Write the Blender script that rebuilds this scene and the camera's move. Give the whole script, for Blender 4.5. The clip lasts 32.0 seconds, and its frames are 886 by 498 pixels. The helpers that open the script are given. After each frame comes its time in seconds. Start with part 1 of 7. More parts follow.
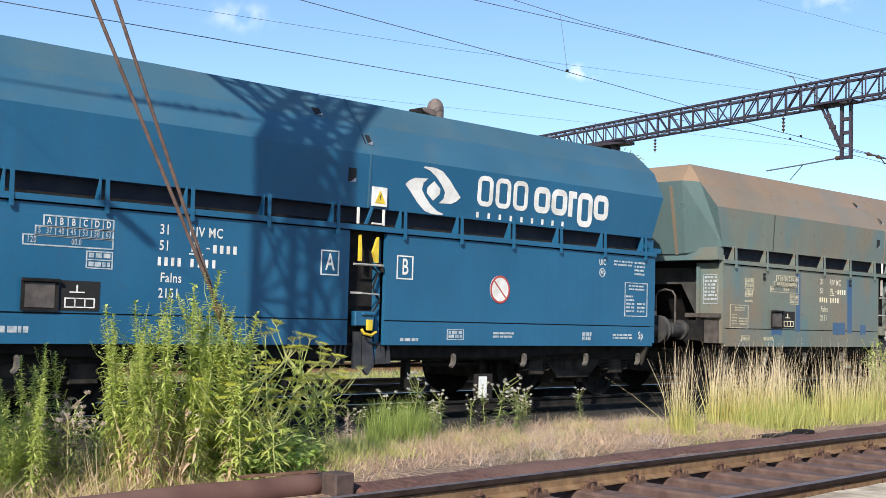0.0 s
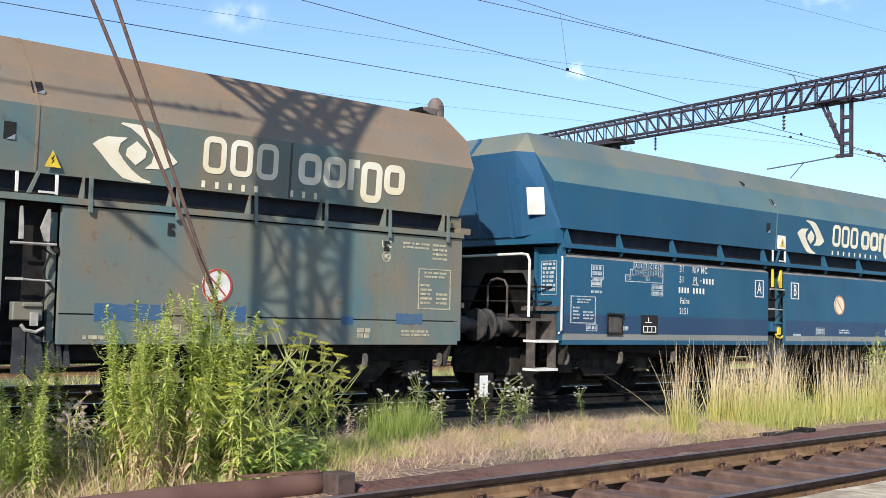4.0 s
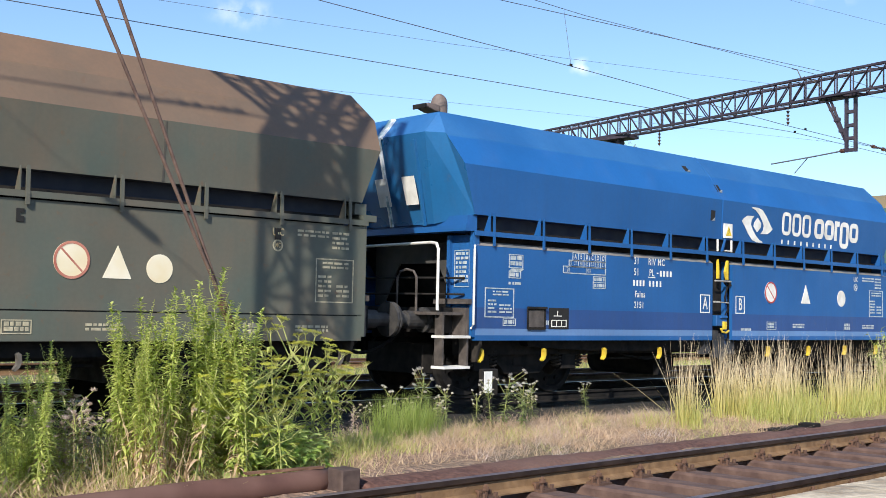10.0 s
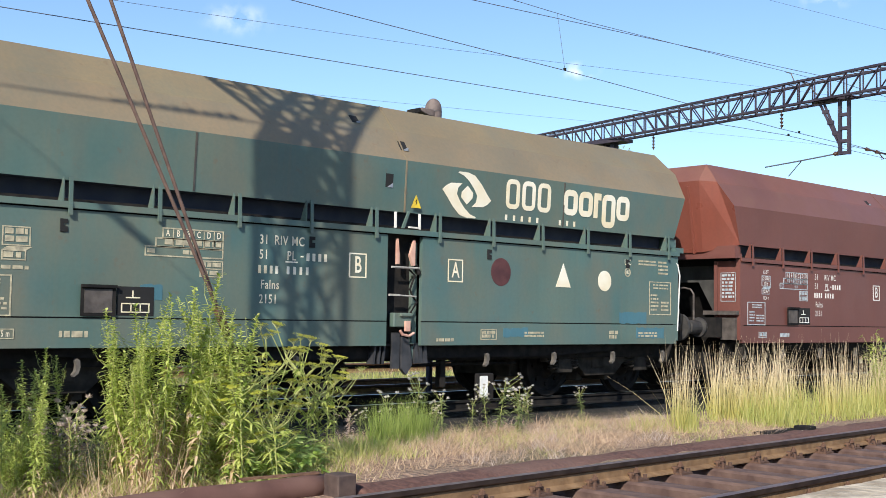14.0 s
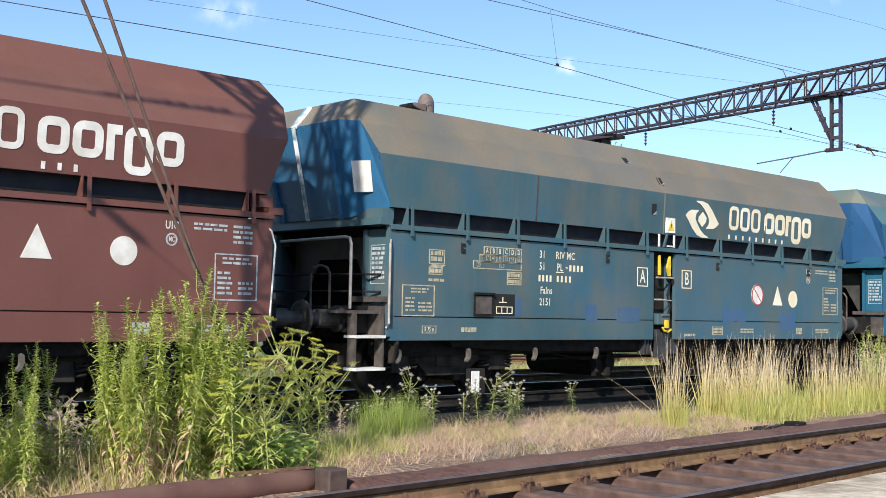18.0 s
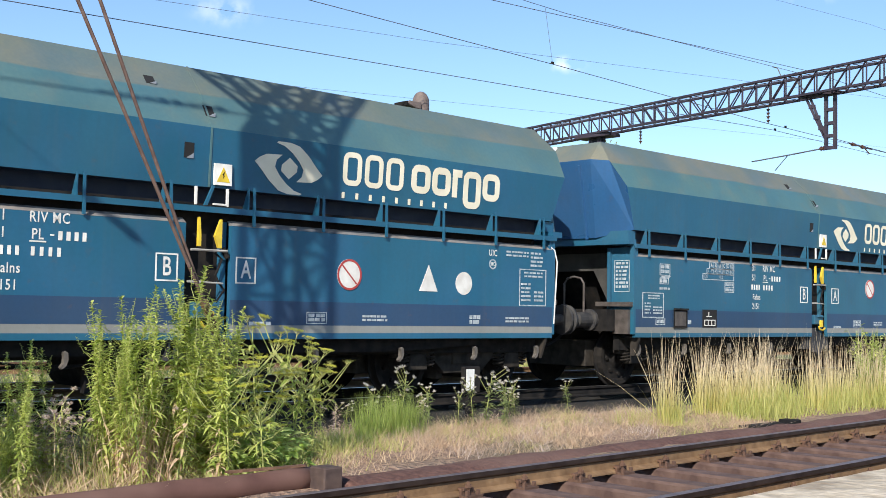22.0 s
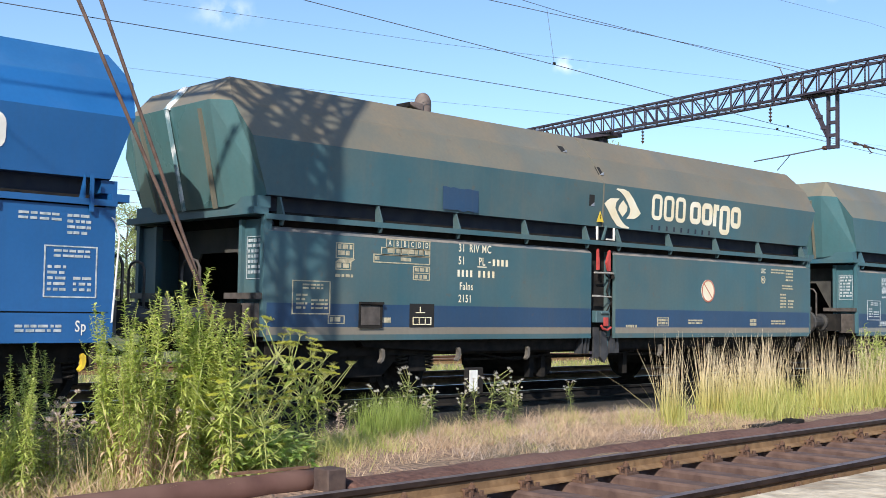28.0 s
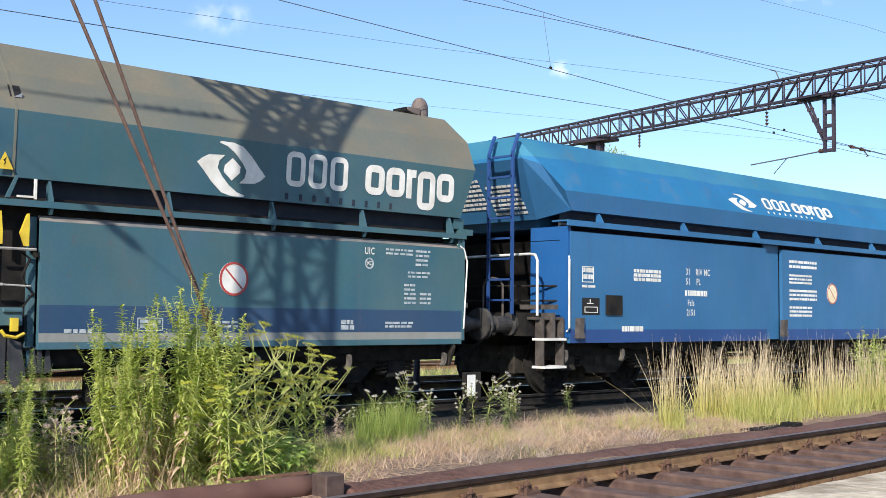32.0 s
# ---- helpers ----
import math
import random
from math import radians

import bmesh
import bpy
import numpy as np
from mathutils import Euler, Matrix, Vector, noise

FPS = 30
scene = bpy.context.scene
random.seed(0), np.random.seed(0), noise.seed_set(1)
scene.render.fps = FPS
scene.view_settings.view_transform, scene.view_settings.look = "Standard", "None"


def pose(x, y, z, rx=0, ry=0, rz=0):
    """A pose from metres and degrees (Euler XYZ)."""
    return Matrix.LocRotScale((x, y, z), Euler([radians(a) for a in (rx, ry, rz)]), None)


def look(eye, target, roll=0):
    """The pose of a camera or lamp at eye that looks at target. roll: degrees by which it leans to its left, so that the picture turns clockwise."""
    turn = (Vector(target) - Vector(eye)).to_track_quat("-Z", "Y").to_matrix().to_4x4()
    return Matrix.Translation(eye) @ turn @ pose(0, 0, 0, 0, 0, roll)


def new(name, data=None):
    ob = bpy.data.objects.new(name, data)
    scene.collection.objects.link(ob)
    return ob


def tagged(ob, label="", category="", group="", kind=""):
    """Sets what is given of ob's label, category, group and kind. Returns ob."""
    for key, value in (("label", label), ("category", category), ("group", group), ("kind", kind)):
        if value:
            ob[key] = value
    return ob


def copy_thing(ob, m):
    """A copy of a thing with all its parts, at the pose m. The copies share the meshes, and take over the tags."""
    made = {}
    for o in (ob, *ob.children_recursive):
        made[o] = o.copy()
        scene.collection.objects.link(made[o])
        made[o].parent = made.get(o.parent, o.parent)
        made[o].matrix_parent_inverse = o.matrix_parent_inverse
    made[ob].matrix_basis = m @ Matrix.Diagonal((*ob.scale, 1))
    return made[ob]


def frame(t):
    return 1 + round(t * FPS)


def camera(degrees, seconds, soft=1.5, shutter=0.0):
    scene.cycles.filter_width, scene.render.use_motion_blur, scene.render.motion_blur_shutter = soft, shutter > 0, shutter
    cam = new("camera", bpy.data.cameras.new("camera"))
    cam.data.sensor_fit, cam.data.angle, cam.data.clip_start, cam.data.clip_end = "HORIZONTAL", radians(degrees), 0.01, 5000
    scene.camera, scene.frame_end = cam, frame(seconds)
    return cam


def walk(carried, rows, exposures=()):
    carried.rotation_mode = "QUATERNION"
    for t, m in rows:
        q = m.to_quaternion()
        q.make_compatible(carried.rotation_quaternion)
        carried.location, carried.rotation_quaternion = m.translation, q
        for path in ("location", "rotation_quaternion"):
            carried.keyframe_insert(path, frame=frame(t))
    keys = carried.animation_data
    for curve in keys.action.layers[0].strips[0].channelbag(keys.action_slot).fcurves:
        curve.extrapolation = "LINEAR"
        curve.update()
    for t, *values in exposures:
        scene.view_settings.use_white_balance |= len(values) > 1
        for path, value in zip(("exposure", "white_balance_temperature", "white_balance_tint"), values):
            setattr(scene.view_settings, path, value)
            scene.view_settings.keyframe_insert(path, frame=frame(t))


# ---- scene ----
cam = camera(42.51, 32.0, soft=0.8)
EYE = (0.0, 0.0, 1.15)
# seconds, yaw, pitch and roll of the hand-held camera, which stays on one spot
TURNS = [
    (0.0, -42.61, 3.44, -1.51), (0.5, -42.61, 3.43, -1.50), (1.0, -42.60, 3.37, -1.42), (1.5, -42.64, 3.40, -1.42),
    (2.0, -42.62, 3.38, -1.31), (2.5, -42.49, 3.35, -1.35), (3.0, -42.39, 3.34, -1.67), (3.5, -42.57, 3.37, -1.46),
    (5.5, -42.44, 3.43, -1.10), (6.0, -42.37, 3.43, -1.23), (6.5, -42.24, 3.28, -1.26), (7.0, -42.33, 3.24, -1.35),
    (7.5, -42.44, 3.38, -1.30), (8.0, -42.57, 3.45, -1.17), (8.5, -42.64, 3.47, -1.17), (9.0, -42.62, 3.41, -1.08),
    (9.5, -42.48, 3.31, -1.11), (10.0, -42.38, 3.20, -1.18), (10.5, -42.44, 3.29, -1.13), (11.0, -42.57, 3.38, -1.10),
    (11.5, -42.70, 3.41, -0.95), (12.0, -42.65, 3.50, -0.96), (12.5, -42.52, 3.40, -0.98), (13.0, -42.45, 3.38, -0.98),
    (13.5, -42.54, 3.40, -0.91), (14.0, -42.63, 3.44, -0.87), (14.5, -42.66, 3.51, -0.82), (16.5, -43.07, 3.35, -1.04),
    (17.0, -43.08, 3.36, -0.95), (17.5, -43.15, 3.34, -1.03), (18.0, -43.04, 3.20, -1.05), (18.5, -42.96, 3.04, -1.10),
    (19.0, -43.08, 3.06, -1.19), (19.5, -43.20, 3.11, -1.06), (20.0, -43.30, 3.16, -1.01), (20.5, -43.27, 3.15, -1.05),
    (21.0, -43.10, 3.04, -1.03), (21.5, -43.16, 3.06, -1.12), (22.0, -43.29, 3.11, -1.02), (22.5, -43.33, 3.14, -0.89),
    (23.0, -43.34, 3.16, -0.94), (23.5, -43.32, 3.09, -0.96), (24.0, -43.19, 2.96, -1.01), (24.5, -43.22, 2.95, -1.02),
    (25.0, -43.27, 3.06, -0.87), (25.5, -43.34, 3.08, -0.87), (27.5, -43.05, 3.11, -0.91), (28.0, -43.16, 3.16, -0.79),
    (28.5, -43.22, 3.25, -0.69), (29.0, -43.32, 3.26, -0.68), (29.5, -43.15, 3.22, -0.68), (30.0, -43.06, 3.17, -0.73),
    (30.5, -43.10, 3.22, -0.75), (31.0, -43.16, 3.34, -0.59), (31.5, -43.22, 3.36, -0.60), (32.0, -43.29, 3.40, -0.54),
]


def aim(yaw, pitch, roll):
    return pose(*EYE) @ pose(0, 0, 0, 0, 0, yaw) @ pose(0, 0, 0, 90 + pitch, 0, 0) @ pose(0, 0, 0, 0, 0, -roll)


walk(cam, [(t, aim(a, b, c)) for t, a, b, c in TURNS])
GAPX = [-67.93, -54.52, -41.01, -27.70, -14.34, -1.04, 12.29, 25.60, 39.00, 52.41, 65.73, 79.47, 93.58, 107.50]
TRAIN = [
    (0, 76.687), (1, 72.399), (2, 68.033), (3, 63.592), (4, 59.077), (5, 54.491),
    (6, 49.837), (7, 45.117), (8, 40.334), (9, 35.488), (10, 30.583), (11, 25.621),
    (12, 20.602), (13, 15.529), (14, 10.403), (15, 5.226), (16, 0.000), (17, -5.274),
    (18, -10.594), (19, -15.959), (20, -21.366), (21, -26.813), (22, -32.300), (23, -37.823),
    (24, -43.382), (25, -48.974), (26, -54.599), (27, -60.256), (28, -65.946), (29, -71.669),
    (30, -77.427), (31, -83.225), (32, -89.070),
]

# ---- light ----
SUN_AZ, SUN_EL = 57.0, 31.0  # degrees from the train's cross direction towards the camera's left, and above the horizon
sun_from = Vector((-math.sin(radians(SUN_AZ)) * math.cos(radians(SUN_EL)), -math.cos(radians(SUN_AZ)) * math.cos(radians(SUN_EL)), math.sin(radians(SUN_EL))))
sun = new("sun", bpy.data.lights.new("sun", "SUN"))
sun.data.energy, sun.data.angle, sun.data.color = 4.9, radians(0.53), (1.0, 0.93, 0.82)
sun.matrix_world = look((0, 0, 40), Vector((0, 0, 40)) - sun_from)
world = bpy.data.worlds.new("sky")
scene.world = world
world.use_nodes = True
nt = world.node_tree
sky = nt.nodes.new("ShaderNodeTexSky")
sky.sky_type, sky.sun_disc = "NISHITA", False
sky.sun_elevation, sky.sun_rotation = radians(SUN_EL), math.atan2(sun_from.x, sun_from.y)
sky.air_density, sky.dust_density, sky.ozone_density = 1.0, 0.5, 1.0
bg = nt.nodes["Background"]
bg.inputs["Strength"].default_value = 0.137


def sky_clouds():
    """Tints the clear sky and lays a few small white clouds in it, each round a direction."""
    def maths3(op, x, y):
        m = nt.nodes.new("ShaderNodeMath")
        m.operation = op
        for sock, v in zip(m.inputs, (x, y)):
            if isinstance(v, bpy.types.NodeSocket):
                nt.links.new(v, sock)
            else:
                sock.default_value = v
        return m.outputs[0]

    def blend(kind, fac, x, y):
        m = nt.nodes.new("ShaderNodeMix")
        m.data_type, m.blend_type = "RGBA", kind
        for sock, v in ((m.inputs["Factor"], fac), (m.inputs["A"], x), (m.inputs["B"], y)):
            if isinstance(v, bpy.types.NodeSocket):
                nt.links.new(v, sock)
            else:
                sock.default_value = v
        return m.outputs["Result"]

    tc = nt.nodes.new("ShaderNodeTexCoord")
    puff = nt.nodes.new("ShaderNodeTexNoise")
    puff.inputs["Scale"].default_value, puff.inputs["Detail"].default_value = 55.0, 7.0
    nt.links.new(tc.outputs["Generated"], puff.inputs["Vector"])
    cover = 0.0
    for d, wide, thick in (((0.5142, 0.8205, 0.2498), 0.040, 0.38), ((0.7418, 0.6355, 0.214), 0.022, 0.75), ((0.8463, 0.4619, 0.2654), 0.03, 0.5), ((0.30, 0.90, 0.42), 0.10, 0.5), ((-0.5, 0.75, 0.5), 0.16, 0.5), ((-0.6, -0.7, 0.4), 0.15, 0.5)):
        off = nt.nodes.new("ShaderNodeVectorMath")
        off.operation = "SUBTRACT"
        off.inputs[1].default_value = d
        flat_cloud = nt.nodes.new("ShaderNodeVectorMath")
        flat_cloud.operation = "MULTIPLY"
        flat_cloud.inputs[1].default_value = (1, 1, 2.2)
        size = nt.nodes.new("ShaderNodeVectorMath")
        size.operation = "LENGTH"
        nt.links.new(tc.outputs["Generated"], off.inputs[0])
        nt.links.new(off.outputs[0], flat_cloud.inputs[0])
        nt.links.new(flat_cloud.outputs[0], size.inputs[0])
        r = nt.nodes.new("ShaderNodeMapRange")
        r.interpolation_type = "SMOOTHSTEP"
        r.inputs["From Min"].default_value, r.inputs["From Max"].default_value = wide, wide * 0.1
        nt.links.new(size.outputs["Value"], r.inputs["Value"])
        shape = nt.nodes.new("ShaderNodeMapRange")
        shape.inputs["From Min"].default_value, shape.inputs["From Max"].default_value = 0.44, 0.66
        nt.links.new(puff.outputs[0], shape.inputs["Value"])
        cover = maths3("ADD", cover, maths3("MULTIPLY", maths3("MULTIPLY", r.outputs[0], shape.outputs[0]), thick))
    col = blend("MULTIPLY", 1.0, sky.outputs[0], (*SKY_TINT, 1))
    col = blend("MIX", cover, col, (7.4, 7.8, 8.2, 1))
    nt.links.new(col, bg.inputs["Color"])


SKY_TINT = (0.76, 0.895, 1.06)
sky_clouds()
scene.view_settings.exposure = 0.35


# ---- materials ----
def material(name, build):
    m = bpy.data.materials.new(name)
    m.use_nodes = True
    build(m.node_tree, m.node_tree.nodes["Principled BSDF"])
    return m


def noise_ramp(tree, scale, lo, hi, detail=4.0, coords="Object", stretch=(1, 1, 1)):
    """A noise that runs from 0 to 1 between lo and hi."""
    tc = tree.nodes.new("ShaderNodeTexCoord")
    mp = tree.nodes.new("ShaderNodeMapping")
    mp.inputs["Scale"].default_value = stretch
    n = tree.nodes.new("ShaderNodeTexNoise")
    n.inputs["Scale"].default_value, n.inputs["Detail"].default_value = scale, detail
    r = tree.nodes.new("ShaderNodeMapRange")
    r.inputs["From Min"].default_value, r.inputs["From Max"].default_value = lo, hi
    tree.links.new(tc.outputs[coords], mp.inputs["Vector"])
    tree.links.new(mp.outputs[0], n.inputs["Vector"])
    tree.links.new(n.outputs[0], r.inputs["Value"])
    return r.outputs[0]


def mix(tree, fac, a, b, kind="MIX"):
    m = tree.nodes.new("ShaderNodeMix")
    m.data_type, m.blend_type = "RGBA", kind
    for sock, v in ((m.inputs["Factor"], fac), (m.inputs["A"], a), (m.inputs["B"], b)):
        if isinstance(v, bpy.types.NodeSocket):
            tree.links.new(v, sock)
        elif isinstance(v, tuple):
            sock.default_value = (*v[:3], 1)
        else:
            sock.default_value = v
    return m.outputs["Result"]


def maths(tree, op, a, b=0.0):
    m = tree.nodes.new("ShaderNodeMath")
    m.operation = op
    for sock, v in zip(m.inputs, (a, b)):
        if isinstance(v, bpy.types.NodeSocket):
            tree.links.new(v, sock)
        else:
            sock.default_value = v
    return m.outputs[0]


def bump(tree, bsdf, height, strength, distance=0.02):
    b = tree.nodes.new("ShaderNodeBump")
    b.inputs["Strength"].default_value, b.inputs["Distance"].default_value = strength, distance
    tree.links.new(height, b.inputs["Height"])
    tree.links.new(b.outputs[0], bsdf.inputs["Normal"])


def speckled(name, a, b, scale, rough=0.9, lo=0.35, hi=0.65, metal=0.0, relief=0.0, c=None, scale2=1.0, coords="Object", distance=0.02, gloss=0.5):
    """Two colours mixed by a noise, with a third in large patches."""
    def build(t, s):
        f = noise_ramp(t, scale, lo, hi, coords=coords)
        col = mix(t, f, a, b)
        if c:
            col = mix(t, noise_ramp(t, scale2, 0.45, 0.7, coords=coords), col, c)
        t.links.new(col, s.inputs["Base Color"])
        s.inputs["Roughness"].default_value, s.inputs["Metallic"].default_value = rough, metal
        s.inputs["Specular IOR Level"].default_value = gloss
        if relief:
            bump(t, s, f, relief, distance)
    return material(name, build)


def plain(name, col, rough=0.6, metal=0.0):
    return speckled(name, col, tuple(0.8 * v for v in col), 9.0, rough, metal=metal, relief=0.05)


def wagon_paint(name, base, dust, level=3.56, amount=0.9, low=0.25, rust=(0.16, 0.075, 0.035), rusty=0.25, rough=0.42, low_coat=None, blotch=()):
    """Old wagon paint: a top coat above a level (dust; on clean blues painted-in light), grime below, rain streaks,
    chipped rusty spots.
    """
    def build(t, s):
        tc = t.nodes.new("ShaderNodeTexCoord")
        xyz = t.nodes.new("ShaderNodeSeparateXYZ")
        t.links.new(tc.outputs["Object"], xyz.inputs[0])
        z = xyz.outputs["Z"]
        edge = t.nodes.new("ShaderNodeMapRange")
        edge.inputs["From Min"].default_value, edge.inputs["From Max"].default_value = level - 0.02, level + 0.03
        t.links.new(z, edge.inputs["Value"])
        cloud = noise_ramp(t, 1.3, 0.3, 0.75)
        fade = noise_ramp(t, 0.5, 0.3, 0.7)
        streak = noise_ramp(t, 2.0, 0.45, 0.8, stretch=(5, 5, 0.35))
        grain = noise_ramp(t, 22.0, 0.4, 0.6)
        lighter = tuple(min(1, 1.12 * v + 0.012) for v in base)
        darker = tuple(0.82 * v for v in base)
        col = mix(t, fade, darker, lighter)
        col = mix(t, maths(t, "MULTIPLY", streak, 0.30), col, tuple(0.55 * v + 0.02 for v in base))
        for k, (stain, scale, much) in enumerate(blotch):
            patch = noise_ramp(t, scale, 0.47, 0.66, detail=6.0, stretch=(1 + 0.3 * k, 1, 0.7))
            col = mix(t, maths(t, "MULTIPLY", patch, much), col, stain)
        top = maths(t, "MULTIPLY", edge.outputs[0], maths(t, "ADD", maths(t, "MULTIPLY", cloud, 0.35), amount - 0.2))
        # Coat changes tone at the fold, painting in facet light along with dust bands.
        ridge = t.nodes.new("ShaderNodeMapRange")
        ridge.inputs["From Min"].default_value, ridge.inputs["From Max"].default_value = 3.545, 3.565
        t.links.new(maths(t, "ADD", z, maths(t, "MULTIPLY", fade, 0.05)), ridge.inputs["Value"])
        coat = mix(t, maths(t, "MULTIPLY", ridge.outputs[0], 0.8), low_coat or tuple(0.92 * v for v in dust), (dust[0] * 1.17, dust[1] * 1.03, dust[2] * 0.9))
        coat = mix(t, maths(t, "MULTIPLY", noise_ramp(t, 0.9, 0.42, 0.62, detail=7.0), 0.5), coat, tuple(0.72 * v for v in (low_coat or dust)))
        coat = mix(t, maths(t, "MULTIPLY", noise_ramp(t, 2.6, 0.56, 0.7), rusty * 0.5), coat, (0.26, 0.17, 0.10))
        col = mix(t, top, col, coat)
        side = maths(t, "MULTIPLY", cloud, low)
        col = mix(t, side, col, dust)
        runs = noise_ramp(t, 1.4, 0.58, 0.78, stretch=(7, 7, 0.25))
        col = mix(t, maths(t, "MULTIPLY", runs, rusty * 0.55), col, tuple(0.5 * (u + v) for u, v in zip(rust, dust)))
        spots = noise_ramp(t, 9.0, 0.64, 0.76)
        col = mix(t, maths(t, "MULTIPLY", spots, rusty), col, rust)
        col = mix(t, maths(t, "MULTIPLY", grain, 0.10), col, tuple(0.6 * v for v in base))
        t.links.new(col, s.inputs["Base Color"])
        t.links.new(maths(t, "ADD", maths(t, "MULTIPLY", cloud, 0.18), rough), s.inputs["Roughness"])
        wave = noise_ramp(t, 1.6, 0.2, 0.8, detail=1.0)
        bump(t, s, wave, 0.25, 0.012)
    return material(name, build)


M_black = speckled("grimy_black_steel", (0.012, 0.012, 0.013), (0.026, 0.023, 0.021), 6.0, 0.85, relief=0.2, gloss=0.12)
M_steel = speckled("worn_dark_steel", (0.07, 0.06, 0.055), (0.13, 0.11, 0.10), 8.0, 0.6, metal=0.3, relief=0.2)
M_white = speckled("dirty_white_paint", (0.78, 0.77, 0.74), (0.60, 0.58, 0.54), 5.0, 0.6)
M_cream = speckled("yellowed_white_paint", (0.72, 0.62, 0.42), (0.80, 0.76, 0.64), 2.2, 0.6)
M_orange = speckled("faded_ochre_paint", (0.62, 0.42, 0.17), (0.70, 0.58, 0.34), 1.5, 0.6)
M_yellow = speckled("yellow_paint", (0.75, 0.55, 0.04), (0.55, 0.38, 0.04), 6.0, 0.55)
M_red = plain("red_paint", (0.44, 0.06, 0.055))
M_rust = speckled("brown_rust", (0.11, 0.055, 0.035), (0.19, 0.10, 0.06), 14.0, 0.85, relief=0.4, c=(0.07, 0.04, 0.03), scale2=1.5)
M_rail_side = speckled("golden_rust", (0.175, 0.10, 0.048), (0.26, 0.16, 0.082), 9.0, 0.8, relief=0.3, c=(0.13, 0.075, 0.04), scale2=2.0)
M_rail_head = speckled("dark_rail_head", (0.035, 0.022, 0.018), (0.075, 0.05, 0.04), 6.0, 0.5, metal=0.5)
M_rail_top = speckled("rusty_rail_top", (0.15, 0.11, 0.105), (0.24, 0.19, 0.18), 5.0, 0.45, metal=0.4)
M_shiny = speckled("polished_rail_top", (0.30, 0.28, 0.26), (0.44, 0.42, 0.40), 5.0, 0.35, metal=0.9)
M_wood = speckled("weathered_sleeper_wood", (0.08, 0.046, 0.038), (0.155, 0.096, 0.076), 5.0, 0.9, relief=0.5, c=(0.08, 0.05, 0.04), scale2=1.2)
M_ballast = speckled("rusty_ballast", (0.10, 0.056, 0.046), (0.20, 0.118, 0.094), 28.0, 0.95, relief=0.9, c=(0.13, 0.07, 0.06), scale2=0.8, distance=0.04)
M_soil = speckled("dry_soil_and_straw", (0.24, 0.15, 0.11), (0.42, 0.29, 0.205), 16.0, 0.95, relief=0.8, c=(0.14, 0.115, 0.065), scale2=0.45, distance=0.04)
M_concrete = speckled("weathered_concrete", (0.47, 0.39, 0.28), (0.68, 0.58, 0.44), 10.0, 0.9, relief=0.5, c=(0.22, 0.165, 0.11), scale2=2.2)
M_gantry = speckled("purple_brown_steel_paint", (0.026, 0.020, 0.034), (0.05, 0.038, 0.05), 5.0, 0.6, relief=0.1)
M_rod = speckled("rusty_stay_rod", (0.085, 0.05, 0.042), (0.14, 0.088, 0.07), 12.0, 0.7, relief=0.2)
M_wire = plain("weathered_copper_wire", (0.15, 0.16, 0.19), 0.6, 0.2)
M_glassy = plain("brown_porcelain", (0.10, 0.05, 0.035), 0.25)


def foliage(name, a, b, glow=0.35, coords="Object", split=None, c=None):
    """Leaves that let some light through; the colour varies from piece to piece, or with height where a plant ripens."""
    def build(t, s):
        geo = t.nodes.new("ShaderNodeNewGeometry")
        col = mix(t, geo.outputs["Random Per Island"], a, b)
        if split:
            tc = t.nodes.new("ShaderNodeTexCoord")
            xyz = t.nodes.new("ShaderNodeSeparateXYZ")
            r = t.nodes.new("ShaderNodeMapRange")
            r.inputs["From Min"].default_value, r.inputs["From Max"].default_value = split
            t.links.new(tc.outputs["Object"], xyz.inputs[0])
            t.links.new(xyz.outputs["Z"], r.inputs["Value"])
            col = mix(t, r.outputs[0], c, col)
        t.links.new(col, s.inputs["Base Color"])
        s.inputs["Roughness"].default_value = 0.6
        tr = t.nodes.new("ShaderNodeBsdfTranslucent")
        mx = t.nodes.new("ShaderNodeMixShader")
        mx.inputs[0].default_value = glow
        t.links.new(col, tr.inputs["Color"])
        t.links.new(s.outputs[0], mx.inputs[1])
        t.links.new(tr.outputs[0], mx.inputs[2])
        t.links.new(mx.outputs[0], t.nodes["Material Output"].inputs["Surface"])
    return material(name, build)


M_leaf = foliage("weed_leaf", (0.30, 0.40, 0.07), (0.80, 0.83, 0.28), 0.5)
M_herb = foliage("herb_leaf", (0.30, 0.46, 0.08), (0.66, 0.74, 0.30), 0.45)
M_dull_leaf = foliage("thistle_leaf", (0.16, 0.21, 0.07), (0.30, 0.34, 0.14))
M_flower = foliage("yellow_green_flower", (0.42, 0.44, 0.05), (0.60, 0.58, 0.10))
M_fluff = foliage("pale_seed_fluff", (0.55, 0.50, 0.45), (0.68, 0.64, 0.58))
M_dry_head = foliage("dried_flower_head", (0.44, 0.32, 0.26), (0.74, 0.63, 0.56))
M_tall_grass = foliage("ripening_grass", (0.58, 0.45, 0.27), (0.86, 0.72, 0.50), 0.35, split=(0.02, 0.5), c=(0.56, 0.51, 0.17))
M_green_grass = foliage("green_grass_blade", (0.34, 0.38, 0.09), (0.60, 0.57, 0.21))
M_tuft = foliage("fresh_grass_blade", (0.22, 0.31, 0.055), (0.38, 0.45, 0.13))
M_straw = foliage("dead_straw", (0.45, 0.305, 0.195), (0.74, 0.56, 0.385), 0.25)
M_tree_leaf = foliage("tree_leaf", (0.24, 0.30, 0.09), (0.52, 0.56, 0.24), 0.45)
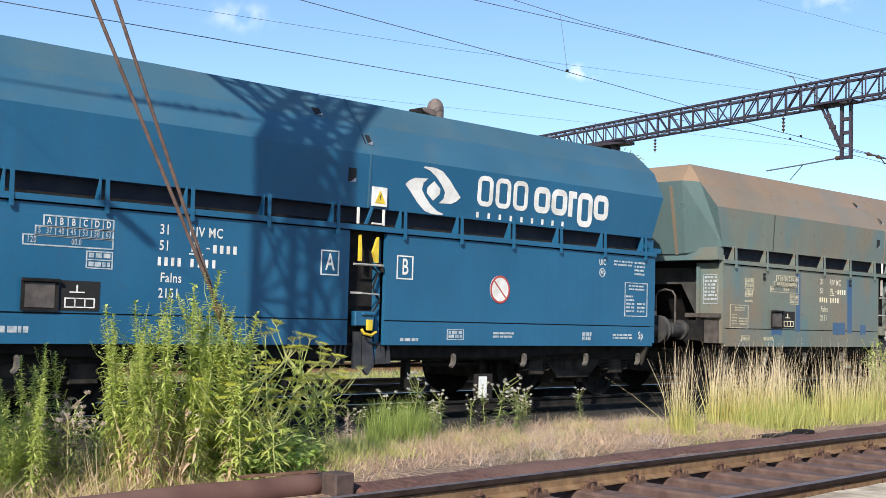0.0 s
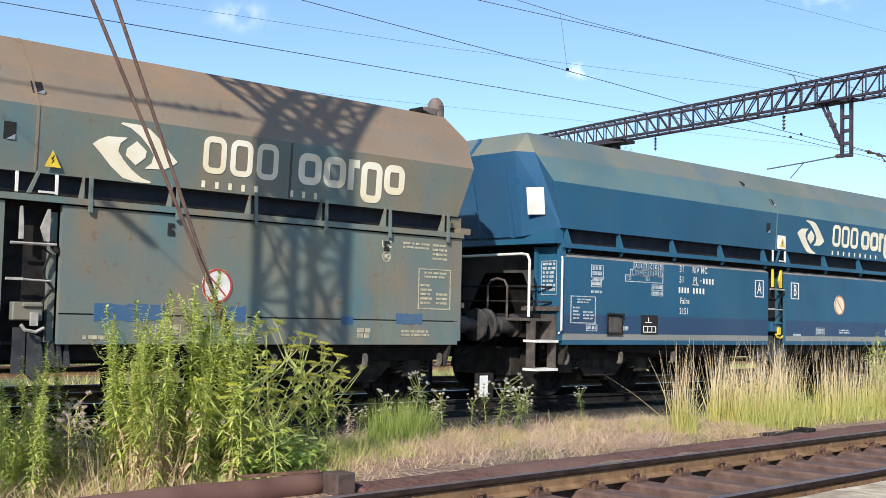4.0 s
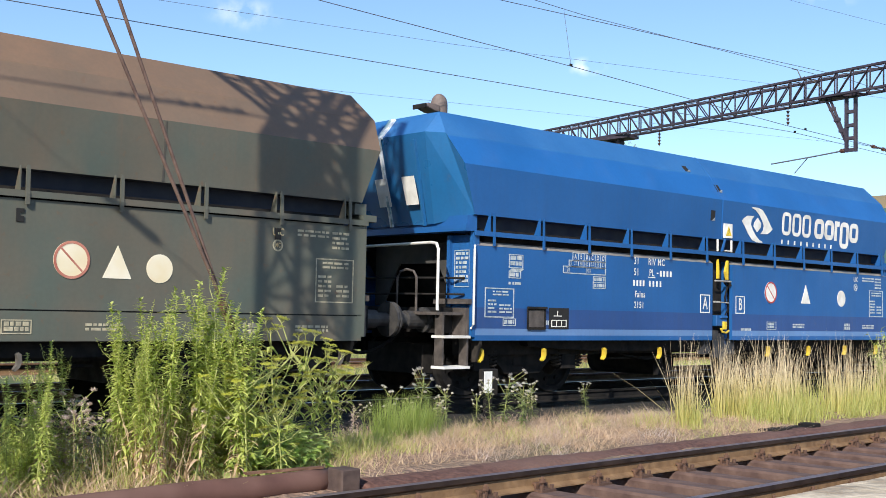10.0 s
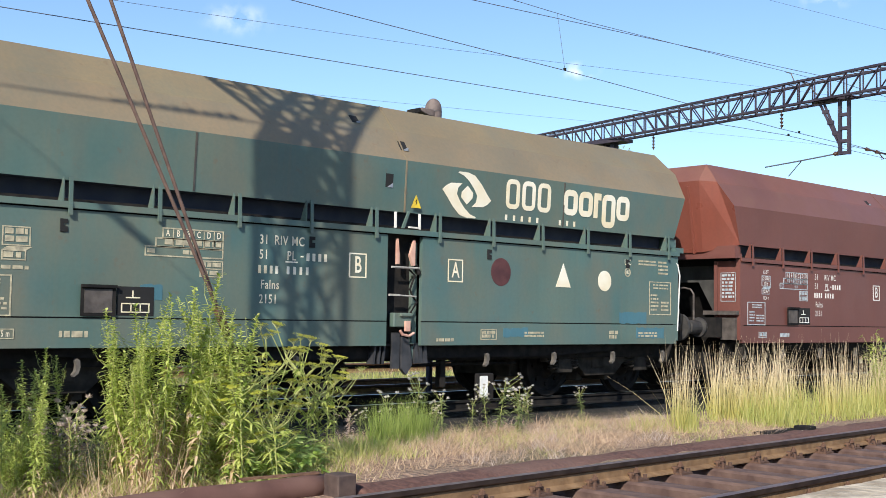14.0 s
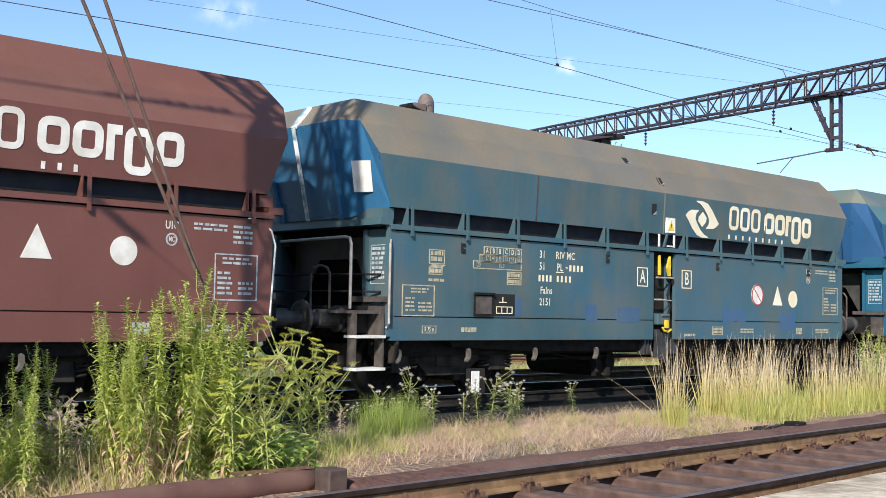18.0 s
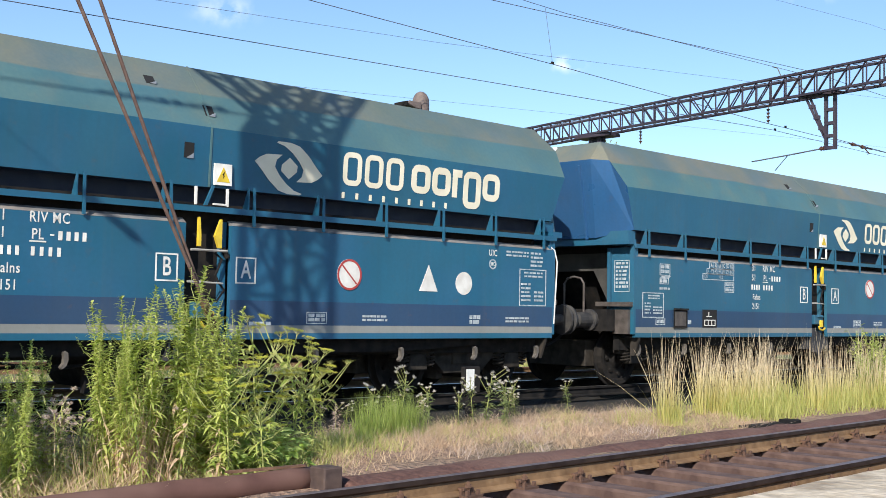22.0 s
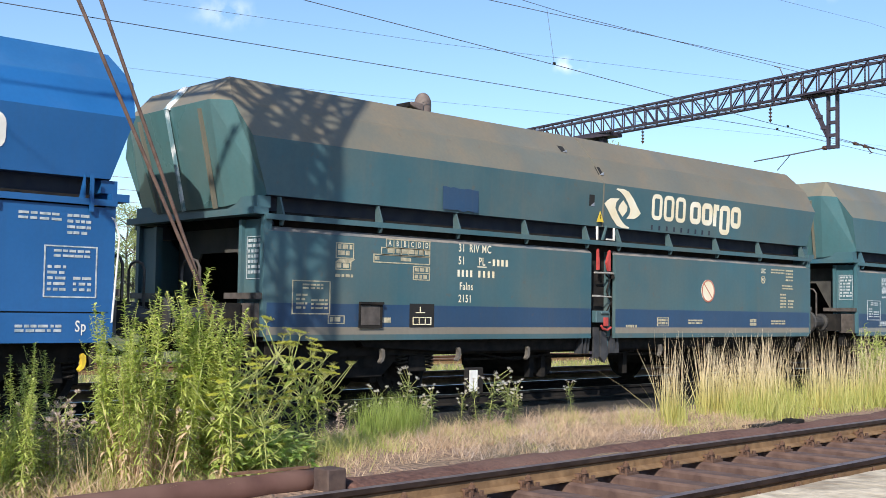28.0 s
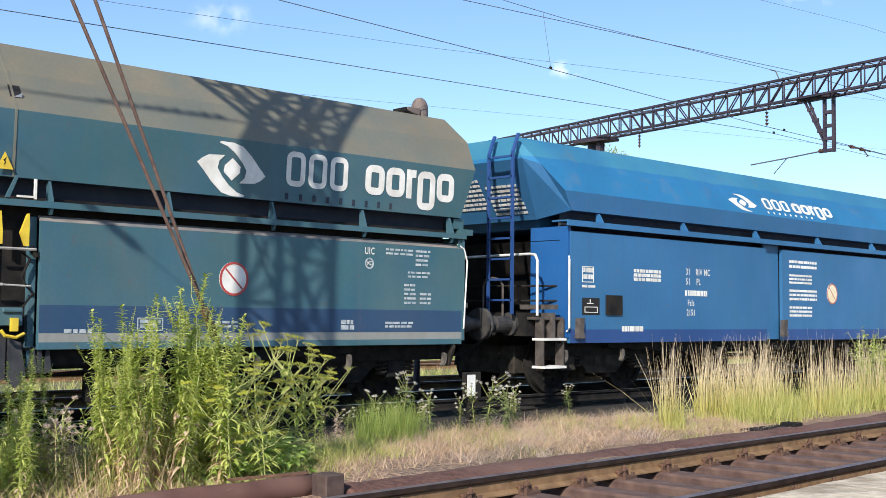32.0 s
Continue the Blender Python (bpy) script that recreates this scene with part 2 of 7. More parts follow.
M_stem = speckled("green_stem", (0.26, 0.30, 0.08), (0.42, 0.42, 0.16), 8.0, 0.7)
M_bark = speckled("grey_bark", (0.12, 0.10, 0.08), (0.24, 0.21, 0.18), 6.0, 0.9, relief=0.4)
M_duct = speckled("red_brown_rusty_dust", (0.075, 0.034, 0.027), (0.145, 0.072, 0.055), 22.0, 0.9, relief=0.35, c=(0.155, 0.088, 0.068), scale2=1.3)
M_signal = speckled("brown_grey_paint", (0.13, 0.10, 0.09), (0.18, 0.14, 0.125), 9.0, 0.7)
M_enamel = plain("white_enamel", (0.82, 0.82, 0.80), 0.4)
M_render = speckled("pale_render", (0.55, 0.47, 0.34), (0.66, 0.58, 0.44), 1.5, 0.9, c=(0.42, 0.36, 0.27), scale2=0.4)
M_tiles = speckled("red_roof_tiles", (0.42, 0.06, 0.04), (0.55, 0.10, 0.06), 4.0, 0.8, relief=0.3)
M_pane = plain("dark_window_pane", (0.03, 0.035, 0.04), 0.1)


# ---- mesh helpers ----
def box(bm, x0, x1, y0, y1, z0, z1):
    v = [bm.verts.new((x, y, z)) for z in (z0, z1) for y in (y0, y1) for x in (x0, x1)]
    for f in ((0, 2, 3, 1), (4, 5, 7, 6), (0, 1, 5, 4), (2, 6, 7, 3), (0, 4, 6, 2), (1, 3, 7, 5)):
        bm.faces.new([v[i] for i in f])


def prism(bm, pts, axis, a, b):
    """A closed outline of pairs drawn out along an axis from a to b."""
    def at(p, k):
        return {"x": (k, p[0], p[1]), "y": (p[0], k, p[1]), "z": (p[0], p[1], k)}[axis]
    lo, hi = [bm.verts.new(at(p, a)) for p in pts], [bm.verts.new(at(p, b)) for p in pts]
    n = len(pts)
    bm.faces.new(lo[::-1])
    bm.faces.new(hi)
    for i in range(n):
        bm.faces.new((lo[i], lo[(i + 1) % n], hi[(i + 1) % n], hi[i]))


def tube(bm, path, r, n=8, r2=None):
    """A round bar along a path of points, tapering to r2."""
    path = [Vector(p) for p in path]
    rings = []
    for i, p in enumerate(path):
        d = (path[min(i + 1, len(path) - 1)] - path[max(i - 1, 0)]).normalized()
        a = d.orthogonal().normalized() if abs(d.z) > 0.9 else d.cross(Vector((0, 0, 1))).normalized()
        b = d.cross(a)
        k = r if r2 is None else r + (r2 - r) * i / max(1, len(path) - 1)
        rings.append([bm.verts.new(p + k * (math.cos(2 * math.pi * j / n) * a + math.sin(2 * math.pi * j / n) * b)) for j in range(n)])
    for q0, q1 in zip(rings, rings[1:]):
        for j in range(n):
            bm.faces.new((q0[j], q0[(j + 1) % n], q1[(j + 1) % n], q1[j]))
    bm.faces.new(rings[0][::-1])
    bm.faces.new(rings[-1])


def disc(bm, x, y, z, r, depth, n=24, axis="y"):
    pts = [(x + r * math.cos(2 * math.pi * i / n), z + r * math.sin(2 * math.pi * i / n)) for i in range(n)]
    prism(bm, pts, axis, y, y + depth)


def bar(bm, p0, p1, w, h):
    """A square bar from p0 to p1."""
    p0, p1 = Vector(p0), Vector(p1)
    d = (p1 - p0).normalized()
    a = d.cross(Vector((0, 0, 1))) if abs(d.z) < 0.95 else d.cross(Vector((1, 0, 0)))
    a = a.normalized()
    b = d.cross(a)
    q = [[bm.verts.new(p + sa * a * w / 2 + sb * b * h / 2) for sa, sb in ((-1, -1), (1, -1), (1, 1), (-1, 1))] for p in (p0, p1)]
    bm.faces.new(q[0][::-1])
    bm.faces.new(q[1])
    for j in range(4):
        bm.faces.new((q[0][j], q[0][(j + 1) % 4], q[1][(j + 1) % 4], q[1][j]))


def finish(bm, name, mats, smooth=False, edge=0.0):
    if edge:
        bmesh.ops.bevel(bm, geom=bm.edges[:], offset=edge, segments=1, affect="EDGES", clamp_overlap=True)
    bmesh.ops.recalc_face_normals(bm, faces=bm.faces[:])
    me = bpy.data.meshes.new(name)
    bm.to_mesh(me)
    bm.free()
    for m in mats if isinstance(mats, (list, tuple)) else [mats]:
        me.materials.append(m)
    if smooth:
        for p in me.polygons:
            p.use_smooth = True
    return me


def part(name, bm, mats, parent=None, label="", smooth=False, edge=0.0):
    """One mesh object, from a bmesh or a ready mesh."""
    me = bm if isinstance(bm, bpy.types.Mesh) else finish(bm, name, mats, smooth, edge)
    ob = new(name, me)
    if parent:
        ob.parent = parent
    return tagged(ob, label)


def made(fn, *args):
    bm = bmesh.new()
    fn(bm, *args)
    return bm


def pieces(name, bm, mats, parents, label="", edge=0.0, turns=(None,)):
    """Each separate piece of a bmesh becomes a part of its own; turns: one copy of all for each angle round z."""
    left = set(bm.verts)
    groups = []
    while left:
        stack, seen = [left.pop()], []
        while stack:
            v = stack.pop()
            seen.append(v)
            for e in v.link_edges:
                o = e.other_vert(v)
                if o in left:
                    left.remove(o)
                    stack.append(o)
        groups.append(seen)
    groups.sort(key=lambda g: min(tuple(v.co) for v in g))
    for g in groups:
        index = {v: k for k, v in enumerate(g)}
        one = bmesh.new()
        vs = [one.verts.new(v.co) for v in g]
        for f in {f for v in g for f in v.link_faces}:
            one.faces.new([vs[index[v]] for v in f.verts]).material_index = f.material_index
        me = finish(one, name, mats, edge=edge)
        for t in turns:
            ob = part(name, me, None, parents, label)
            if t is not None:
                ob.matrix_basis = pose(0, 0, 0, 0, 0, t)
    bm.free()


def boxed(*args):
    return made(box, *args)


def thing(name, label, category, group="", kind=""):
    ob = new(name)
    ob.empty_display_size = 0.3
    return tagged(ob, label, category, group, kind)


# ---- ground, platform and tracks ----
NEAR = 2.0  # degrees by which the near track turns away from the train's


def near(x, y, z):
    """A place given along and across the near track, whose middle passes (9, 5.2)."""
    a = radians(NEAR)
    return Vector((9 + (x - 9) * math.cos(a) - y * math.sin(a), 5.2 + (x - 9) * math.sin(a) + y * math.cos(a), z))


def profile(v):
    """Height and surface of the ground at v metres from the near track's middle."""
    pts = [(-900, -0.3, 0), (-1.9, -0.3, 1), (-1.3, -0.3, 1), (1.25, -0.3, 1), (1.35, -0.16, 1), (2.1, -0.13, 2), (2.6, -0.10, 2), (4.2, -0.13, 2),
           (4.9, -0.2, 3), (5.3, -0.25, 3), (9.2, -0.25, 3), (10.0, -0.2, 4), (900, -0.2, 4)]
    for (a, za, _), (b, zb, m) in zip(pts, pts[1:]):
        if v <= b:
            return za + (zb - za) * (v - a) / (b - a), m
    return -0.2, 4


def make_ground():
    xs = [-900, -300, -100, -40, -15] + [2 + 0.3 * i for i in range(75)] + [26, 30, 40, 60, 100, 200, 400, 900]
    vs = [-900, -200, -50, -10, -2.4, -1.3, -0.7, 0, 0.7, 1.25] + [1.35 + 0.15 * i for i in range(30)] + [6.2, 7, 8, 9.2, 10, 11, 13, 16, 20, 30, 60, 120, 300, 900]
    bm = bmesh.new()
    grid = []
    for v in vs:
        row = []
        for x in xs:
            p = near(x, v, profile(v)[0])
            if 1.4 < v < 6:
                p.z += 0.035 * noise.noise((x * 1.3, v * 1.6, 0)) + 0.018 * noise.noise((x * 5, v * 5, 3))
            row.append(bm.verts.new(p))
        grid.append(row)
    for j in range(len(vs) - 1):
        for i in range(len(xs) - 1):
            f = bm.faces.new((grid[j][i], grid[j][i + 1], grid[j + 1][i + 1], grid[j + 1][i]))
            m = profile((vs[j] + vs[j + 1]) / 2)[1]
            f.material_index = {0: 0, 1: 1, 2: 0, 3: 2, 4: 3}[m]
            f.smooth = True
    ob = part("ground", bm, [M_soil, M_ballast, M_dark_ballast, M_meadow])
    tagged(ob, "dry trackside ground with straw, rusty ballast and grass", "ground", kind="structure")


M_dark_ballast = speckled("near_black_ballast", (0.012, 0.011, 0.010), (0.035, 0.029, 0.025), 20.0, 0.95, relief=0.9, distance=0.04)
M_meadow = speckled("grassy_ground", (0.05, 0.08, 0.018), (0.13, 0.16, 0.045), 3.0, 0.95, relief=0.6, c=(0.22, 0.18, 0.11), scale2=0.25)
make_ground()


def rail_outline():
    half = [(0.0, 0.0), (0.036, -0.002), (0.036, -0.035), (0.009, -0.052), (0.009, -0.118), (0.066, -0.140), (0.066, -0.15), (0.0, -0.15)]
    return half[:-1] + [(-x, z) for x, z in half[-2:0:-1]]


def make_rail(name, p0, p1, mats, label):
    """A rail with a head, a web and a foot between two places at its running surface."""
    p0, p1 = Vector(p0), Vector(p1)
    bm = bmesh.new()
    prism(bm, rail_outline(), "x", 0, (p1 - p0).length)
    for f in bm.faces:
        c = f.calc_center_median()
        f.material_index = 0 if c.z > -0.003 else 1 if c.z > -0.045 else 2
    ob = part(name, bm, mats)
    ob.matrix_world = Matrix.Translation(p0) @ (p1 - p0).to_track_quat("X", "Z").to_matrix().to_4x4()
    return tagged(ob, label, "rail", "rails", "structure")


for v in (-0.7525, 0.7525):
    make_rail("rail", near(-30, v, 0), near(90, v, 0), [M_rail_top, M_rail_head, M_rail_side], "rusty disused running rail on wooden sleepers")
TRACK_Y = 12.37
for y in (TRACK_Y - 0.7525, TRACK_Y + 0.7525):
    make_rail("rail", (-120, y, 0), (200, y, 0), [M_shiny, M_black, M_black], "running rail with a polished top under the train")


def sleeper_mesh():
    bm = bmesh.new()
    box(bm, -0.12, 0.12, -1.3, 1.3, -0.16, 0.0)
    return finish(bm, "sleeper", M_wood, edge=0.02)


def chair_mesh():
    """A rail fastening: base plate, two ribs, clips and bolts."""
    bm = bmesh.new()
    box(bm, -0.08, 0.08, -0.17, 0.17, 0.0, 0.018)
    for s in (-1, 1):
        box(bm, -0.065, 0.065, s * 0.085 - 0.012, s * 0.085 + 0.012, 0.018, 0.06)
        box(bm, -0.05, 0.05, s * 0.075 - 0.03, s * 0.075 + 0.03, 0.045, 0.062)
        tube(bm, [(0.0, s * 0.1, 0.02), (0.0, s * 0.1, 0.105)], 0.014, 6)
        tube(bm, [(0.0, s * 0.1, 0.062), (0.0, s * 0.1, 0.085)], 0.026, 6)
        for e in (-0.055, 0.055):
            tube(bm, [(e, s * 0.145, 0.0), (e, s * 0.145, 0.05)], 0.018, 6)
    return finish(bm, "rail_fastening", M_rust)


SLEEPER, CHAIR = sleeper_mesh(), chair_mesh()
for i in range(60):
    x = 2.0 + 0.62 * i
    sl = new("sleeper", SLEEPER)
    sl.matrix_world = Matrix.Translation(near(x + random.uniform(-0.02, 0.02), random.uniform(-0.03, 0.03), -0.155)) @ pose(0, 0, 0, 0, 0, NEAR + random.uniform(-0.8, 0.8))
    tagged(sl, "weathered brown wooden sleeper under the rusty rails", "sleeper", "sleepers of the near track")
    for v in (-0.7525, 0.7525):
        part("rail_fastening", CHAIR, None, sl, "rusty bolted rail fastening").location = (0, v, 0.0)

# platform with a worn edge
bm = bmesh.new()
lo, hi = [], []
row = [(x, -1.62 + 0.03 * noise.noise((x * 2.1, 0, 7)) + 0.015 * noise.noise((x * 7, 0, 2))) for x in [-80, -20] + [3 + 0.15 * i for i in range(90)] + [18, 30, 120]]
outline = row + [(120, -8), (-80, -8)]
for x, v in outline:
    lo.append(bm.verts.new(near(x, v, -0.3)))
    hi.append(bm.verts.new(near(x, v, 0.16)))
bm.faces.new(hi)
for i in range(len(outline)):
    j = (i + 1) % len(outline)
    bm.faces.new((lo[i], lo[j], hi[j], hi[i]))
tagged(part("platform", bm, M_concrete), "weathered pale concrete platform with a crumbling edge", "platform", kind="structure")


# ---- wagons ----
def paint_plan():
    """The wagons' paints, each also as a coat for the sloped tops: dust, on clean blues painted-in light."""
    plan = {
        "azure": dict(base=(0.005, 0.116, 0.243), dust=(0.060, 0.125, 0.165), low_coat=(0.042, 0.12, 0.18), low=0.07, rusty=0.1, blotch=(((0.02, 0.105, 0.20), 0.8, 0.35),)),
        "ashen": dict(base=(0.15, 0.185, 0.155), dust=(0.25, 0.175, 0.115), low_coat=(0.235, 0.18, 0.13), low=0.4, rusty=0.75, blotch=(((0.22, 0.15, 0.095), 0.8, 0.7), ((0.05, 0.165, 0.20), 0.95, 0.75))),
        "deep": dict(base=(0.004, 0.105, 0.215), dust=(0.19, 0.19, 0.14), low_coat=(0.115, 0.18, 0.17), low=0.05, rusty=0.15, blotch=(((0.03, 0.10, 0.155), 0.9, 0.4),)),
        "drab": dict(base=(0.10, 0.112, 0.09), dust=(0.19, 0.125, 0.085), low=0.4, rusty=0.45, blotch=(((0.06, 0.11, 0.10), 0.8, 0.5), ((0.15, 0.11, 0.075), 1.4, 0.35))),
        # royal and royal2 are clean: their dust colours paint light into the slope.
        "royal": dict(base=(0.005, 0.10, 0.33), dust=(0.03, 0.145, 0.39), low_coat=(0.012, 0.115, 0.36), low=0.03, rusty=0.05),
        "green": dict(base=(0.075, 0.152, 0.14), dust=(0.225, 0.185, 0.11), low_coat=(0.245, 0.178, 0.11), low=0.35, rusty=0.3, blotch=(((0.045, 0.13, 0.15), 0.8, 0.5), ((0.15, 0.13, 0.095), 1.3, 0.4))),
        "maroon": dict(base=(0.15, 0.05, 0.04), dust=(0.175, 0.08, 0.062), low=0.3, rusty=0.2, blotch=(((0.115, 0.042, 0.036), 0.9, 0.5),)),
        "slate": dict(base=(0.032, 0.12, 0.165), dust=(0.21, 0.18, 0.125), low_coat=(0.20, 0.165, 0.12), low=0.25, rusty=0.35, blotch=(((0.02, 0.11, 0.21), 0.7, 0.55), ((0.13, 0.115, 0.085), 1.5, 0.4))),
        "teal": dict(base=(0.005, 0.115, 0.205), dust=(0.17, 0.175, 0.13), low_coat=(0.085, 0.165, 0.165), low=0.06, rusty=0.15, blotch=(((0.02, 0.10, 0.24), 0.8, 0.35),)),
        "sea": dict(base=(0.035, 0.12, 0.155), dust=(0.195, 0.17, 0.125), low=0.25, rusty=0.3, blotch=(((0.09, 0.115, 0.105), 0.9, 0.45),)),
        "sky": dict(base=(0.028, 0.15, 0.35), dust=(0.045, 0.225, 0.35), low_coat=(0.018, 0.16, 0.34), low=0.08, blotch=(((0.03, 0.13, 0.26), 0.9, 0.4),)),
        "royal2": dict(base=(0.006, 0.10, 0.305), dust=(0.03, 0.145, 0.39), low_coat=(0.012, 0.115, 0.335), low=0.06, rusty=0.05),
        "teal2": dict(base=(0.007, 0.115, 0.215), dust=(0.185, 0.175, 0.125), low_coat=(0.075, 0.16, 0.16), low=0.1, rusty=0.2, blotch=(((0.02, 0.12, 0.16), 0.8, 0.4),)),
        "sea2": dict(base=(0.035, 0.128, 0.165), dust=(0.19, 0.175, 0.13), low=0.22, rusty=0.25, blotch=(((0.03, 0.105, 0.19), 0.9, 0.4),)),
    }
    # Sides get a scaled, darker base than their tops.
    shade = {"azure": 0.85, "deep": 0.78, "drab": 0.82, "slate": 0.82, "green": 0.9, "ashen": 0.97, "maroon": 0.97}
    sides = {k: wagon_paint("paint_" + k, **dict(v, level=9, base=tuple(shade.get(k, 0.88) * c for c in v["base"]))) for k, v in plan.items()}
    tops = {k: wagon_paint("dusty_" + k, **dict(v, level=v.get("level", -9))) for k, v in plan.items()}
    stripes = {
        "navy": dict(base=(0.010, 0.05, 0.125), dust=(0.09, 0.10, 0.10), low=0.2),
        "grey": dict(base=(0.24, 0.25, 0.24), dust=(0.2, 0.19, 0.16), low=0.3),
        "navy2": dict(base=(0.012, 0.06, 0.22), dust=(0.05, 0.08, 0.2), low=0.1),
        "dun": dict(base=(0.21, 0.19, 0.16), dust=(0.2, 0.17, 0.13), low=0.3),
        "smear": dict(base=(0.045, 0.15, 0.20), dust=(0.08, 0.16, 0.18), low=0.5),
        "smear_blue": dict(base=(0.022, 0.09, 0.22), dust=(0.10, 0.14, 0.16), low=0.6, rusty=0.4),
        "pale": dict(base=(0.10, 0.22, 0.46), dust=(0.2, 0.22, 0.3), low=0.2),
    }
    sides.update({k: wagon_paint("stripe_" + k, level=9, **v) for k, v in stripes.items()})
    return sides, tops


PAINT, TOP = paint_plan()
# glossier paint in colours of its own on the ends
ENDS = {i: wagon_paint("end_paint", base, (0.15, 0.15, 0.13), level=9, low=low, rusty=0.15, rough=0.22) for i, base, low in (
    (1, (0.10, 0.17, 0.175), 0.3), (2, (0.018, 0.10, 0.22), 0.1), (5, (0.09, 0.20, 0.20), 0.15), (7, (0.018, 0.13, 0.28), 0.1),
    (3, (0.055, 0.085, 0.085), 0.2), (4, (0.008, 0.115, 0.30), 0.05), (6, (0.22, 0.06, 0.04), 0.1), (8, (0.018, 0.10, 0.25), 0.1), (9, (0.018, 0.10, 0.25), 0.1), (11, (0.06, 0.16, 0.175), 0.3), (12, (0.05, 0.15, 0.175), 0.2))}
# Dark navy: painted-in recess shade behind brackets, also faint name bars.
M_under = speckled("navy_recess_shade", (0.016, 0.024, 0.046), (0.032, 0.038, 0.056), 5.0, 0.85)
M_faint = speckled("worn_white_stencil", (0.50, 0.53, 0.55), (0.24, 0.30, 0.34), 14.0, 0.6)
M_faint_cream = speckled("worn_cream_stencil", (0.52, 0.46, 0.32), (0.28, 0.26, 0.19), 14.0, 0.6)
M_ivory = speckled("ivory_paint", (0.80, 0.75, 0.60), (0.70, 0.65, 0.50), 3.0, 0.6)
M_tread = speckled("worn_bright_tread", (0.42, 0.40, 0.37), (0.28, 0.26, 0.24), 9.0, 0.5)
# Bluish skylight tinted into the grey of the step treads.
M_pocket = speckled("sky_lit_grey_steel", (0.20, 0.23, 0.28), (0.32, 0.33, 0.35), 9.0, 0.5)
M_lip = speckled("grey_dust_on_paint", (0.16, 0.15, 0.145), (0.26, 0.235, 0.215), 7.0, 0.9, c=(0.10, 0.13, 0.16), scale2=1.6)
# White over teal that paints a sun glint down the end rib.
M_glint = speckled("painted_glint_white", (0.82, 0.84, 0.85), (0.16, 0.28, 0.32), 5.0, 0.3, lo=0.42, hi=0.58)
M_faded = speckled("faded_red_paint", (0.40, 0.12, 0.085), (0.50, 0.22, 0.16), 7.0, 0.6)
M_pink = speckled("bleached_red_paint", (0.50, 0.27, 0.21), (0.60, 0.37, 0.29), 7.0, 0.6)
M_dark_sign = speckled("blackened_red_sign", (0.06, 0.02, 0.022), (0.10, 0.035, 0.035), 6.0, 0.6)


FOLD = (1.228, 3.55)  # the fold along the sloped top


def hopper_shell(bm, dx=0.0, tall=False):
    """The upper hopper: side panels, sloped dusty top, faceted ends, open above. dx lengthens each half; tall: steeper ends."""
    L = {}
    spots = {"b": (5.72, 1.46, 2.47), "e": (5.86, 0.8, 2.36), "B": (5.96, 1.5, 3.13), "A": (6.2, 0.95, 3.58), "r": (5.92, 0.92, 3.89), "i": (5.86, 0.86, 3.87), "j": (5.5, 0.8, 2.5), "M": (6.07, FOLD[0], FOLD[1])}
    if tall:
        spots.update({"b": (5.55, 1.46, 2.74), "e": (5.7, 0.9, 2.62), "B": (5.75, 1.5, 3.02), "A": (6.24, 1.1, 3.48), "r": (6.2, 0.92, 3.82), "i": (6.12, 0.86, 3.80), "M": (6.03, 1.28, 3.40)})
    for sx in (-1, 1):
        for sy in (-1, 1):
            for n, (x, y, z) in spots.items():
                L[n, sx, sy] = bm.verts.new((sx * (x + dx), sy * y, z))
    for sy in (-1, 1):
        for lo, hi, m in (("b", "B", 0), ("B", "M", 1), ("M", "r", 1), ("r", "i", 1), ("i", "j", 0)):
            bm.faces.new((L[lo, -1, sy], L[lo, 1, sy], L[hi, 1, sy], L[hi, -1, sy])).material_index = m
    for sx in (-1, 1):
        for lo, hi, m in (("e", "A", 2), ("A", "r", 1), ("r", "i", 1), ("i", "j", 0)):
            bm.faces.new((L[lo, sx, -1], L[lo, sx, 1], L[hi, sx, 1], L[hi, sx, -1])).material_index = m
        for sy in (-1, 1):
            for a, b, c, m in (("b", "e", "A", 2), ("b", "A", "M", 2), ("b", "M", "B", 2), ("M", "A", "r", 1)):
                bm.faces.new((L[a, sx, sy], L[b, sx, sy], L[c, sx, sy])).material_index = m
    bm.faces.new([L["j", -1, -1], L["j", 1, -1], L["j", 1, 1], L["j", -1, 1]])


def slabs(bm, a, b, y_in, y_out, cuts, groove=None):
    """A door plate from x a to b; cuts: (height, material index) from the bottom up; the band of index groove lies deeper."""
    pts = []
    for (z0, m), (z1, _) in zip(cuts, cuts[1:]):
        y = y_out if m != groove else y_out + 0.25 * (y_in - y_out)
        pts += [(y, z0), (y, z1)]
    pts = [p for k, p in enumerate(pts) if k == 0 or p != pts[k - 1]]
    n = len(bm.faces)
    prism(bm, [(y_in, cuts[0][0])] + pts + [(y_in, cuts[-1][0])], "x", a, b)
    bm.faces.ensure_lookup_table()
    for f in bm.faces[n + 2:]:
        z = f.calc_center_median().z
        for (z0, m), (z1, _) in zip(cuts, cuts[1:]):
            if z0 - 1e-6 <= z <= z1 + 1e-6:
                f.material_index = m


def gusset(bm, low, thick):
    """A narrow gusset standing on the ledge beside a strap, whose foot laps over the ledge's front."""
    prism(bm, [(-1.538, 2.49), (-1.538, 2.25), (-1.42, 2.25), (-1.42, 2.27), (-1.515, 2.49)], "x", -0.052, -0.040)
    prism(bm, [(-1.55, 2.22), (-1.545, 2.24), (-1.538, 2.50), (-1.522, 2.50), (-1.522, low), (-1.55, low)], "x", 0.03 - thick, 0.03 + thick)


def wedge_bracket(bm):
    gusset(bm, 2.115, 0.020)


def fin_bracket(bm):
    gusset(bm, 2.06, 0.015)


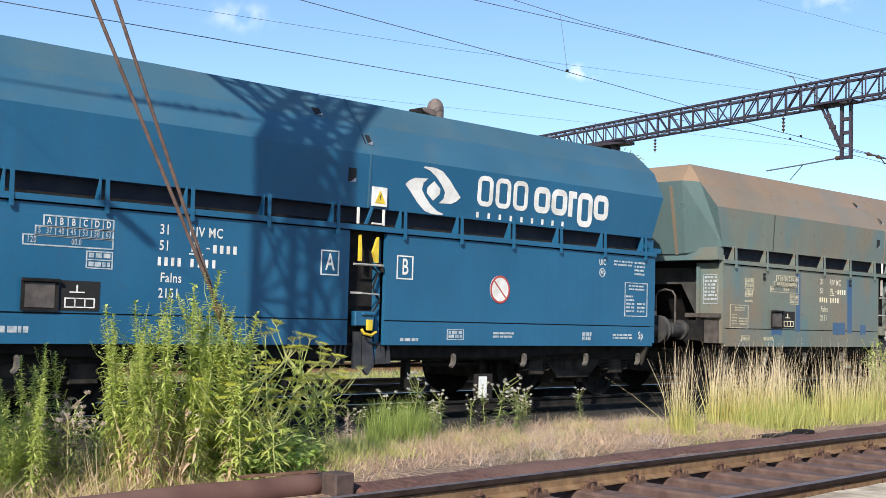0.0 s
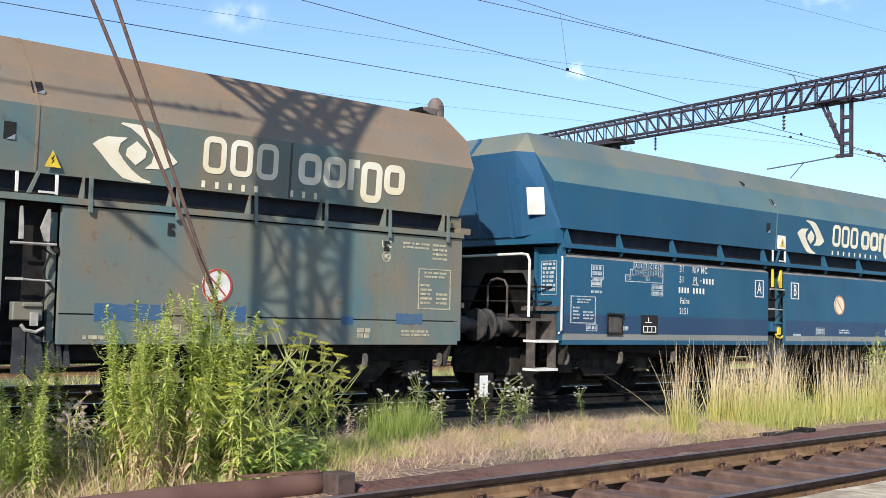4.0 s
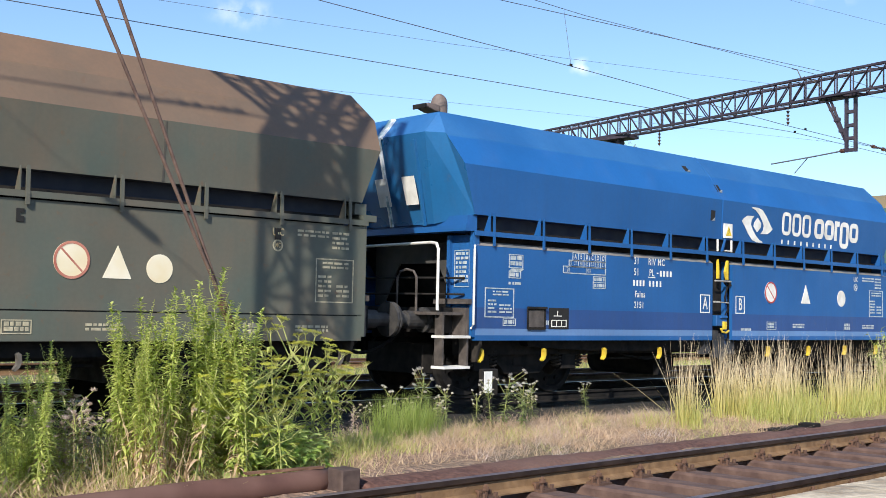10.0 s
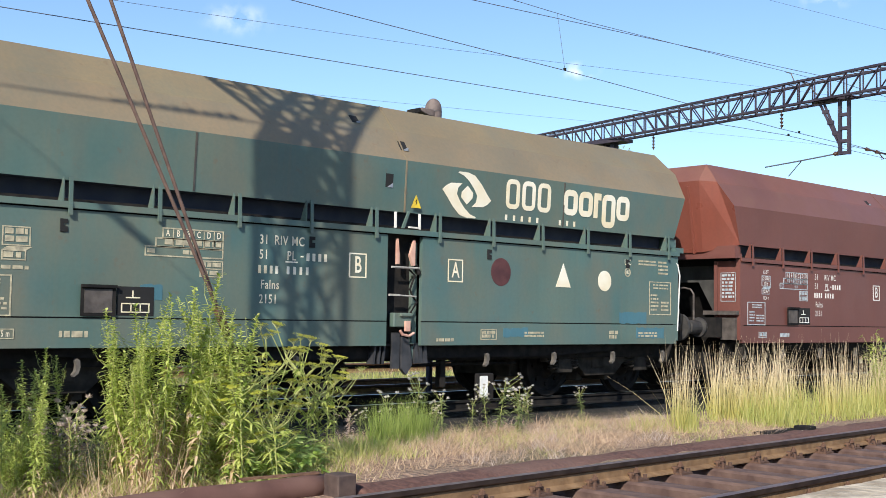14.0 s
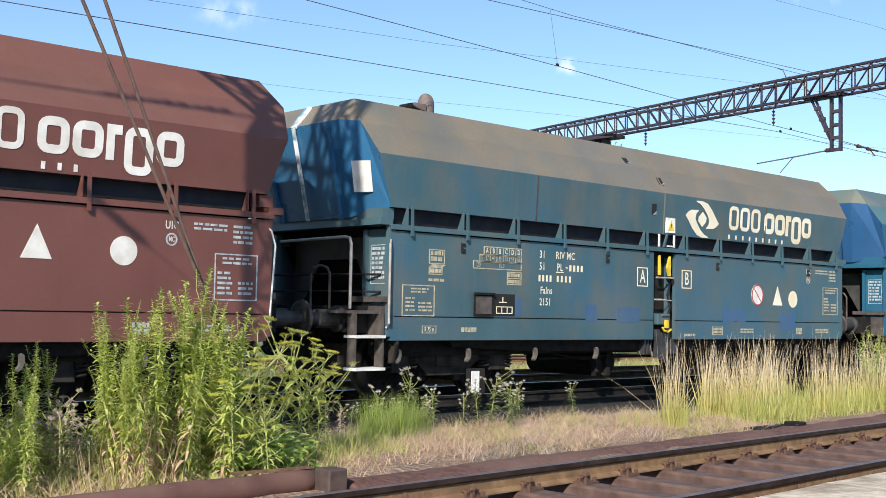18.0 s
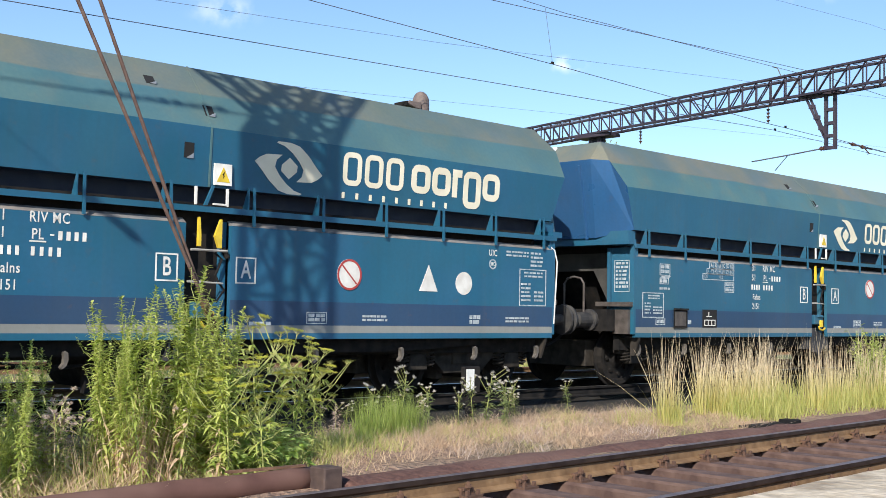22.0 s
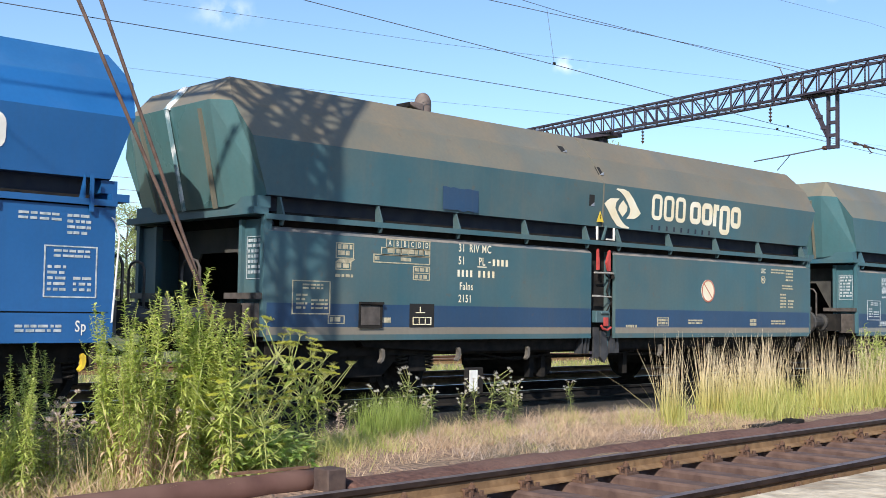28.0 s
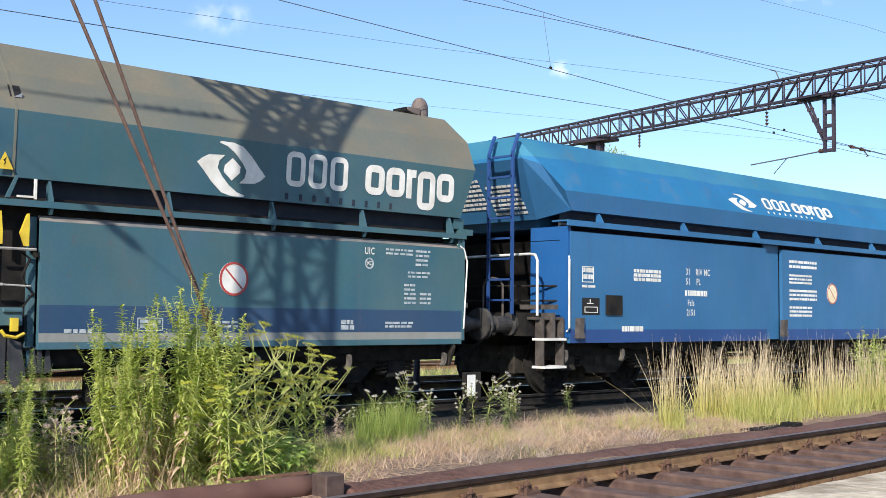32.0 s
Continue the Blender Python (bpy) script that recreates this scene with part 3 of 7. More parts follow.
def plain_bracket(bm):
    """A small three-cornered fin on the ledge with a stud under it."""
    prism(bm, [(-1.536, 2.25), (-1.40, 2.25), (-1.40, 2.46), (-1.455, 2.46)], "x", -0.012, 0.012)
    prism(bm, [(-1.53, 2.19), (-1.50, 2.125), (-1.46, 2.125), (-1.46, 2.19)], "x", -0.015, 0.015)


def door_hook(bm):
    """A curved catch under the side door."""
    pts = [(0.0, 0.68), (0.03, 0.66), (0.035, 0.59), (0.015, 0.53), (-0.03, 0.495), (-0.045, 0.515), (-0.012, 0.56), (-0.008, 0.62), (-0.02, 0.66)]
    prism(bm, pts, "y", -1.42, -1.36)


def bogie_frame(bm):
    """A cast side frame with pedestals, bolster and spring nest, for both sides."""
    for s in (-1, 1):
        y0, y1 = s * 1.02 - 0.06, s * 1.02 + 0.06
        prism(bm, [(-1.25, 0.52), (-1.25, 0.72), (-0.75, 0.78), (-0.4, 0.66), (0.4, 0.66), (0.75, 0.78), (1.25, 0.72), (1.25, 0.52), (0.55, 0.5), (0.35, 0.3), (-0.35, 0.3), (-0.55, 0.5)], "y", y0, y1)
        for x in (-0.9, 0.9):
            prism(bm, [(x - 0.17, 0.36), (x + 0.17, 0.36), (x + 0.14, 0.58), (x - 0.14, 0.58)], "y", s * 1.08 - 0.08, s * 1.08 + 0.08)
    box(bm, -0.22, 0.22, -1.1, 1.1, 0.42, 0.62)
    box(bm, -1.5, 1.5, -0.6, 0.6, 0.3, 0.72)
    for x in (-0.32, 0.32):
        box(bm, x - 0.06, x + 0.06, -0.95, 0.95, 0.22, 0.5)
    box(bm, -0.16, 0.16, -0.3, 0.3, 0.62, 0.8)


def wheelset_shape(bm):
    """An axle with two flanged wheels and axle boxes."""
    def ring(prof, n=28):
        rows = [[bm.verts.new((r * math.cos(2 * math.pi * i / n), y, r * math.sin(2 * math.pi * i / n))) for i in range(n)] for r, y in prof]
        for a, b in zip(rows, rows[1:]):
            for i in range(n):
                bm.faces.new((a[i], a[(i + 1) % n], b[(i + 1) % n], b[i]))
        bm.faces.new(rows[0])
        bm.faces.new(rows[-1])
    for s in (-1, 1):
        ring([(0.1, s * 0.66), (0.2, s * 0.7), (0.36, s * 0.71), (0.40, s * 0.68), (0.49, s * 0.68), (0.49, s * 0.71), (0.46, s * 0.72), (0.455, s * 0.81), (0.38, s * 0.81), (0.36, s * 0.76), (0.2, s * 0.77), (0.13, s * 0.84), (0.1, s * 0.84)])
        for i in range(8):
            a = 2 * math.pi * i / 8
            tube(bm, [(0.28 * math.cos(a), s * 0.74, 0.28 * math.sin(a)), (0.28 * math.cos(a), s * 0.80, 0.28 * math.sin(a))], 0.035, 6)
    tube(bm, [(0, -1.12, 0), (0, 1.12, 0)], 0.085, 10)


def buffer_shape(bm):
    """A sleeve buffer with a round head, drawn along x."""
    n = 16
    rows = [[bm.verts.new((x, r * math.cos(2 * math.pi * i / n), r * math.sin(2 * math.pi * i / n))) for i in range(n)] for x, r in ((0, 0.17), (0.05, 0.17), (0.06, 0.12), (0.36, 0.12), (0.37, 0.085), (0.56, 0.085), (0.57, 0.23), (0.60, 0.235), (0.615, 0.2))]
    for a, b in zip(rows, rows[1:]):
        for i in range(n):
            bm.faces.new((a[i], a[(i + 1) % n], b[(i + 1) % n], b[i]))
    bm.faces.new(rows[0])
    bm.faces.new(rows[-1])


M_dusty = speckled("dusty_black_steel", (0.018, 0.016, 0.014), (0.048, 0.041, 0.035), 6.0, 0.85, relief=0.2, gloss=0.2)
MESH = {
    "hook": finish(made(door_hook), "door_hook", speckled("worn_grey_casting", (0.17, 0.15, 0.13), (0.09, 0.08, 0.07), 9.0, 0.7)),
    "hook_yellow": finish(made(door_hook), "door_hook", M_yellow),
    "bogie": finish(made(bogie_frame), "bogie_frame", M_black, edge=0.012),
    "bogie_dusty": finish(made(bogie_frame), "bogie_frame", M_dusty, edge=0.012),
    "wheelset": finish(made(wheelset_shape), "wheelset", M_black, smooth=False),
    "buffer": finish(made(buffer_shape), "buffer", speckled("oily_buffer_steel", (0.022, 0.022, 0.025), (0.055, 0.052, 0.050), 8.0, 0.55), smooth=False),
}
def spring_shape(bm):
    tube(bm, [(0.07 * math.cos(i * math.pi / 5), 0.07 * math.sin(i * math.pi / 5), 0.0048 * i) for i in range(51)], 0.014, 5)


MESH["spring"] = finish(made(spring_shape), "spring", M_dusty)
# Dark grey of end walls: grime plus painted-in shade of the recess; also seams.
M_dim_grime = speckled("grime_and_shade_grey", (0.03, 0.03, 0.03), (0.06, 0.058, 0.055), 4.0, 0.85, relief=0.1, c=(0.085, 0.075, 0.06), scale2=1.2)
M_oily = speckled("oily_grey_steel", (0.022, 0.024, 0.03), (0.05, 0.05, 0.055), 8.0, 0.6)
# Near black of plates and latches, and painted-in shade of pockets and groove.
M_pit = plain("black_steel_and_pit_shade", (0.012, 0.012, 0.013), 0.9)

# writing and marks on the wagons' sides
TEXTS = {}


def text_mesh(s, mat):
    if (s, mat.name) not in TEXTS:
        c = bpy.data.curves.new("writing", "FONT")
        c.body, c.size, c.extrude, c.align_x, c.align_y = s, 1.0, 0.0, "CENTER", "CENTER"
        c.space_character, c.offset = 1.12, 0.013
        c.resolution_u = 3
        ob = bpy.data.objects.new("writing", c)
        me = bpy.data.meshes.new_from_object(ob)
        bpy.data.objects.remove(ob)
        me.materials.clear()
        me.materials.append(mat)
        TEXTS[s, mat.name] = me
    return TEXTS[s, mat.name]


def write(w, s, x, z, height, mat, y=-1.505, squeeze=0.8):
    """Writing that faces the platform, its middle at x, z; capital letters of the given height."""
    ob = part("writing", text_mesh(s, mat), None, w, "stencilled %s writing" % ("white" if mat is M_white else "yellowed"))
    k = height / 0.70
    ob.matrix_basis = Matrix.Translation((x, y, z)) @ pose(0, 0, 0, 90, 0, 0) @ Matrix.Diagonal((k * squeeze, k, k, 1))


def flat(bm, pts, y=-1.5, t=0.005):
    """A thin painted plate with the outline pts, 5 mm proud of the side."""
    prism(bm, pts, "y", y - t, y)


def rect(bm, x0, x1, z0, z1, y=-1.5, t=0.005):
    box(bm, x0, x1, y - t, y, z0, z1)


def frame_lines(bm, x0, x1, z0, z1, th=0.014, y=-1.5):
    rect(bm, x0, x1, z0, z0 + th, y)
    rect(bm, x0, x1, z1 - th, z1, y)
    rect(bm, x0, x0 + th, z0 + th, z1 - th, y)
    rect(bm, x1 - th, x1, z0 + th, z1 - th, y)


def bars(bm, x0, x1, z0, z1, rows, seed, fill=0.5, y=-1.5):
    """Lines of small print as broken bars."""
    r = random.Random(seed)
    h = (z1 - z0) / rows
    for i in range(rows):
        x = x0
        while x < x1 - 0.02:
            n = min(x1, x + r.uniform(0.03, 0.12))
            rect(bm, x, n, z1 - h * (i + 1) + h * (1 - fill), z1 - h * i, y)
            x = n + r.uniform(0.012, 0.03)


def blade(k, s):
    """One of the emblem's two blades, in unit coordinates."""
    pts = [(0.0, 0.57), (0.07, 0.66), (0.16, 0.73), (0.39, 0.75), (0.31, 0.64), (0.29, 0.5), (0.36, 0.35), (0.46, 0.2), (0.58, 0.08), (0.70, 0.03), (0.68, 0.0), (0.5, 0.0), (0.36, 0.05), (0.22, 0.22), (0.1, 0.42)]
    return pts if s > 0 else [(1 - x, 1 - z) for x, z in pts]


def rounded(x0, x1, z0, z1, r, n=4):
    pts = []
    for cx, cz, a0 in ((x1 - r, z1 - r, 0), (x0 + r, z1 - r, 90), (x0 + r, z0 + r, 180), (x1 - r, z0 + r, 270)):
        for i in range(n + 1):
            a = radians(a0 + 90 * i / n)
            pts.append((cx + r * math.cos(a), cz + r * math.sin(a)))
    return pts


def ring_shape(bm, x0, x1, z0, z1, th, y, t=0.005):
    """A rounded ring, 5 mm thick."""
    o, i = rounded(x0, x1, z0, z1, min(x1 - x0, z1 - z0) * 0.35), rounded(x0 + th, x1 - th, z0 + th, z1 - th, max(0.01, min(x1 - x0, z1 - z0) * 0.35 - th))
    n = len(o)
    vo, vi = [[bm.verts.new((a, k, b)) for a, b in p] for p, k in ((o, y - t), (i, y - t))]
    wo, wi = [[bm.verts.new((a, k, b)) for a, b in p] for p, k in ((o, y), (i, y))]
    for a in range(n):
        b = (a + 1) % n
        bm.faces.new((vo[a], vo[b], vi[b], vi[a]))
        bm.faces.new((vo[a], wo[a], wo[b], vo[b]))
        bm.faces.new((vi[a], vi[b], wi[b], wi[a]))


def panel_y(z):
    """Where the upper side panel lies at a height."""
    if z < 3.13:
        return -1.46 - 0.04 * (z - 2.47) / 0.66
    if z < FOLD[1]:
        return -1.5 + (1.5 - FOLD[0]) * (z - 3.13) / (FOLD[1] - 3.13)
    return -FOLD[0] + (FOLD[0] - 0.92) * (z - FOLD[1]) / (3.89 - FOLD[1])


def leaning(bm, y):
    """Moves marks drawn at y onto the leaning upper panel."""
    for v in bm.verts:
        v.co.y += panel_y(v.co.z) - 0.003 - y


def livery(w, x0, mat, word2, wide=1.0, gap=0.08, lift=0.0, small=None, split=False):
    """The operator's emblem and name as plain painted shapes on the upper panel, from x0."""
    z0, z1 = 2.53 + lift, 3.10 + lift
    y = -1.5
    def lay(bm):
        if not lift:
            leaning(bm, y)
        return bm
    bm = bmesh.new()
    for s in (1, -1):
        flat(bm, [(x0 + 0.97 * wide * x, z0 - 0.05 + 0.6 * z) for x, z in blade(1, s)], y, 0.004)
    flat(bm, [(x0 + 0.97 * wide * x, z0 - 0.05 + 0.6 * z) for x, z in ((0.5, 0.71), (0.62, 0.56), (0.61, 0.44), (0.5, 0.29), (0.38, 0.44), (0.39, 0.56))], y, 0.004)
    part("emblem", lay(bm), mat, w, "two painted blades round a diamond")
    x = x0 + 1.28 * wide
    bm = bmesh.new()
    for i in range(3):
        ring_shape(bm, x, x + 0.29 * wide, z0 + 0.13, z1 - 0.03, 0.066, y, 0.004)
        x += 0.345 * wide
    pieces("name_shape", lay(bm), mat, w, "plain painted ring shape")
    x += gap + (0.15 if split else 0)
    bm = bmesh.new()
    for i, (d, u, n) in enumerate(((0.13, -0.07, 0.33), (0.13, -0.07, 0.33), (0.13, -0.07, 0.17), (0.0, -0.07, 0.33), (0.13, -0.07, 0.33))):
        if i == 2:
            rect(bm, x, x + 0.09, z0 + d, z1 + u, y, 0.004)
            rect(bm, x + 0.09, x + n * wide, z1 + u - 0.1, z1 + u, y, 0.004)
        else:
            ring_shape(bm, x, x + n * wide, z0 + d, z1 + u, 0.09, y, 0.004)
        x += (n + 0.035) * wide
    pieces("name_shape", lay(bm), mat, w, "plain painted ring shape")
    bm = bmesh.new()
    xs = x0 + 1.28 * wide
    for i in range(word2):
        a = xs + i * (0.215 if word2 == 9 else 0.17) * wide + (0.32 if word2 == 8 and i > 4 else 0)
        rect(bm, a, a + 0.042, z0 - 0.03, z0 + 0.045, y, 0.004)
    pieces("name_bar", lay(bm), small or mat, w, "small painted bar")


def warning_plate(w, x, z, plate=True):
    if plate:
        part("warning_plate", boxed(x - 0.11, x + 0.11, -1.506, -1.47, z - 0.12, z + 0.12), M_white, w, "white plate with a yellow warning triangle")
    bm = bmesh.new()
    flat(bm, [(x - 0.085, z - 0.085), (x + 0.085, z - 0.085), (x, z + 0.085)], -1.506, 0.003)
    tri = part("warning_triangle", bm, M_yellow, w, "yellow warning triangle")
    bm = bmesh.new()
    flat(bm, [(x - 0.012, z - 0.05), (x + 0.012, z - 0.02), (x + 0.002, z - 0.005), (x + 0.018, z + 0.04), (x - 0.016, z + 0.0), (x, z - 0.015)], -1.509, 0.003)
    part("bolt_sign", bm, M_black, tri)


def no_entry(w, x, z, r, faded=False, plain_of=None):
    bm = bmesh.new()
    disc(bm, x, -1.506, z, r, 0.006, 28)
    d = part("sign_disc", bm, plain_of or (M_white if not faded else M_cream), w, "round white sign with a red rim and bar" if not plain_of else "weathered round sign, its print gone")
    if plain_of:
        return
    bm = bmesh.new()
    for i in range(28):
        a, b = 2 * math.pi * i / 28, 2 * math.pi * (i + 1) / 28
        flat(bm, [(x + k * math.cos(t), z + k * math.sin(t)) for k, t in ((r * 0.86, a), (r, a), (r, b), (r * 0.86, b))], -1.506, 0.003)
    flat(bm, [(x - 0.62 * r, z + 0.55 * r), (x - 0.55 * r, z + 0.62 * r), (x + 0.62 * r, z - 0.55 * r), (x + 0.55 * r, z - 0.62 * r)], -1.506, 0.003)
    part("red_rim", bm, M_red if not faded else M_faded, d)


def marks(w, seed, mat, num_x, table_x, letters, box_x, plate_x, box_z=1.26, panel_l=-5.55, rights=True, shapes=True, disc_x=2.03, disc_z=1.8, tri_x=3.0, spot_x=3.93, faded=False, low_z=0.95, letter_x=(-0.58, 0.6), letter_z=1.765, plain_sign=None, riv=True, framed=True):
    """The stencilled data of one side."""
    faint = M_faint if mat is M_white else M_faint_cream
    drop = 0.08 if low_z > 1 else 0.0
    # load table
    bm = bmesh.new()
    x = table_x
    frame_lines(bm, x + 0.20, x + 0.95, 1.94, 2.06)
    frame_lines(bm, x + 0.12, x + 0.95, 1.85, 1.95)
    frame_lines(bm, x, x + 0.95, 1.75, 1.86)
    for i in range(1, 6):
        rect(bm, x + 0.20 + 0.125 * i, x + 0.21 + 0.125 * i, 1.86, 2.05)
    plain_digits = seed // 100 in (0, 2, 4, 6, 7, 8, 9, 10)
    if plain_digits:
        for i, s in enumerate(("S", "37", "40", "45", "53", "58", "63")):
            write(w, s, x + 0.165 + (0.098 if i else 0) + 0.125 * max(0, i - 1), 1.902, 0.06, faint, squeeze=0.65)
        write(w, "120", x + 0.09, 1.805, 0.065, faint, squeeze=0.65)
        write(w, "00.0", x + 0.55, 1.805, 0.06, faint, squeeze=0.65)
    else:
        bars(bm, x + 0.23, x + 0.93, 1.875, 1.935, 1, seed, 0.9)
        bars(bm, x + 0.03, x + 0.12, 1.78, 1.83, 1, seed + 1, 0.9)
        bars(bm, x + 0.45, x + 0.62, 1.78, 1.83, 1, seed + 2, 0.9)
    frame_lines(bm, x + 0.66, x + 0.95, 1.55, 1.73, 0.012)
    rect(bm, x + 0.67, x + 0.94, 1.635, 1.645)
    bars(bm, x + 0.69, x + 0.92, 1.66, 1.71, 1, seed + 3, 0.95)
    bars(bm, x + 0.69, x + 0.92, 1.57, 1.62, 1, seed + 4, 0.95)
    part("load_table", bm, faint, w, "stencilled load limit table")
    for i, s in enumerate("ABBCDD"):
        write(w, s, x + 0.263 + 0.125 * i, 2.0, 0.07, mat, squeeze=0.7)
    # running number block
    write(w, "31", num_x + 0.08, 2.0, 0.105, mat)
    write(w, "RIV MC", num_x + (0.58 if riv else 0.43), 2.0, 0.105, mat)
    write(w, "51", num_x + 0.08, 1.83, 0.105, mat)
    write(w, "PL", num_x + 0.46, 1.83, 0.105, mat)
    bm = bmesh.new()
    rect(bm, num_x + 0.38, num_x + 0.55, 1.755, 1.77)
    for i in range(5):
        rect(bm, num_x + 0.59 + i * 0.085, num_x + 0.63 + i * 0.085, 1.785 if i else 1.825, 1.875 if i else 1.84)
    for i in range(4):
        rect(bm, num_x + 0.01 + i * 0.078, num_x + 0.045 + i * 0.078, 1.62, 1.71)
    for i in range(4):
        rect(bm, num_x + 0.40 + i * 0.09, num_x + 0.435 + i * 0.09, 1.62, 1.71)
    tagged(part("number_mark", bm, mat, w, "stencilled bars"), kind="stuff")
    write(w, "Falns", num_x + 0.17, 1.49, 0.1, mat)
    write(w, "2151", num_x + 0.15, 1.325, 0.1, mat)
    # framed letters beside the gap
    for (s, x) in zip(letters, letter_x):
        bm = bmesh.new()
        frame_lines(bm, x - 0.135, x + 0.135, letter_z - 0.15, letter_z + 0.15, 0.016)
        part("letter_frame", bm, mat, w)
        write(w, s, x, letter_z, 0.20, mat, squeeze=0.7)
    # brake plate, clip box
    part("brake_plate", boxed(plate_x, plate_x + 0.42, -1.507, -1.5, box_z - 0.15, box_z + 0.15), M_pit, w, "black plate with brake symbols")
    bm = bmesh.new()
    frame_lines(bm, plate_x + 0.05, plate_x + 0.37, box_z - 0.12, box_z - 0.02, 0.012, -1.507)
    for i in (1, 2):
        rect(bm, plate_x + 0.05 + 0.105 * i, plate_x + 0.06 + 0.105 * i, box_z - 0.12, box_z - 0.02, -1.507)
    rect(bm, plate_x + 0.1, plate_x + 0.26, box_z + 0.03, box_z + 0.042, -1.507)
    rect(bm, plate_x + 0.17, plate_x + 0.184, box_z + 0.042, box_z + 0.11, -1.507)
    part("brake_symbol", bm, mat, w)
    cb = part("label_clip_box", boxed(box_x + 0.04, box_x + 0.34, -1.53, -1.5, box_z - 0.13, box_z + 0.12), M_steel, w, "wire-covered steel label holder")
    bm = bmesh.new()
    frame_lines(bm, box_x, box_x + 0.38, box_z - 0.16, box_z + 0.15, 0.035, -1.525)
    rect(bm, box_x, box_x + 0.38, box_z + 0.13, box_z + 0.16, -1.53, 0.03)
    part("holder_frame", bm, M_black, cb)
    # instruction panels
    bm = bmesh.new()
    x = panel_l
    frame_lines(bm, x, x + 0.56, 1.10, 1.50)
    bars(bm, x + 0.15, x + 0.45, 1.38, 1.46, 2, seed + 5)
    bars(bm, x + 0.06, x + 0.22, 1.14, 1.34, 4, seed + 6)
    bars(bm, x + 0.28, x + 0.52, 1.14, 1.28, 3, seed + 7)
    part("instruction_panel", bm, faint, w, "framed instructions in small print")
    bm = bmesh.new()
    frame_lines(bm, -5.1, -4.82, 1.78, 1.97, 0.012)
    if seed // 100 == 6:
        rect(bm, -5.09, -4.83, 1.87, 1.88)
        for s, z, h in (("63.0T", 2.03, 0.075), ("25 000kg", 1.925, 0.062), ("20.0t", 1.825, 0.065), ("82.0m\u00b3", 1.69, 0.06), ("13.34 m", 1.575, 0.06)):
            write(w, s, -4.97, z, h, mat, squeeze=0.62)
    else:
        bars(bm, -5.07, -4.85, 1.8, 1.95, 2, seed + 8, 0.75)
        bars(bm, -5.08, -4.88, 1.66, 1.72, 1, seed + 9, 0.9)
        bars(bm, -5.1, -4.83, 1.55, 1.59, 1, seed + 10, 0.9)
    frame_lines(bm, -5.1, -4.86, 1.64, 1.74, 0.012)
    flat(bm, [(-5.1, 1.74), (-5.04, 1.775), (-4.80, 1.775), (-4.86, 1.74)])
    part("weight_mark", bm, faint, w, "stencilled weight and volume marks")
    bm = bmesh.new()
    frame_lines(bm, -5.2, -4.95, low_z - 0.05, low_z + 0.05, 0.01)
    if seed // 100 in (3, 5, 7, 10):
        write(w, "R 75 m", -5.075, low_z, 0.06, mat, squeeze=0.6)
    else:
        bars(bm, -5.17, -4.98, low_z - 0.03, low_z + 0.03, 1, seed + 11, 0.9)
    if seed // 100 in (0, 2, 10):
        write(w, "Sp", 5.42, low_z + 0.02, 0.11, mat, squeeze=0.75)
    bars(bm, -4.5, -4.2, low_z - 0.04, low_z + 0.03, 1, seed + 12, 0.9)
    bars(bm, 0.55, 0.85, low_z - 0.1, low_z - 0.05, 1, seed + 13, 0.8)
    frame_lines(bm, 1.35, 1.65, low_z - 0.07, low_z + 0.07, 0.01)
    bars(bm, 1.38, 1.62, low_z - 0.05, low_z + 0.05, 2, seed + 14, 0.8)
    bars(bm, 2.2, 2.6, low_z - 0.05, low_z + 0.04, 2, seed + 15, 0.6)
    bars(bm, 4.05, 4.25, low_z - 0.07, low_z + 0.06, 2, seed + 16, 0.8)
    bars(bm, 4.75, 5.22, low_z - 0.05, low_z + 0.04, 2, seed + 17, 0.6)
    tagged(part("small_print", bm, faint, w), kind="stuff")
    if rights:
        write(w, "UIC", 4.48, 2.03 - drop, 0.085, mat, squeeze=0.75)
        bm = bmesh.new()
        for i in range(16):
            a, b = 2 * math.pi * i / 16, 2 * math.pi * (i + 1) / 16
            flat(bm, [(4.48 + k * math.cos(t), 1.88 - drop + k * math.sin(t)) for k, t in ((0.052, a), (0.07, a), (0.07, b), (0.052, b))])
        write(w, "MC", 4.48, 1.88 - drop, 0.055, mat, squeeze=0.6)
        part("ring_mark", bm, faint, w, "small stencilled ring")
        bm = bmesh.new()
        if framed:
            frame_lines(bm, 5.02, 5.58, 1.24, 1.76)
        bars(bm, 5.12, 5.5, 1.62, 1.72, 2, seed + 21)
        bars(bm, 5.06, 5.25, 1.28, 1.56, 5, seed + 22)
        bars(bm, 5.33, 5.52, 1.28, 1.45, 3, seed + 23)
        part("instruction_panel", bm, faint, w, "framed instructions in small print")
        bm = bmesh.new()
        bars(bm, 4.75, 5.2, 1.98 - drop, 2.08 - drop, 2, seed + 24)
        bars(bm, 5.25, 5.5, 1.85 - drop, 2.08 - drop, 4, seed + 25)
        tagged(part("small_print", bm, faint, w), kind="stuff")
    no_entry(w, disc_x, disc_z, 0.19, faded, plain_sign)
    if shapes:
        bm = bmesh.new()
        flat(bm, [(tri_x - 0.16, disc_z - 0.17), (tri_x + 0.16, disc_z - 0.17), (tri_x, disc_z + 0.17)], -1.5, 0.006)
        part("white_triangle", bm, M_cream if mat is M_orange else mat, w, "plain painted triangle")
        bm = bmesh.new()
        disc(bm, spot_x, -1.506, disc_z - 0.05, 0.152, 0.006, 28)
        part("white_spot", bm, M_cream if mat is M_orange else mat, w, "plain painted disc")


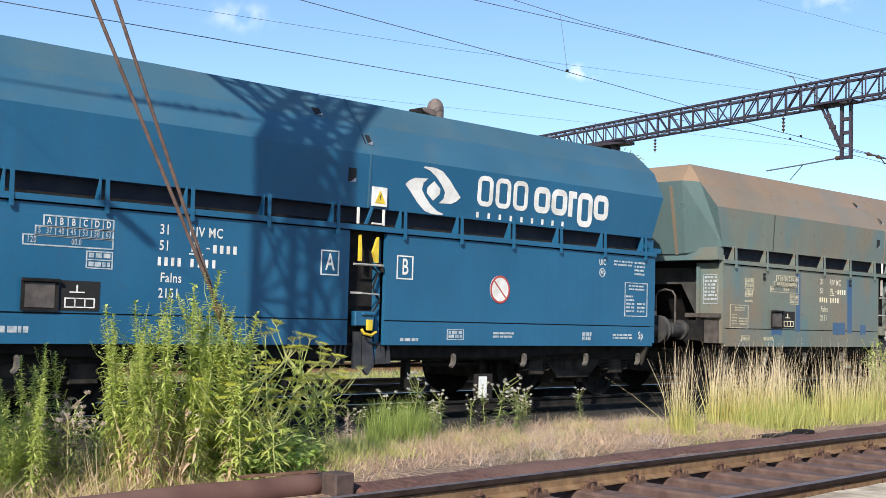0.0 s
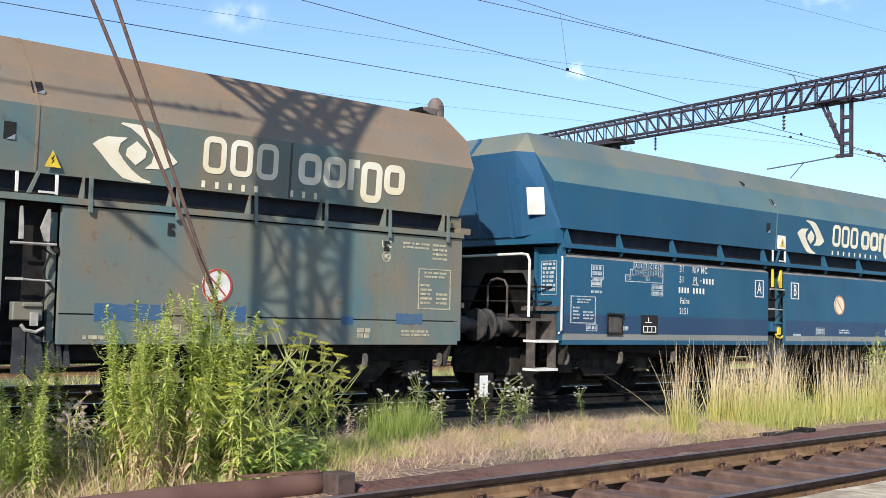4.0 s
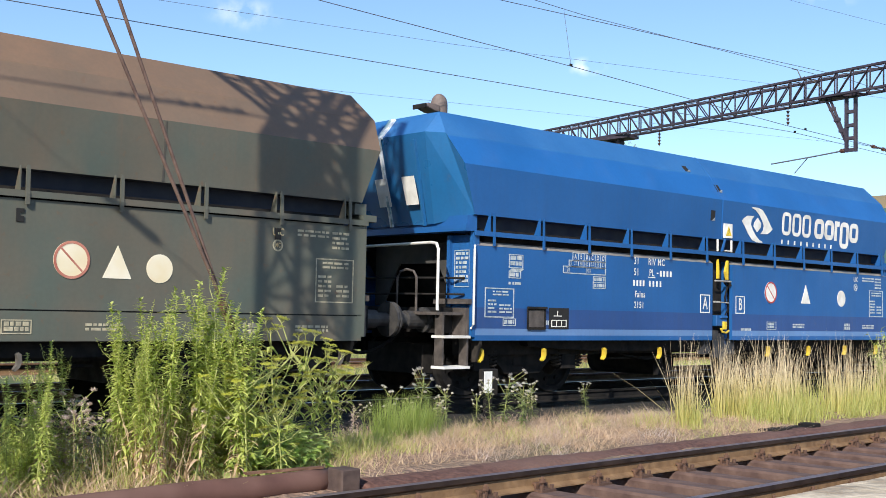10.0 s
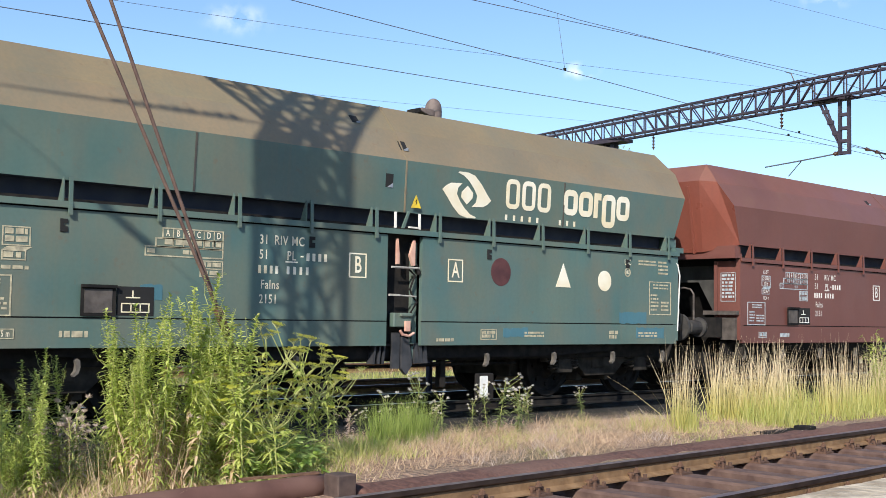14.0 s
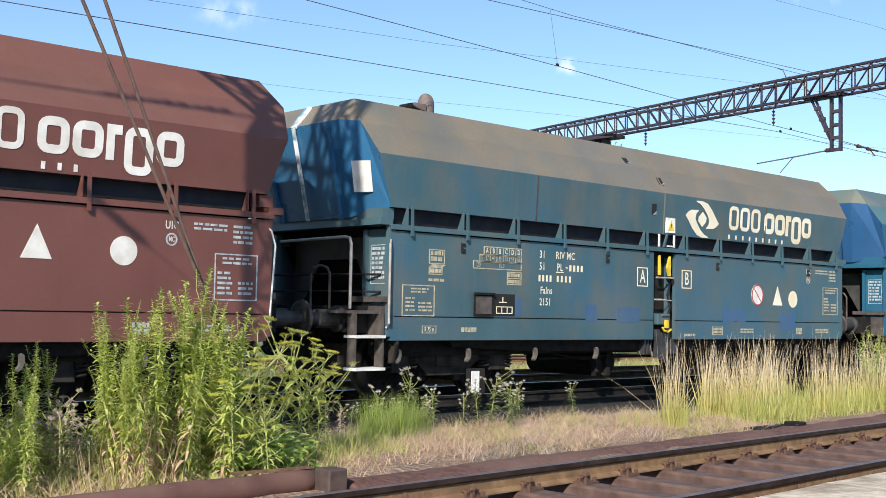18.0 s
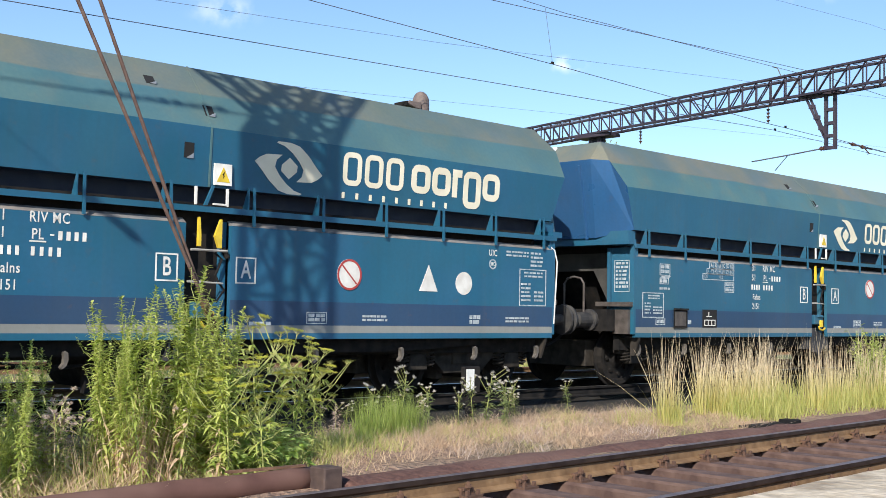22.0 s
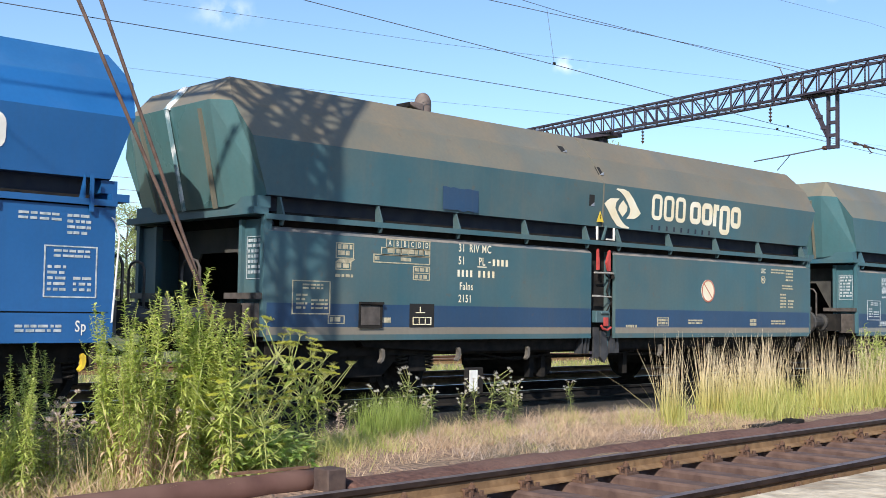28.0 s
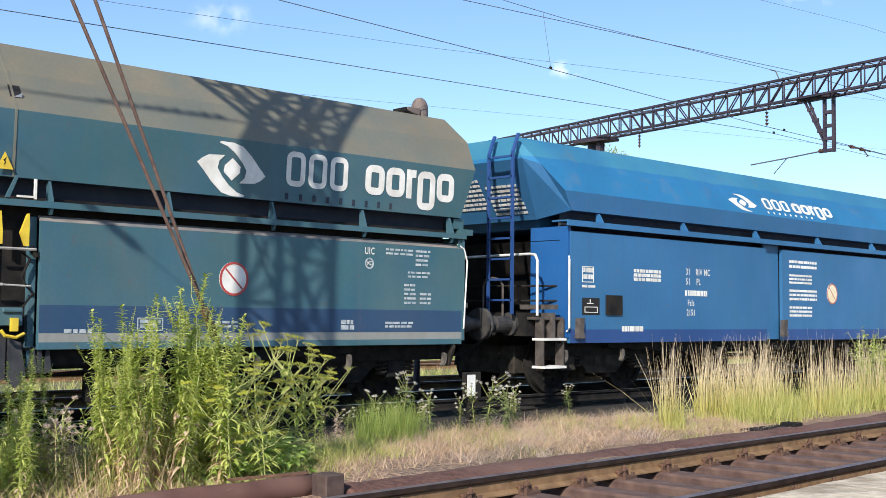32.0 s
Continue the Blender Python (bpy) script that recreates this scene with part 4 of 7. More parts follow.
def running_gear(w, half, dx, yellow=False):
    """Underframe, bogies, wheelsets, buffers, coupling and hooks. half: half the length over buffers."""
    e = 5.72 + dx
    bm = bmesh.new()
    box(bm, -e, e, -0.22, 0.22, 0.62, 0.98)
    for s in (-1, 1):
        box(bm, -e, e, s * 1.12 - 0.06, s * 1.12 + 0.06, 0.58, 0.82)
        box(bm, -e, e, s * 1.30 - 0.10, s * 1.30 + 0.10, 0.78, 0.81)
    pieces("underframe_beam", bm, M_black, w, "black longitudinal beam")
    bm = bmesh.new()
    prism(bm, [(-e + 0.15, 2.3), (-e + 0.25, 2.2), (-4.5, 0.7), (-2.9, 0.62), (2.9, 0.62), (4.5, 0.7), (e - 0.25, 2.2), (e - 0.15, 2.3)], "y", -1.33, 1.33)
    part("hopper_floor", bm, M_black, w, "sloped discharge hopper, grimy and dark")
    bm = bmesh.new()
    tube(bm, [(-0.55, -0.75, 0.42), (-0.55, 0.75, 0.42)], 0.24, 16)
    part("air_reservoir", bm, M_black, w)
    bm = bmesh.new()
    for x in (-1.2, -0.95, 1.0):
        box(bm, x, x + 0.09, -1.1, -1.0, 0.22, 0.65)
    tube(bm, [(-2.5, -1.05, 0.5), (2.5, -1.05, 0.52)], 0.02, 6)
    tube(bm, [(-2.3, -1.15, 0.58), (-1.6, -1.15, 0.48), (-0.9, -1.15, 0.55), (0.2, -1.15, 0.5), (1.2, -1.15, 0.57)], 0.014, 6)
    part("brake_rigging", bm, M_black, w)
    for s in (-1, 1):
        b = part("bogie", MESH["bogie" if yellow or half > 7 else "bogie_dusty"], None, w, "grimy black two-axle bogie")
        b.location = (s * 4.35, 0, 0)
        for x in (-0.9, 0.9):
            ws = part("wheelset", MESH["wheelset"], None, w)
            ws.location = (s * 4.35 + x, 0, 0.46)
            SPIN.append((ws, w))
        for x in (-1.13, -0.67, 0.67, 1.13):
            sp = part("spring", MESH["spring"], None, b)
            sp.location = (x, -1.11, 0.40)
        # end sill, buffers, coupling
        part("headstock", boxed(s * (half - 0.72) - 0.1, s * (half - 0.72) + 0.1, -1.2, 1.2, 0.88, 1.22), M_black, w)
        bm = bmesh.new()
        box(bm, min(s * (e - 0.3), s * (half - 0.7)), max(s * (e - 0.3), s * (half - 0.7)), -0.35, 0.35, 0.8, 1.15)
        box(bm, min(s * (e - 0.2), s * (half - 0.75)), max(s * (e - 0.2), s * (half - 0.75)), -1.15, 1.15, 1.12, 1.18)
        part("end_platform", bm, M_black, w)
        for y in (-0.875, 0.875):
            bf = part("buffer", MESH["buffer"], None, w, "round-headed steel buffer")
            bf.matrix_basis = pose(s * (half - 0.615), y, 1.05, 0, 0, 0 if s > 0 else 180)
        bm = bmesh.new()
        for y in (-0.85, 0.45):
            x = s * (half - 0.48)
            tube(bm, [(x, y, 1.12), (x, y, 1.62), (x, y + 0.06, 1.70), (x, y + 0.2, 1.73), (x, y + 0.34, 1.70), (x, y + 0.4, 1.62), (x, y + 0.4, 1.12)], 0.018, 6)
        pieces("shunter_rail", bm, M_steel, w, "dull steel hand hoop")
        bm = bmesh.new()
        box(bm, *sorted((s * (e + 0.02), s * (half - 0.42))), -0.9, 0.9, 1.08, 1.12)
        for y in (-1, 1):
            box(bm, *sorted((s * (e + 0.05), s * (e + 0.13))), *sorted((y * 1.48, y * 0.8)), 1.27, 1.34)
            box(bm, *sorted((s * (e + 0.06), s * (e + 0.12))), *sorted((y * 1.44, y * 1.14)), 0.84, 1.22)
        pieces("end_bracket", bm, M_steel, w, "grimy steel corner bracket")
        bm = bmesh.new()
        tube(bm, [(s * (half - 0.6), 0, 1.02), (s * (half - 0.3), 0, 1.0), (s * (half - 0.2), 0, 1.08), (s * (half - 0.28), 0, 1.14)], 0.04, 8)
        tube(bm, [(s * (half - 0.25), 0, 1.0), (s * half, 0, 0.8)], 0.03, 6)
        part("coupling_hook", bm, M_steel, w)
        bm = bmesh.new()
        for y in (-0.45, 0.35):
            tube(bm, [(s * (half - 0.62 + 0.62 * u), y * (1 - 0.4 * u), 0.95 - 0.72 * u + 0.36 * u * u) for u in (0, 0.15, 0.3, 0.45, 0.6, 0.75, 0.9, 1.0)], 0.025, 6)
        pieces("brake_hose", bm, M_black, w)
    for s in (1, -1):
        for x in (1.57, 2.93, 4.26, 5.5 + dx, -1.57, -2.93, -4.26, -5.5 - dx):
            h = part("door_hook", MESH["hook_yellow" if yellow else "hook"], None, w)
            h.matrix_basis = pose(x, 0, 0, 0, 0, 0 if s > 0 else 180)


def body(w, P, dx, style, stripes=None, lever=M_yellow, top=None, end=None, streak=False, latches=False, rail=True):
    """Upper hopper, ledge, brackets, side doors, the gap between them and the end walls."""
    e = 5.72 + dx
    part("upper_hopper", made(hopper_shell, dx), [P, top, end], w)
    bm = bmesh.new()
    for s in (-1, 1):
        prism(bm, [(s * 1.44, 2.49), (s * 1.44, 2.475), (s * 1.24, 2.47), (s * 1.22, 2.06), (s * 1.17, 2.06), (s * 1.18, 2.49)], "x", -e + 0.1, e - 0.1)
    pieces("hopper_slope", bm, M_under, w, "hopper wall behind the brackets with shade painted in as navy")
    bm = bmesh.new()
    out = 1.535
    for s in (-1, 1):
        prism(bm, [(s * 1.05, 2.25), (s * out, 2.25), (s * out, 2.235), (s * out, 2.185), (s * (out - 0.02), 2.185), (s * (out - 0.02), 2.235), (s * 1.05, 2.235)], "x", -e - 0.05, e + 0.05)
    for s in (-1, 1):
        box(bm, min(s * e, s * (e + 0.2)), max(s * e, s * (e + 0.2)), -1.5, 1.5, 2.24, 2.32)
        box(bm, min(s * (e - 0.08), s * (e + 0.1)), max(s * (e - 0.08), s * (e + 0.1)), -1.42, 1.42, 2.325, 2.46)
    pieces("ledge", bm, P, w, "projecting ledge beam under the hopper")
    me = finish(made({"wedge": wedge_bracket, "fin": fin_bracket, "long": plain_bracket}[style]), "bracket", P)
    xs = [0.53 + 0.985 * i for i in range(6)] if style != "long" else [0.38, 1.71, 3.05, 4.4, 5.6 + dx * 0.8]
    for s in (0, 180):
        for x in xs:
            for q in (-1, 1):
                b = part("bracket", me, None, w)
                b.matrix_basis = pose(q * x, 0, 0, 0, 0, s)
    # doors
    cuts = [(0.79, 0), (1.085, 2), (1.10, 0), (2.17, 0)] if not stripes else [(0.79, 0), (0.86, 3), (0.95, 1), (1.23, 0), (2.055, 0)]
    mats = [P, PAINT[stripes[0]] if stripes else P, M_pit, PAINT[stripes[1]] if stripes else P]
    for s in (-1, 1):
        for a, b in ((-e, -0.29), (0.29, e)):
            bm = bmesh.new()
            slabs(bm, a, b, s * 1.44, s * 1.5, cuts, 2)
            door = part("side_door", bm, mats, w)
            if stripes:
                # the door's top leans in under the ledge and holds dust
                bm = bmesh.new()
                prism(bm, [(s * 1.5, 2.057), (s * 1.42, 2.115), (s * 1.40, 2.115), (s * 1.44, 2.057)], "x", a, b)
                part("door_lip", bm, M_lip, door, "dusty slanted upper edge")
            if latches and s < 0:
                for x in (-4.49, -1.45) if a < 0 else (1.49, 4.475):
                    bm = bmesh.new()
                    flat(bm, [(x - 0.038, 1.945), (x + 0.038, 1.945), (x + 0.038, 2.0), (x - 0.005, 2.005), (x - 0.005, 2.03), (x + 0.038, 2.035), (x + 0.038, 2.075), (x - 0.038, 2.075)], -1.5, 0.014)
                    part("door_latch", bm, M_pit, door, "small black latch")
    # gap fittings, both sides alike
    me_post = finish(boxed(0.215, 0.285, -1.40, -1.32, 0.6, 2.1), "gap_post", P)
    me_lever = []
    for x in (-0.13, 0.1):
        bm = bmesh.new()
        prism(bm, [(x, 2.13), (x + 0.018, 2.13), (x + (0.035 if x < 0 else 0.07), 1.93), (x + 0.035, 1.81), (x, 1.81)] if x < 0 else [(x + 0.05, 2.12), (x + 0.068, 2.12), (x + 0.068, 1.8), (x + 0.03, 1.8), (x - 0.02, 1.93)], "y", -1.50, -1.46)
        me_lever.append(finish(bm, "lever", lever))
    bm = bmesh.new()
    tube(bm, [(-0.22, -1.5, 1.77), (0.24, -1.5, 1.77)], 0.015, 6)
    box(bm, -0.25, -0.08, -1.505, -1.48, 1.41, 1.435)
    tube(bm, [(-0.08, -1.49, 1.42), (0.2, -1.49, 1.41)], 0.010, 6)
    pieces("rung", bm, M_tread, w, turns=(0, 180))
    bm = bmesh.new()
    tube(bm, [(0.1, -1.46, 1.75), (0.2, -1.46, 1.68), (0.12, -1.46, 1.5), (0.16, -1.46, 1.42), (0.24, -1.46, 1.34), (0.12, -1.46, 1.18)], 0.014, 6)
    tube(bm, [(0.2, -1.47, 1.8), (0.26, -1.47, 1.7)], 0.03, 8)
    me_hose = finish(bm, "hose", M_black)
    bm = bmesh.new()
    box(bm, -0.17, 0.13, -1.5, -1.4, 1.02, 1.2)
    box(bm, -0.08, 0.12, -1.53, -1.45, 1.15, 1.19)
    me_lock = finish(bm, "lock_box", P if P is not PAINT["drab"] else M_steel, edge=0.01)
    bm = bmesh.new()
    box(bm, 0.0, 0.07, -1.54, -1.5, 0.97, 1.1)
    tube(bm, [(-0.1, -1.54, 0.98), (-0.06, -1.54, 0.93), (0.05, -1.54, 0.91), (0.13, -1.54, 0.95)], 0.018, 6)
    me_catch = finish(bm, "catch", lever)
    bm = bmesh.new()
    for x in (-0.42, -0.34, -0.27, 0.25, 0.32, 0.4):
        prism(bm, [(x, 0.82), (x + 0.03, 0.82), (x + 0.03 + (0.03 if x < 0 else -0.03) * -1, 0.56), (x - 0.02, 0.56)], "y", -1.44, -1.3)
    box(bm, -0.12, 0.0, -1.42, -1.38, 0.5, 0.95)
    prism(bm, [(0.02, 0.9), (0.14, 0.86), (0.2, 0.55), (0.1, 0.42), (0.02, 0.5)], "y", -1.44, -1.38)
    pieces("guide_plate", bm, M_oily, w, turns=(0, 180))
    bm = bmesh.new()
    for x in (-0.2, 0.2):
        box(bm, x - 0.012, x + 0.012, -1.545, -1.52, 2.26, 2.46)
    box(bm, 0.02, 0.2, -1.545, -1.52, 2.27, 2.29)
    pieces("hand_grip", bm, M_white, w, turns=(0, 180))
    bm = bmesh.new()
    prism(bm, [(0.0, 2.48), (0.03, 2.48), (-0.06, 2.26), (-0.1, 2.26)], "y", -1.55, -1.52)
    me_flap = finish(bm, "flap", P)
    for s in (0, 180):
        for n, me in (("gap_post", me_post), ("lever", me_lever[0]), ("lever", me_lever[1]), ("hose", me_hose), ("lock_box", me_lock), ("catch", me_catch), ("flap", me_flap)):
            part(n, me, None, w).matrix_basis = pose(0, 0, 0, 0, 0, s)
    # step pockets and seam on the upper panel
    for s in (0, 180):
        # Near-black plates stand proud and paint in the shade of step recesses.
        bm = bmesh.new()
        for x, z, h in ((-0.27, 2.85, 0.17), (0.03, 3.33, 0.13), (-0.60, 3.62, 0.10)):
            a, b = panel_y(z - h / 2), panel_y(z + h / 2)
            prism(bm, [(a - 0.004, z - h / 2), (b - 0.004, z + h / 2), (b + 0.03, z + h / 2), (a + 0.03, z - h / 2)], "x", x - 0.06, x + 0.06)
        pieces("step_pocket", bm, M_pit, w, "dark plate with the shade of a step recess painted in", turns=(s,))
        bm = bmesh.new()
        for x, z, h in ((-0.27, 2.85, 0.17), (0.03, 3.33, 0.13), (-0.60, 3.62, 0.10)):
            a = panel_y(z - h / 2) - 0.006
            prism(bm, [(x - 0.03, z - h / 2), (x + 0.055, z - h / 2), (x + 0.055, z - h * 0.16)], "y", a - 0.006, a + 0.02)
        pieces("step_tread", bm, M_pocket, w, "pale slanting tread", turns=(s,))
        bm = bmesh.new()
        prism(bm, [(-1.463, 2.47), (-1.472, 2.47), (-1.507, 3.13), (-FOLD[0] - 0.006, FOLD[1] + 0.004), (-0.925, 3.896), (-0.915, 3.886), (-FOLD[0] + 0.004, FOLD[1] - 0.004), (-1.497, 3.13)], "x", -0.012, 0.012)
        part("weld_seam", bm, top, w).matrix_basis = pose(0, 0, 0, 0, 0, s)
    for x in ((-4.16, 3.02) if P is PAINT["ashen"] else (-3.02, 3.02)) if latches else ():
        bm = bmesh.new()
        prism(bm, [(-1.463, 2.48), (-1.468, 2.48), (-1.506, 3.12), (-1.499, 3.12)], "x", x - 0.012, x + 0.012)
        part("weld_seam", bm, M_dim_grime, w, "dark upright weld seam")
    # ends
    for s in (-1, 1):
        x0, x1 = sorted((s * (e - 0.06), s * e))
        bm = bmesh.new()
        for q in (-1, 1):
            box(bm, x0, x1, min(q * 1.49, q * 1.0), max(q * 1.49, q * 1.0), 0.86, 2.2)
            box(bm, min(s * e, s * (e + 0.05)), max(s * e, s * (e + 0.05)), min(q * 1.5, q * 1.42), max(q * 1.5, q * 1.42), 0.84, 2.24)
            box(bm, min(s * e, s * (e + 0.05)), max(s * e, s * (e + 0.05)), min(q * 1.03, q * 0.97), max(q * 1.03, q * 0.97), 0.9, 2.2)
        pieces("end_post", bm, P, w)
        bm = bmesh.new()
        for q in (-1, 1):
            prism(bm, [(q * 1.49, 0.86), (q * 1.49, 0.74), (q * 1.40, 0.5), (q * 1.32, 0.5), (q * 1.32, 0.86)], "x", *sorted((s * (e - 0.10), s * (e - 0.14))))
        pieces("guard_plate", bm, M_dusty, w, "grimy plate under the door's end")
        bm = bmesh.new()
        prism(bm, [(-0.97, 2.2), (-0.97, 1.85), (-0.42, 1.85), (0.42, 1.85), (0.97, 1.85), (0.97, 2.2)], "x", *sorted((s * (e - 0.32), s * (e - 0.29))))
        for q in (-1, 1):
            prism(bm, [(q * 0.97, 1.85), (q * 0.42, 1.85), (q * 0.78, 1.24), (q * 0.97, 1.24)], "x", *sorted((s * (e - 0.32), s * (e - 0.29))))
        part("end_wall", bm, M_dim_grime, w, "grimy end wall with a trapezoid opening, shade painted in")
        bm = bmesh.new()
        bar(bm, (s * (e + 0.22), 0, 2.34), (s * (e + 0.5), 0, 3.56), 0.04 + 0.01 * streak, 0.03)
        bar(bm, (s * (e + 0.5), 0, 3.56), (s * (e + 0.25), 0, 3.87), 0.05 + 0.07 * streak, 0.03)
        for q in (-1, 1):
            rb = bmesh.new()
            bar(rb, (s * (e + 0.185), q * 0.66, 2.34), (s * (e + 0.47), q * 0.72, 3.50), 0.035, 0.05)
            part("end_rib", rb, top if P in (PAINT["ashen"], PAINT["sea"], PAINT["sea2"]) else end, w, "narrow upright rib on the hopper's end")
        part("end_stiffener", bm, M_glint if streak else end, w, "rib with a sun glint painted in white" if streak else "")
    bm = bmesh.new()
    frame_lines(bm, 1.08, 1.38, 1.5, 2.0, 0.01, 0.0)
    bars(bm, 1.11, 1.35, 1.54, 1.97, 7, 77, 0.6, 0.0)
    t = tagged(part("end_print", bm, M_faint, w, "small print on the end panel"), kind="stuff")
    t.matrix_basis = pose(-e - 0.003, 0, 0, 0, 0, -90)
    for s in (0, 180) if rail else ():
        bm = bmesh.new()
        tube(bm, [(e - 0.06, -1.47, 2.12), (e + 0.04, -1.5, 2.05), (e + 0.10, -1.5, 1.88), (e + 0.04, -1.5, 1.0), (e - 0.02, -1.47, 0.95)], 0.011, 8)
        part("handrail", bm, M_white, w, "white grab rail").matrix_basis = pose(0, 0, 0, 0, 0, s)


def end_steps(w, dx, sides=(0,), paint=None, far=False):
    """A shunter's stand with white rails and treads at one end."""
    e = 5.72 + dx
    for s in sides:
        bm = bmesh.new()
        tube(bm, [(-e - 0.52, -1.32, 1.18), (-e - 0.52, -1.32, 1.98), (-e - 0.5, -1.26, 2.06), (-e - 0.45, -1.1, 2.08), (-e - 0.3, 0.5, 2.08)], 0.020, 8)
        tube(bm, [(-e - 0.08, -1.5, 0.95), (-e - 0.08, -1.55, 1.0), (-e - 0.08, -1.55, 2.0), (-e - 0.03, -1.5, 2.05)], 0.016, 8)
        if far:
            tube(bm, [(-e - 0.52, 1.32, 1.18), (-e - 0.52, 1.32, 1.98), (-e - 0.5, 1.26, 2.06), (-e - 0.45, 1.1, 2.08), (-e - 0.4, 0.7, 2.08), (-e - 0.4, 0.66, 1.2)], 0.02, 8)
        pieces("platform_rail", bm, paint or M_white, w, "tubular guard rail", turns=(s,))
        bm = bmesh.new()
        for z in (0.42, 0.82):
            box(bm, -e - 0.55, -e - 0.08, -1.5, -1.25, z, z + 0.035)
        pieces("step_tread", bm, M_white, w, "worn white step tread", turns=(s,))
        bm = bmesh.new()
        for x in (-e - 0.54, -e - 0.1):
            box(bm, x, x + 0.03, -1.45, -1.3, 0.42, 1.14)
        box(bm, -e - 0.6, -e - 0.02, -1.4, -0.5, 1.12, 1.16)
        pieces("step_frame", bm, M_steel, w, turns=(s,))
        bm = bmesh.new()
        for z in (1.4, 1.62):
            tube(bm, [(-e - 0.02, -1.3, z), (-e - 0.35, -0.6, z), (-e - 0.35, 0.6, z)], 0.016, 6)
        pieces("brake_wheel_rod", bm, M_black, w, turns=(s,))


def smear(w, paint, x0, x1, z0, z1, y=-1.5, seed=0):
    """A patch of fresher paint where something was painted over."""
    r = random.Random(seed)
    n = 10
    top = [(x0 + (x1 - x0) * i / n, z1 + r.uniform(-0.012, 0.012)) for i in range(n, -1, -1)]
    bot = [(x0 + (x1 - x0) * i / n, z0 + r.uniform(-0.012, 0.012)) for i in range(n + 1)]
    bm = bmesh.new()
    prism(bm, bot + top, "y", y - 0.003, y)
    part("paint_patch", bm, PAINT[paint], w, "patch of fresher paint")


SPIN = []
SPECS = [
    # paint, longer, bracket style, stripes, lettering, words
    dict(p="azure", m=M_white, label="blue steel hopper wagon with dusty sloped top", style="wedge", words=9),
    dict(p="ashen", m=M_cream, label="dust-grey hopper wagon with rusty top and faded marks", style="wedge", words=8, split=True),
    dict(p="deep", m=M_white, label="deep blue hopper wagon with grey stripe and olive dust", style="long", words=9, stripes=("navy", "grey"), steps=True),
    dict(p="drab", m=M_orange, label="brown-green hopper wagon with rusty dust and ochre marks", style="wedge", words=8, steps=True),
    dict(p="royal", m=M_white, label="clean bright blue hopper wagon with striped doors", style="fin", words=9, stripes=("navy2", "pale"), yellow=True, steps=True),
    dict(p="green", m=M_cream, label="faded green hopper wagon with olive dusty top", style="wedge", words=8, split=True, lever="red"),
    dict(p="maroon", m=M_white, label="brown-red hopper wagon with fresh white marks", style="wedge", words=8),
    dict(p="slate", m=M_cream, label="grey-blue dusty hopper wagon with yellowed marks", style="wedge", words=9, steps=True),
    dict(p="teal", m=M_white, label="blue hopper wagon with grey stripe and dusty top", style="fin", words=9, stripes=("navy", "grey")),
    dict(p="teal2", m=M_white, label="sea-blue hopper wagon with grey stripe and olive dust", style="fin", words=9, stripes=("navy", "grey")),
    dict(p="royal2", m=M_white, label="bright blue hopper wagon with clean white marks", style="wedge", words=9, yellow=True),
    dict(p="sea", m=M_cream, label="long dull green-blue hopper wagon with brownish dusty top", style="long", words=9, stripes=("navy", "dun"), lever="red", dx=0.36),
    dict(p="sea2", m=M_white, label="long teal hopper wagon with grey stripe and dusty top", style="long", words=9, stripes=("navy", "grey"), dx=0.36, split=True),
]


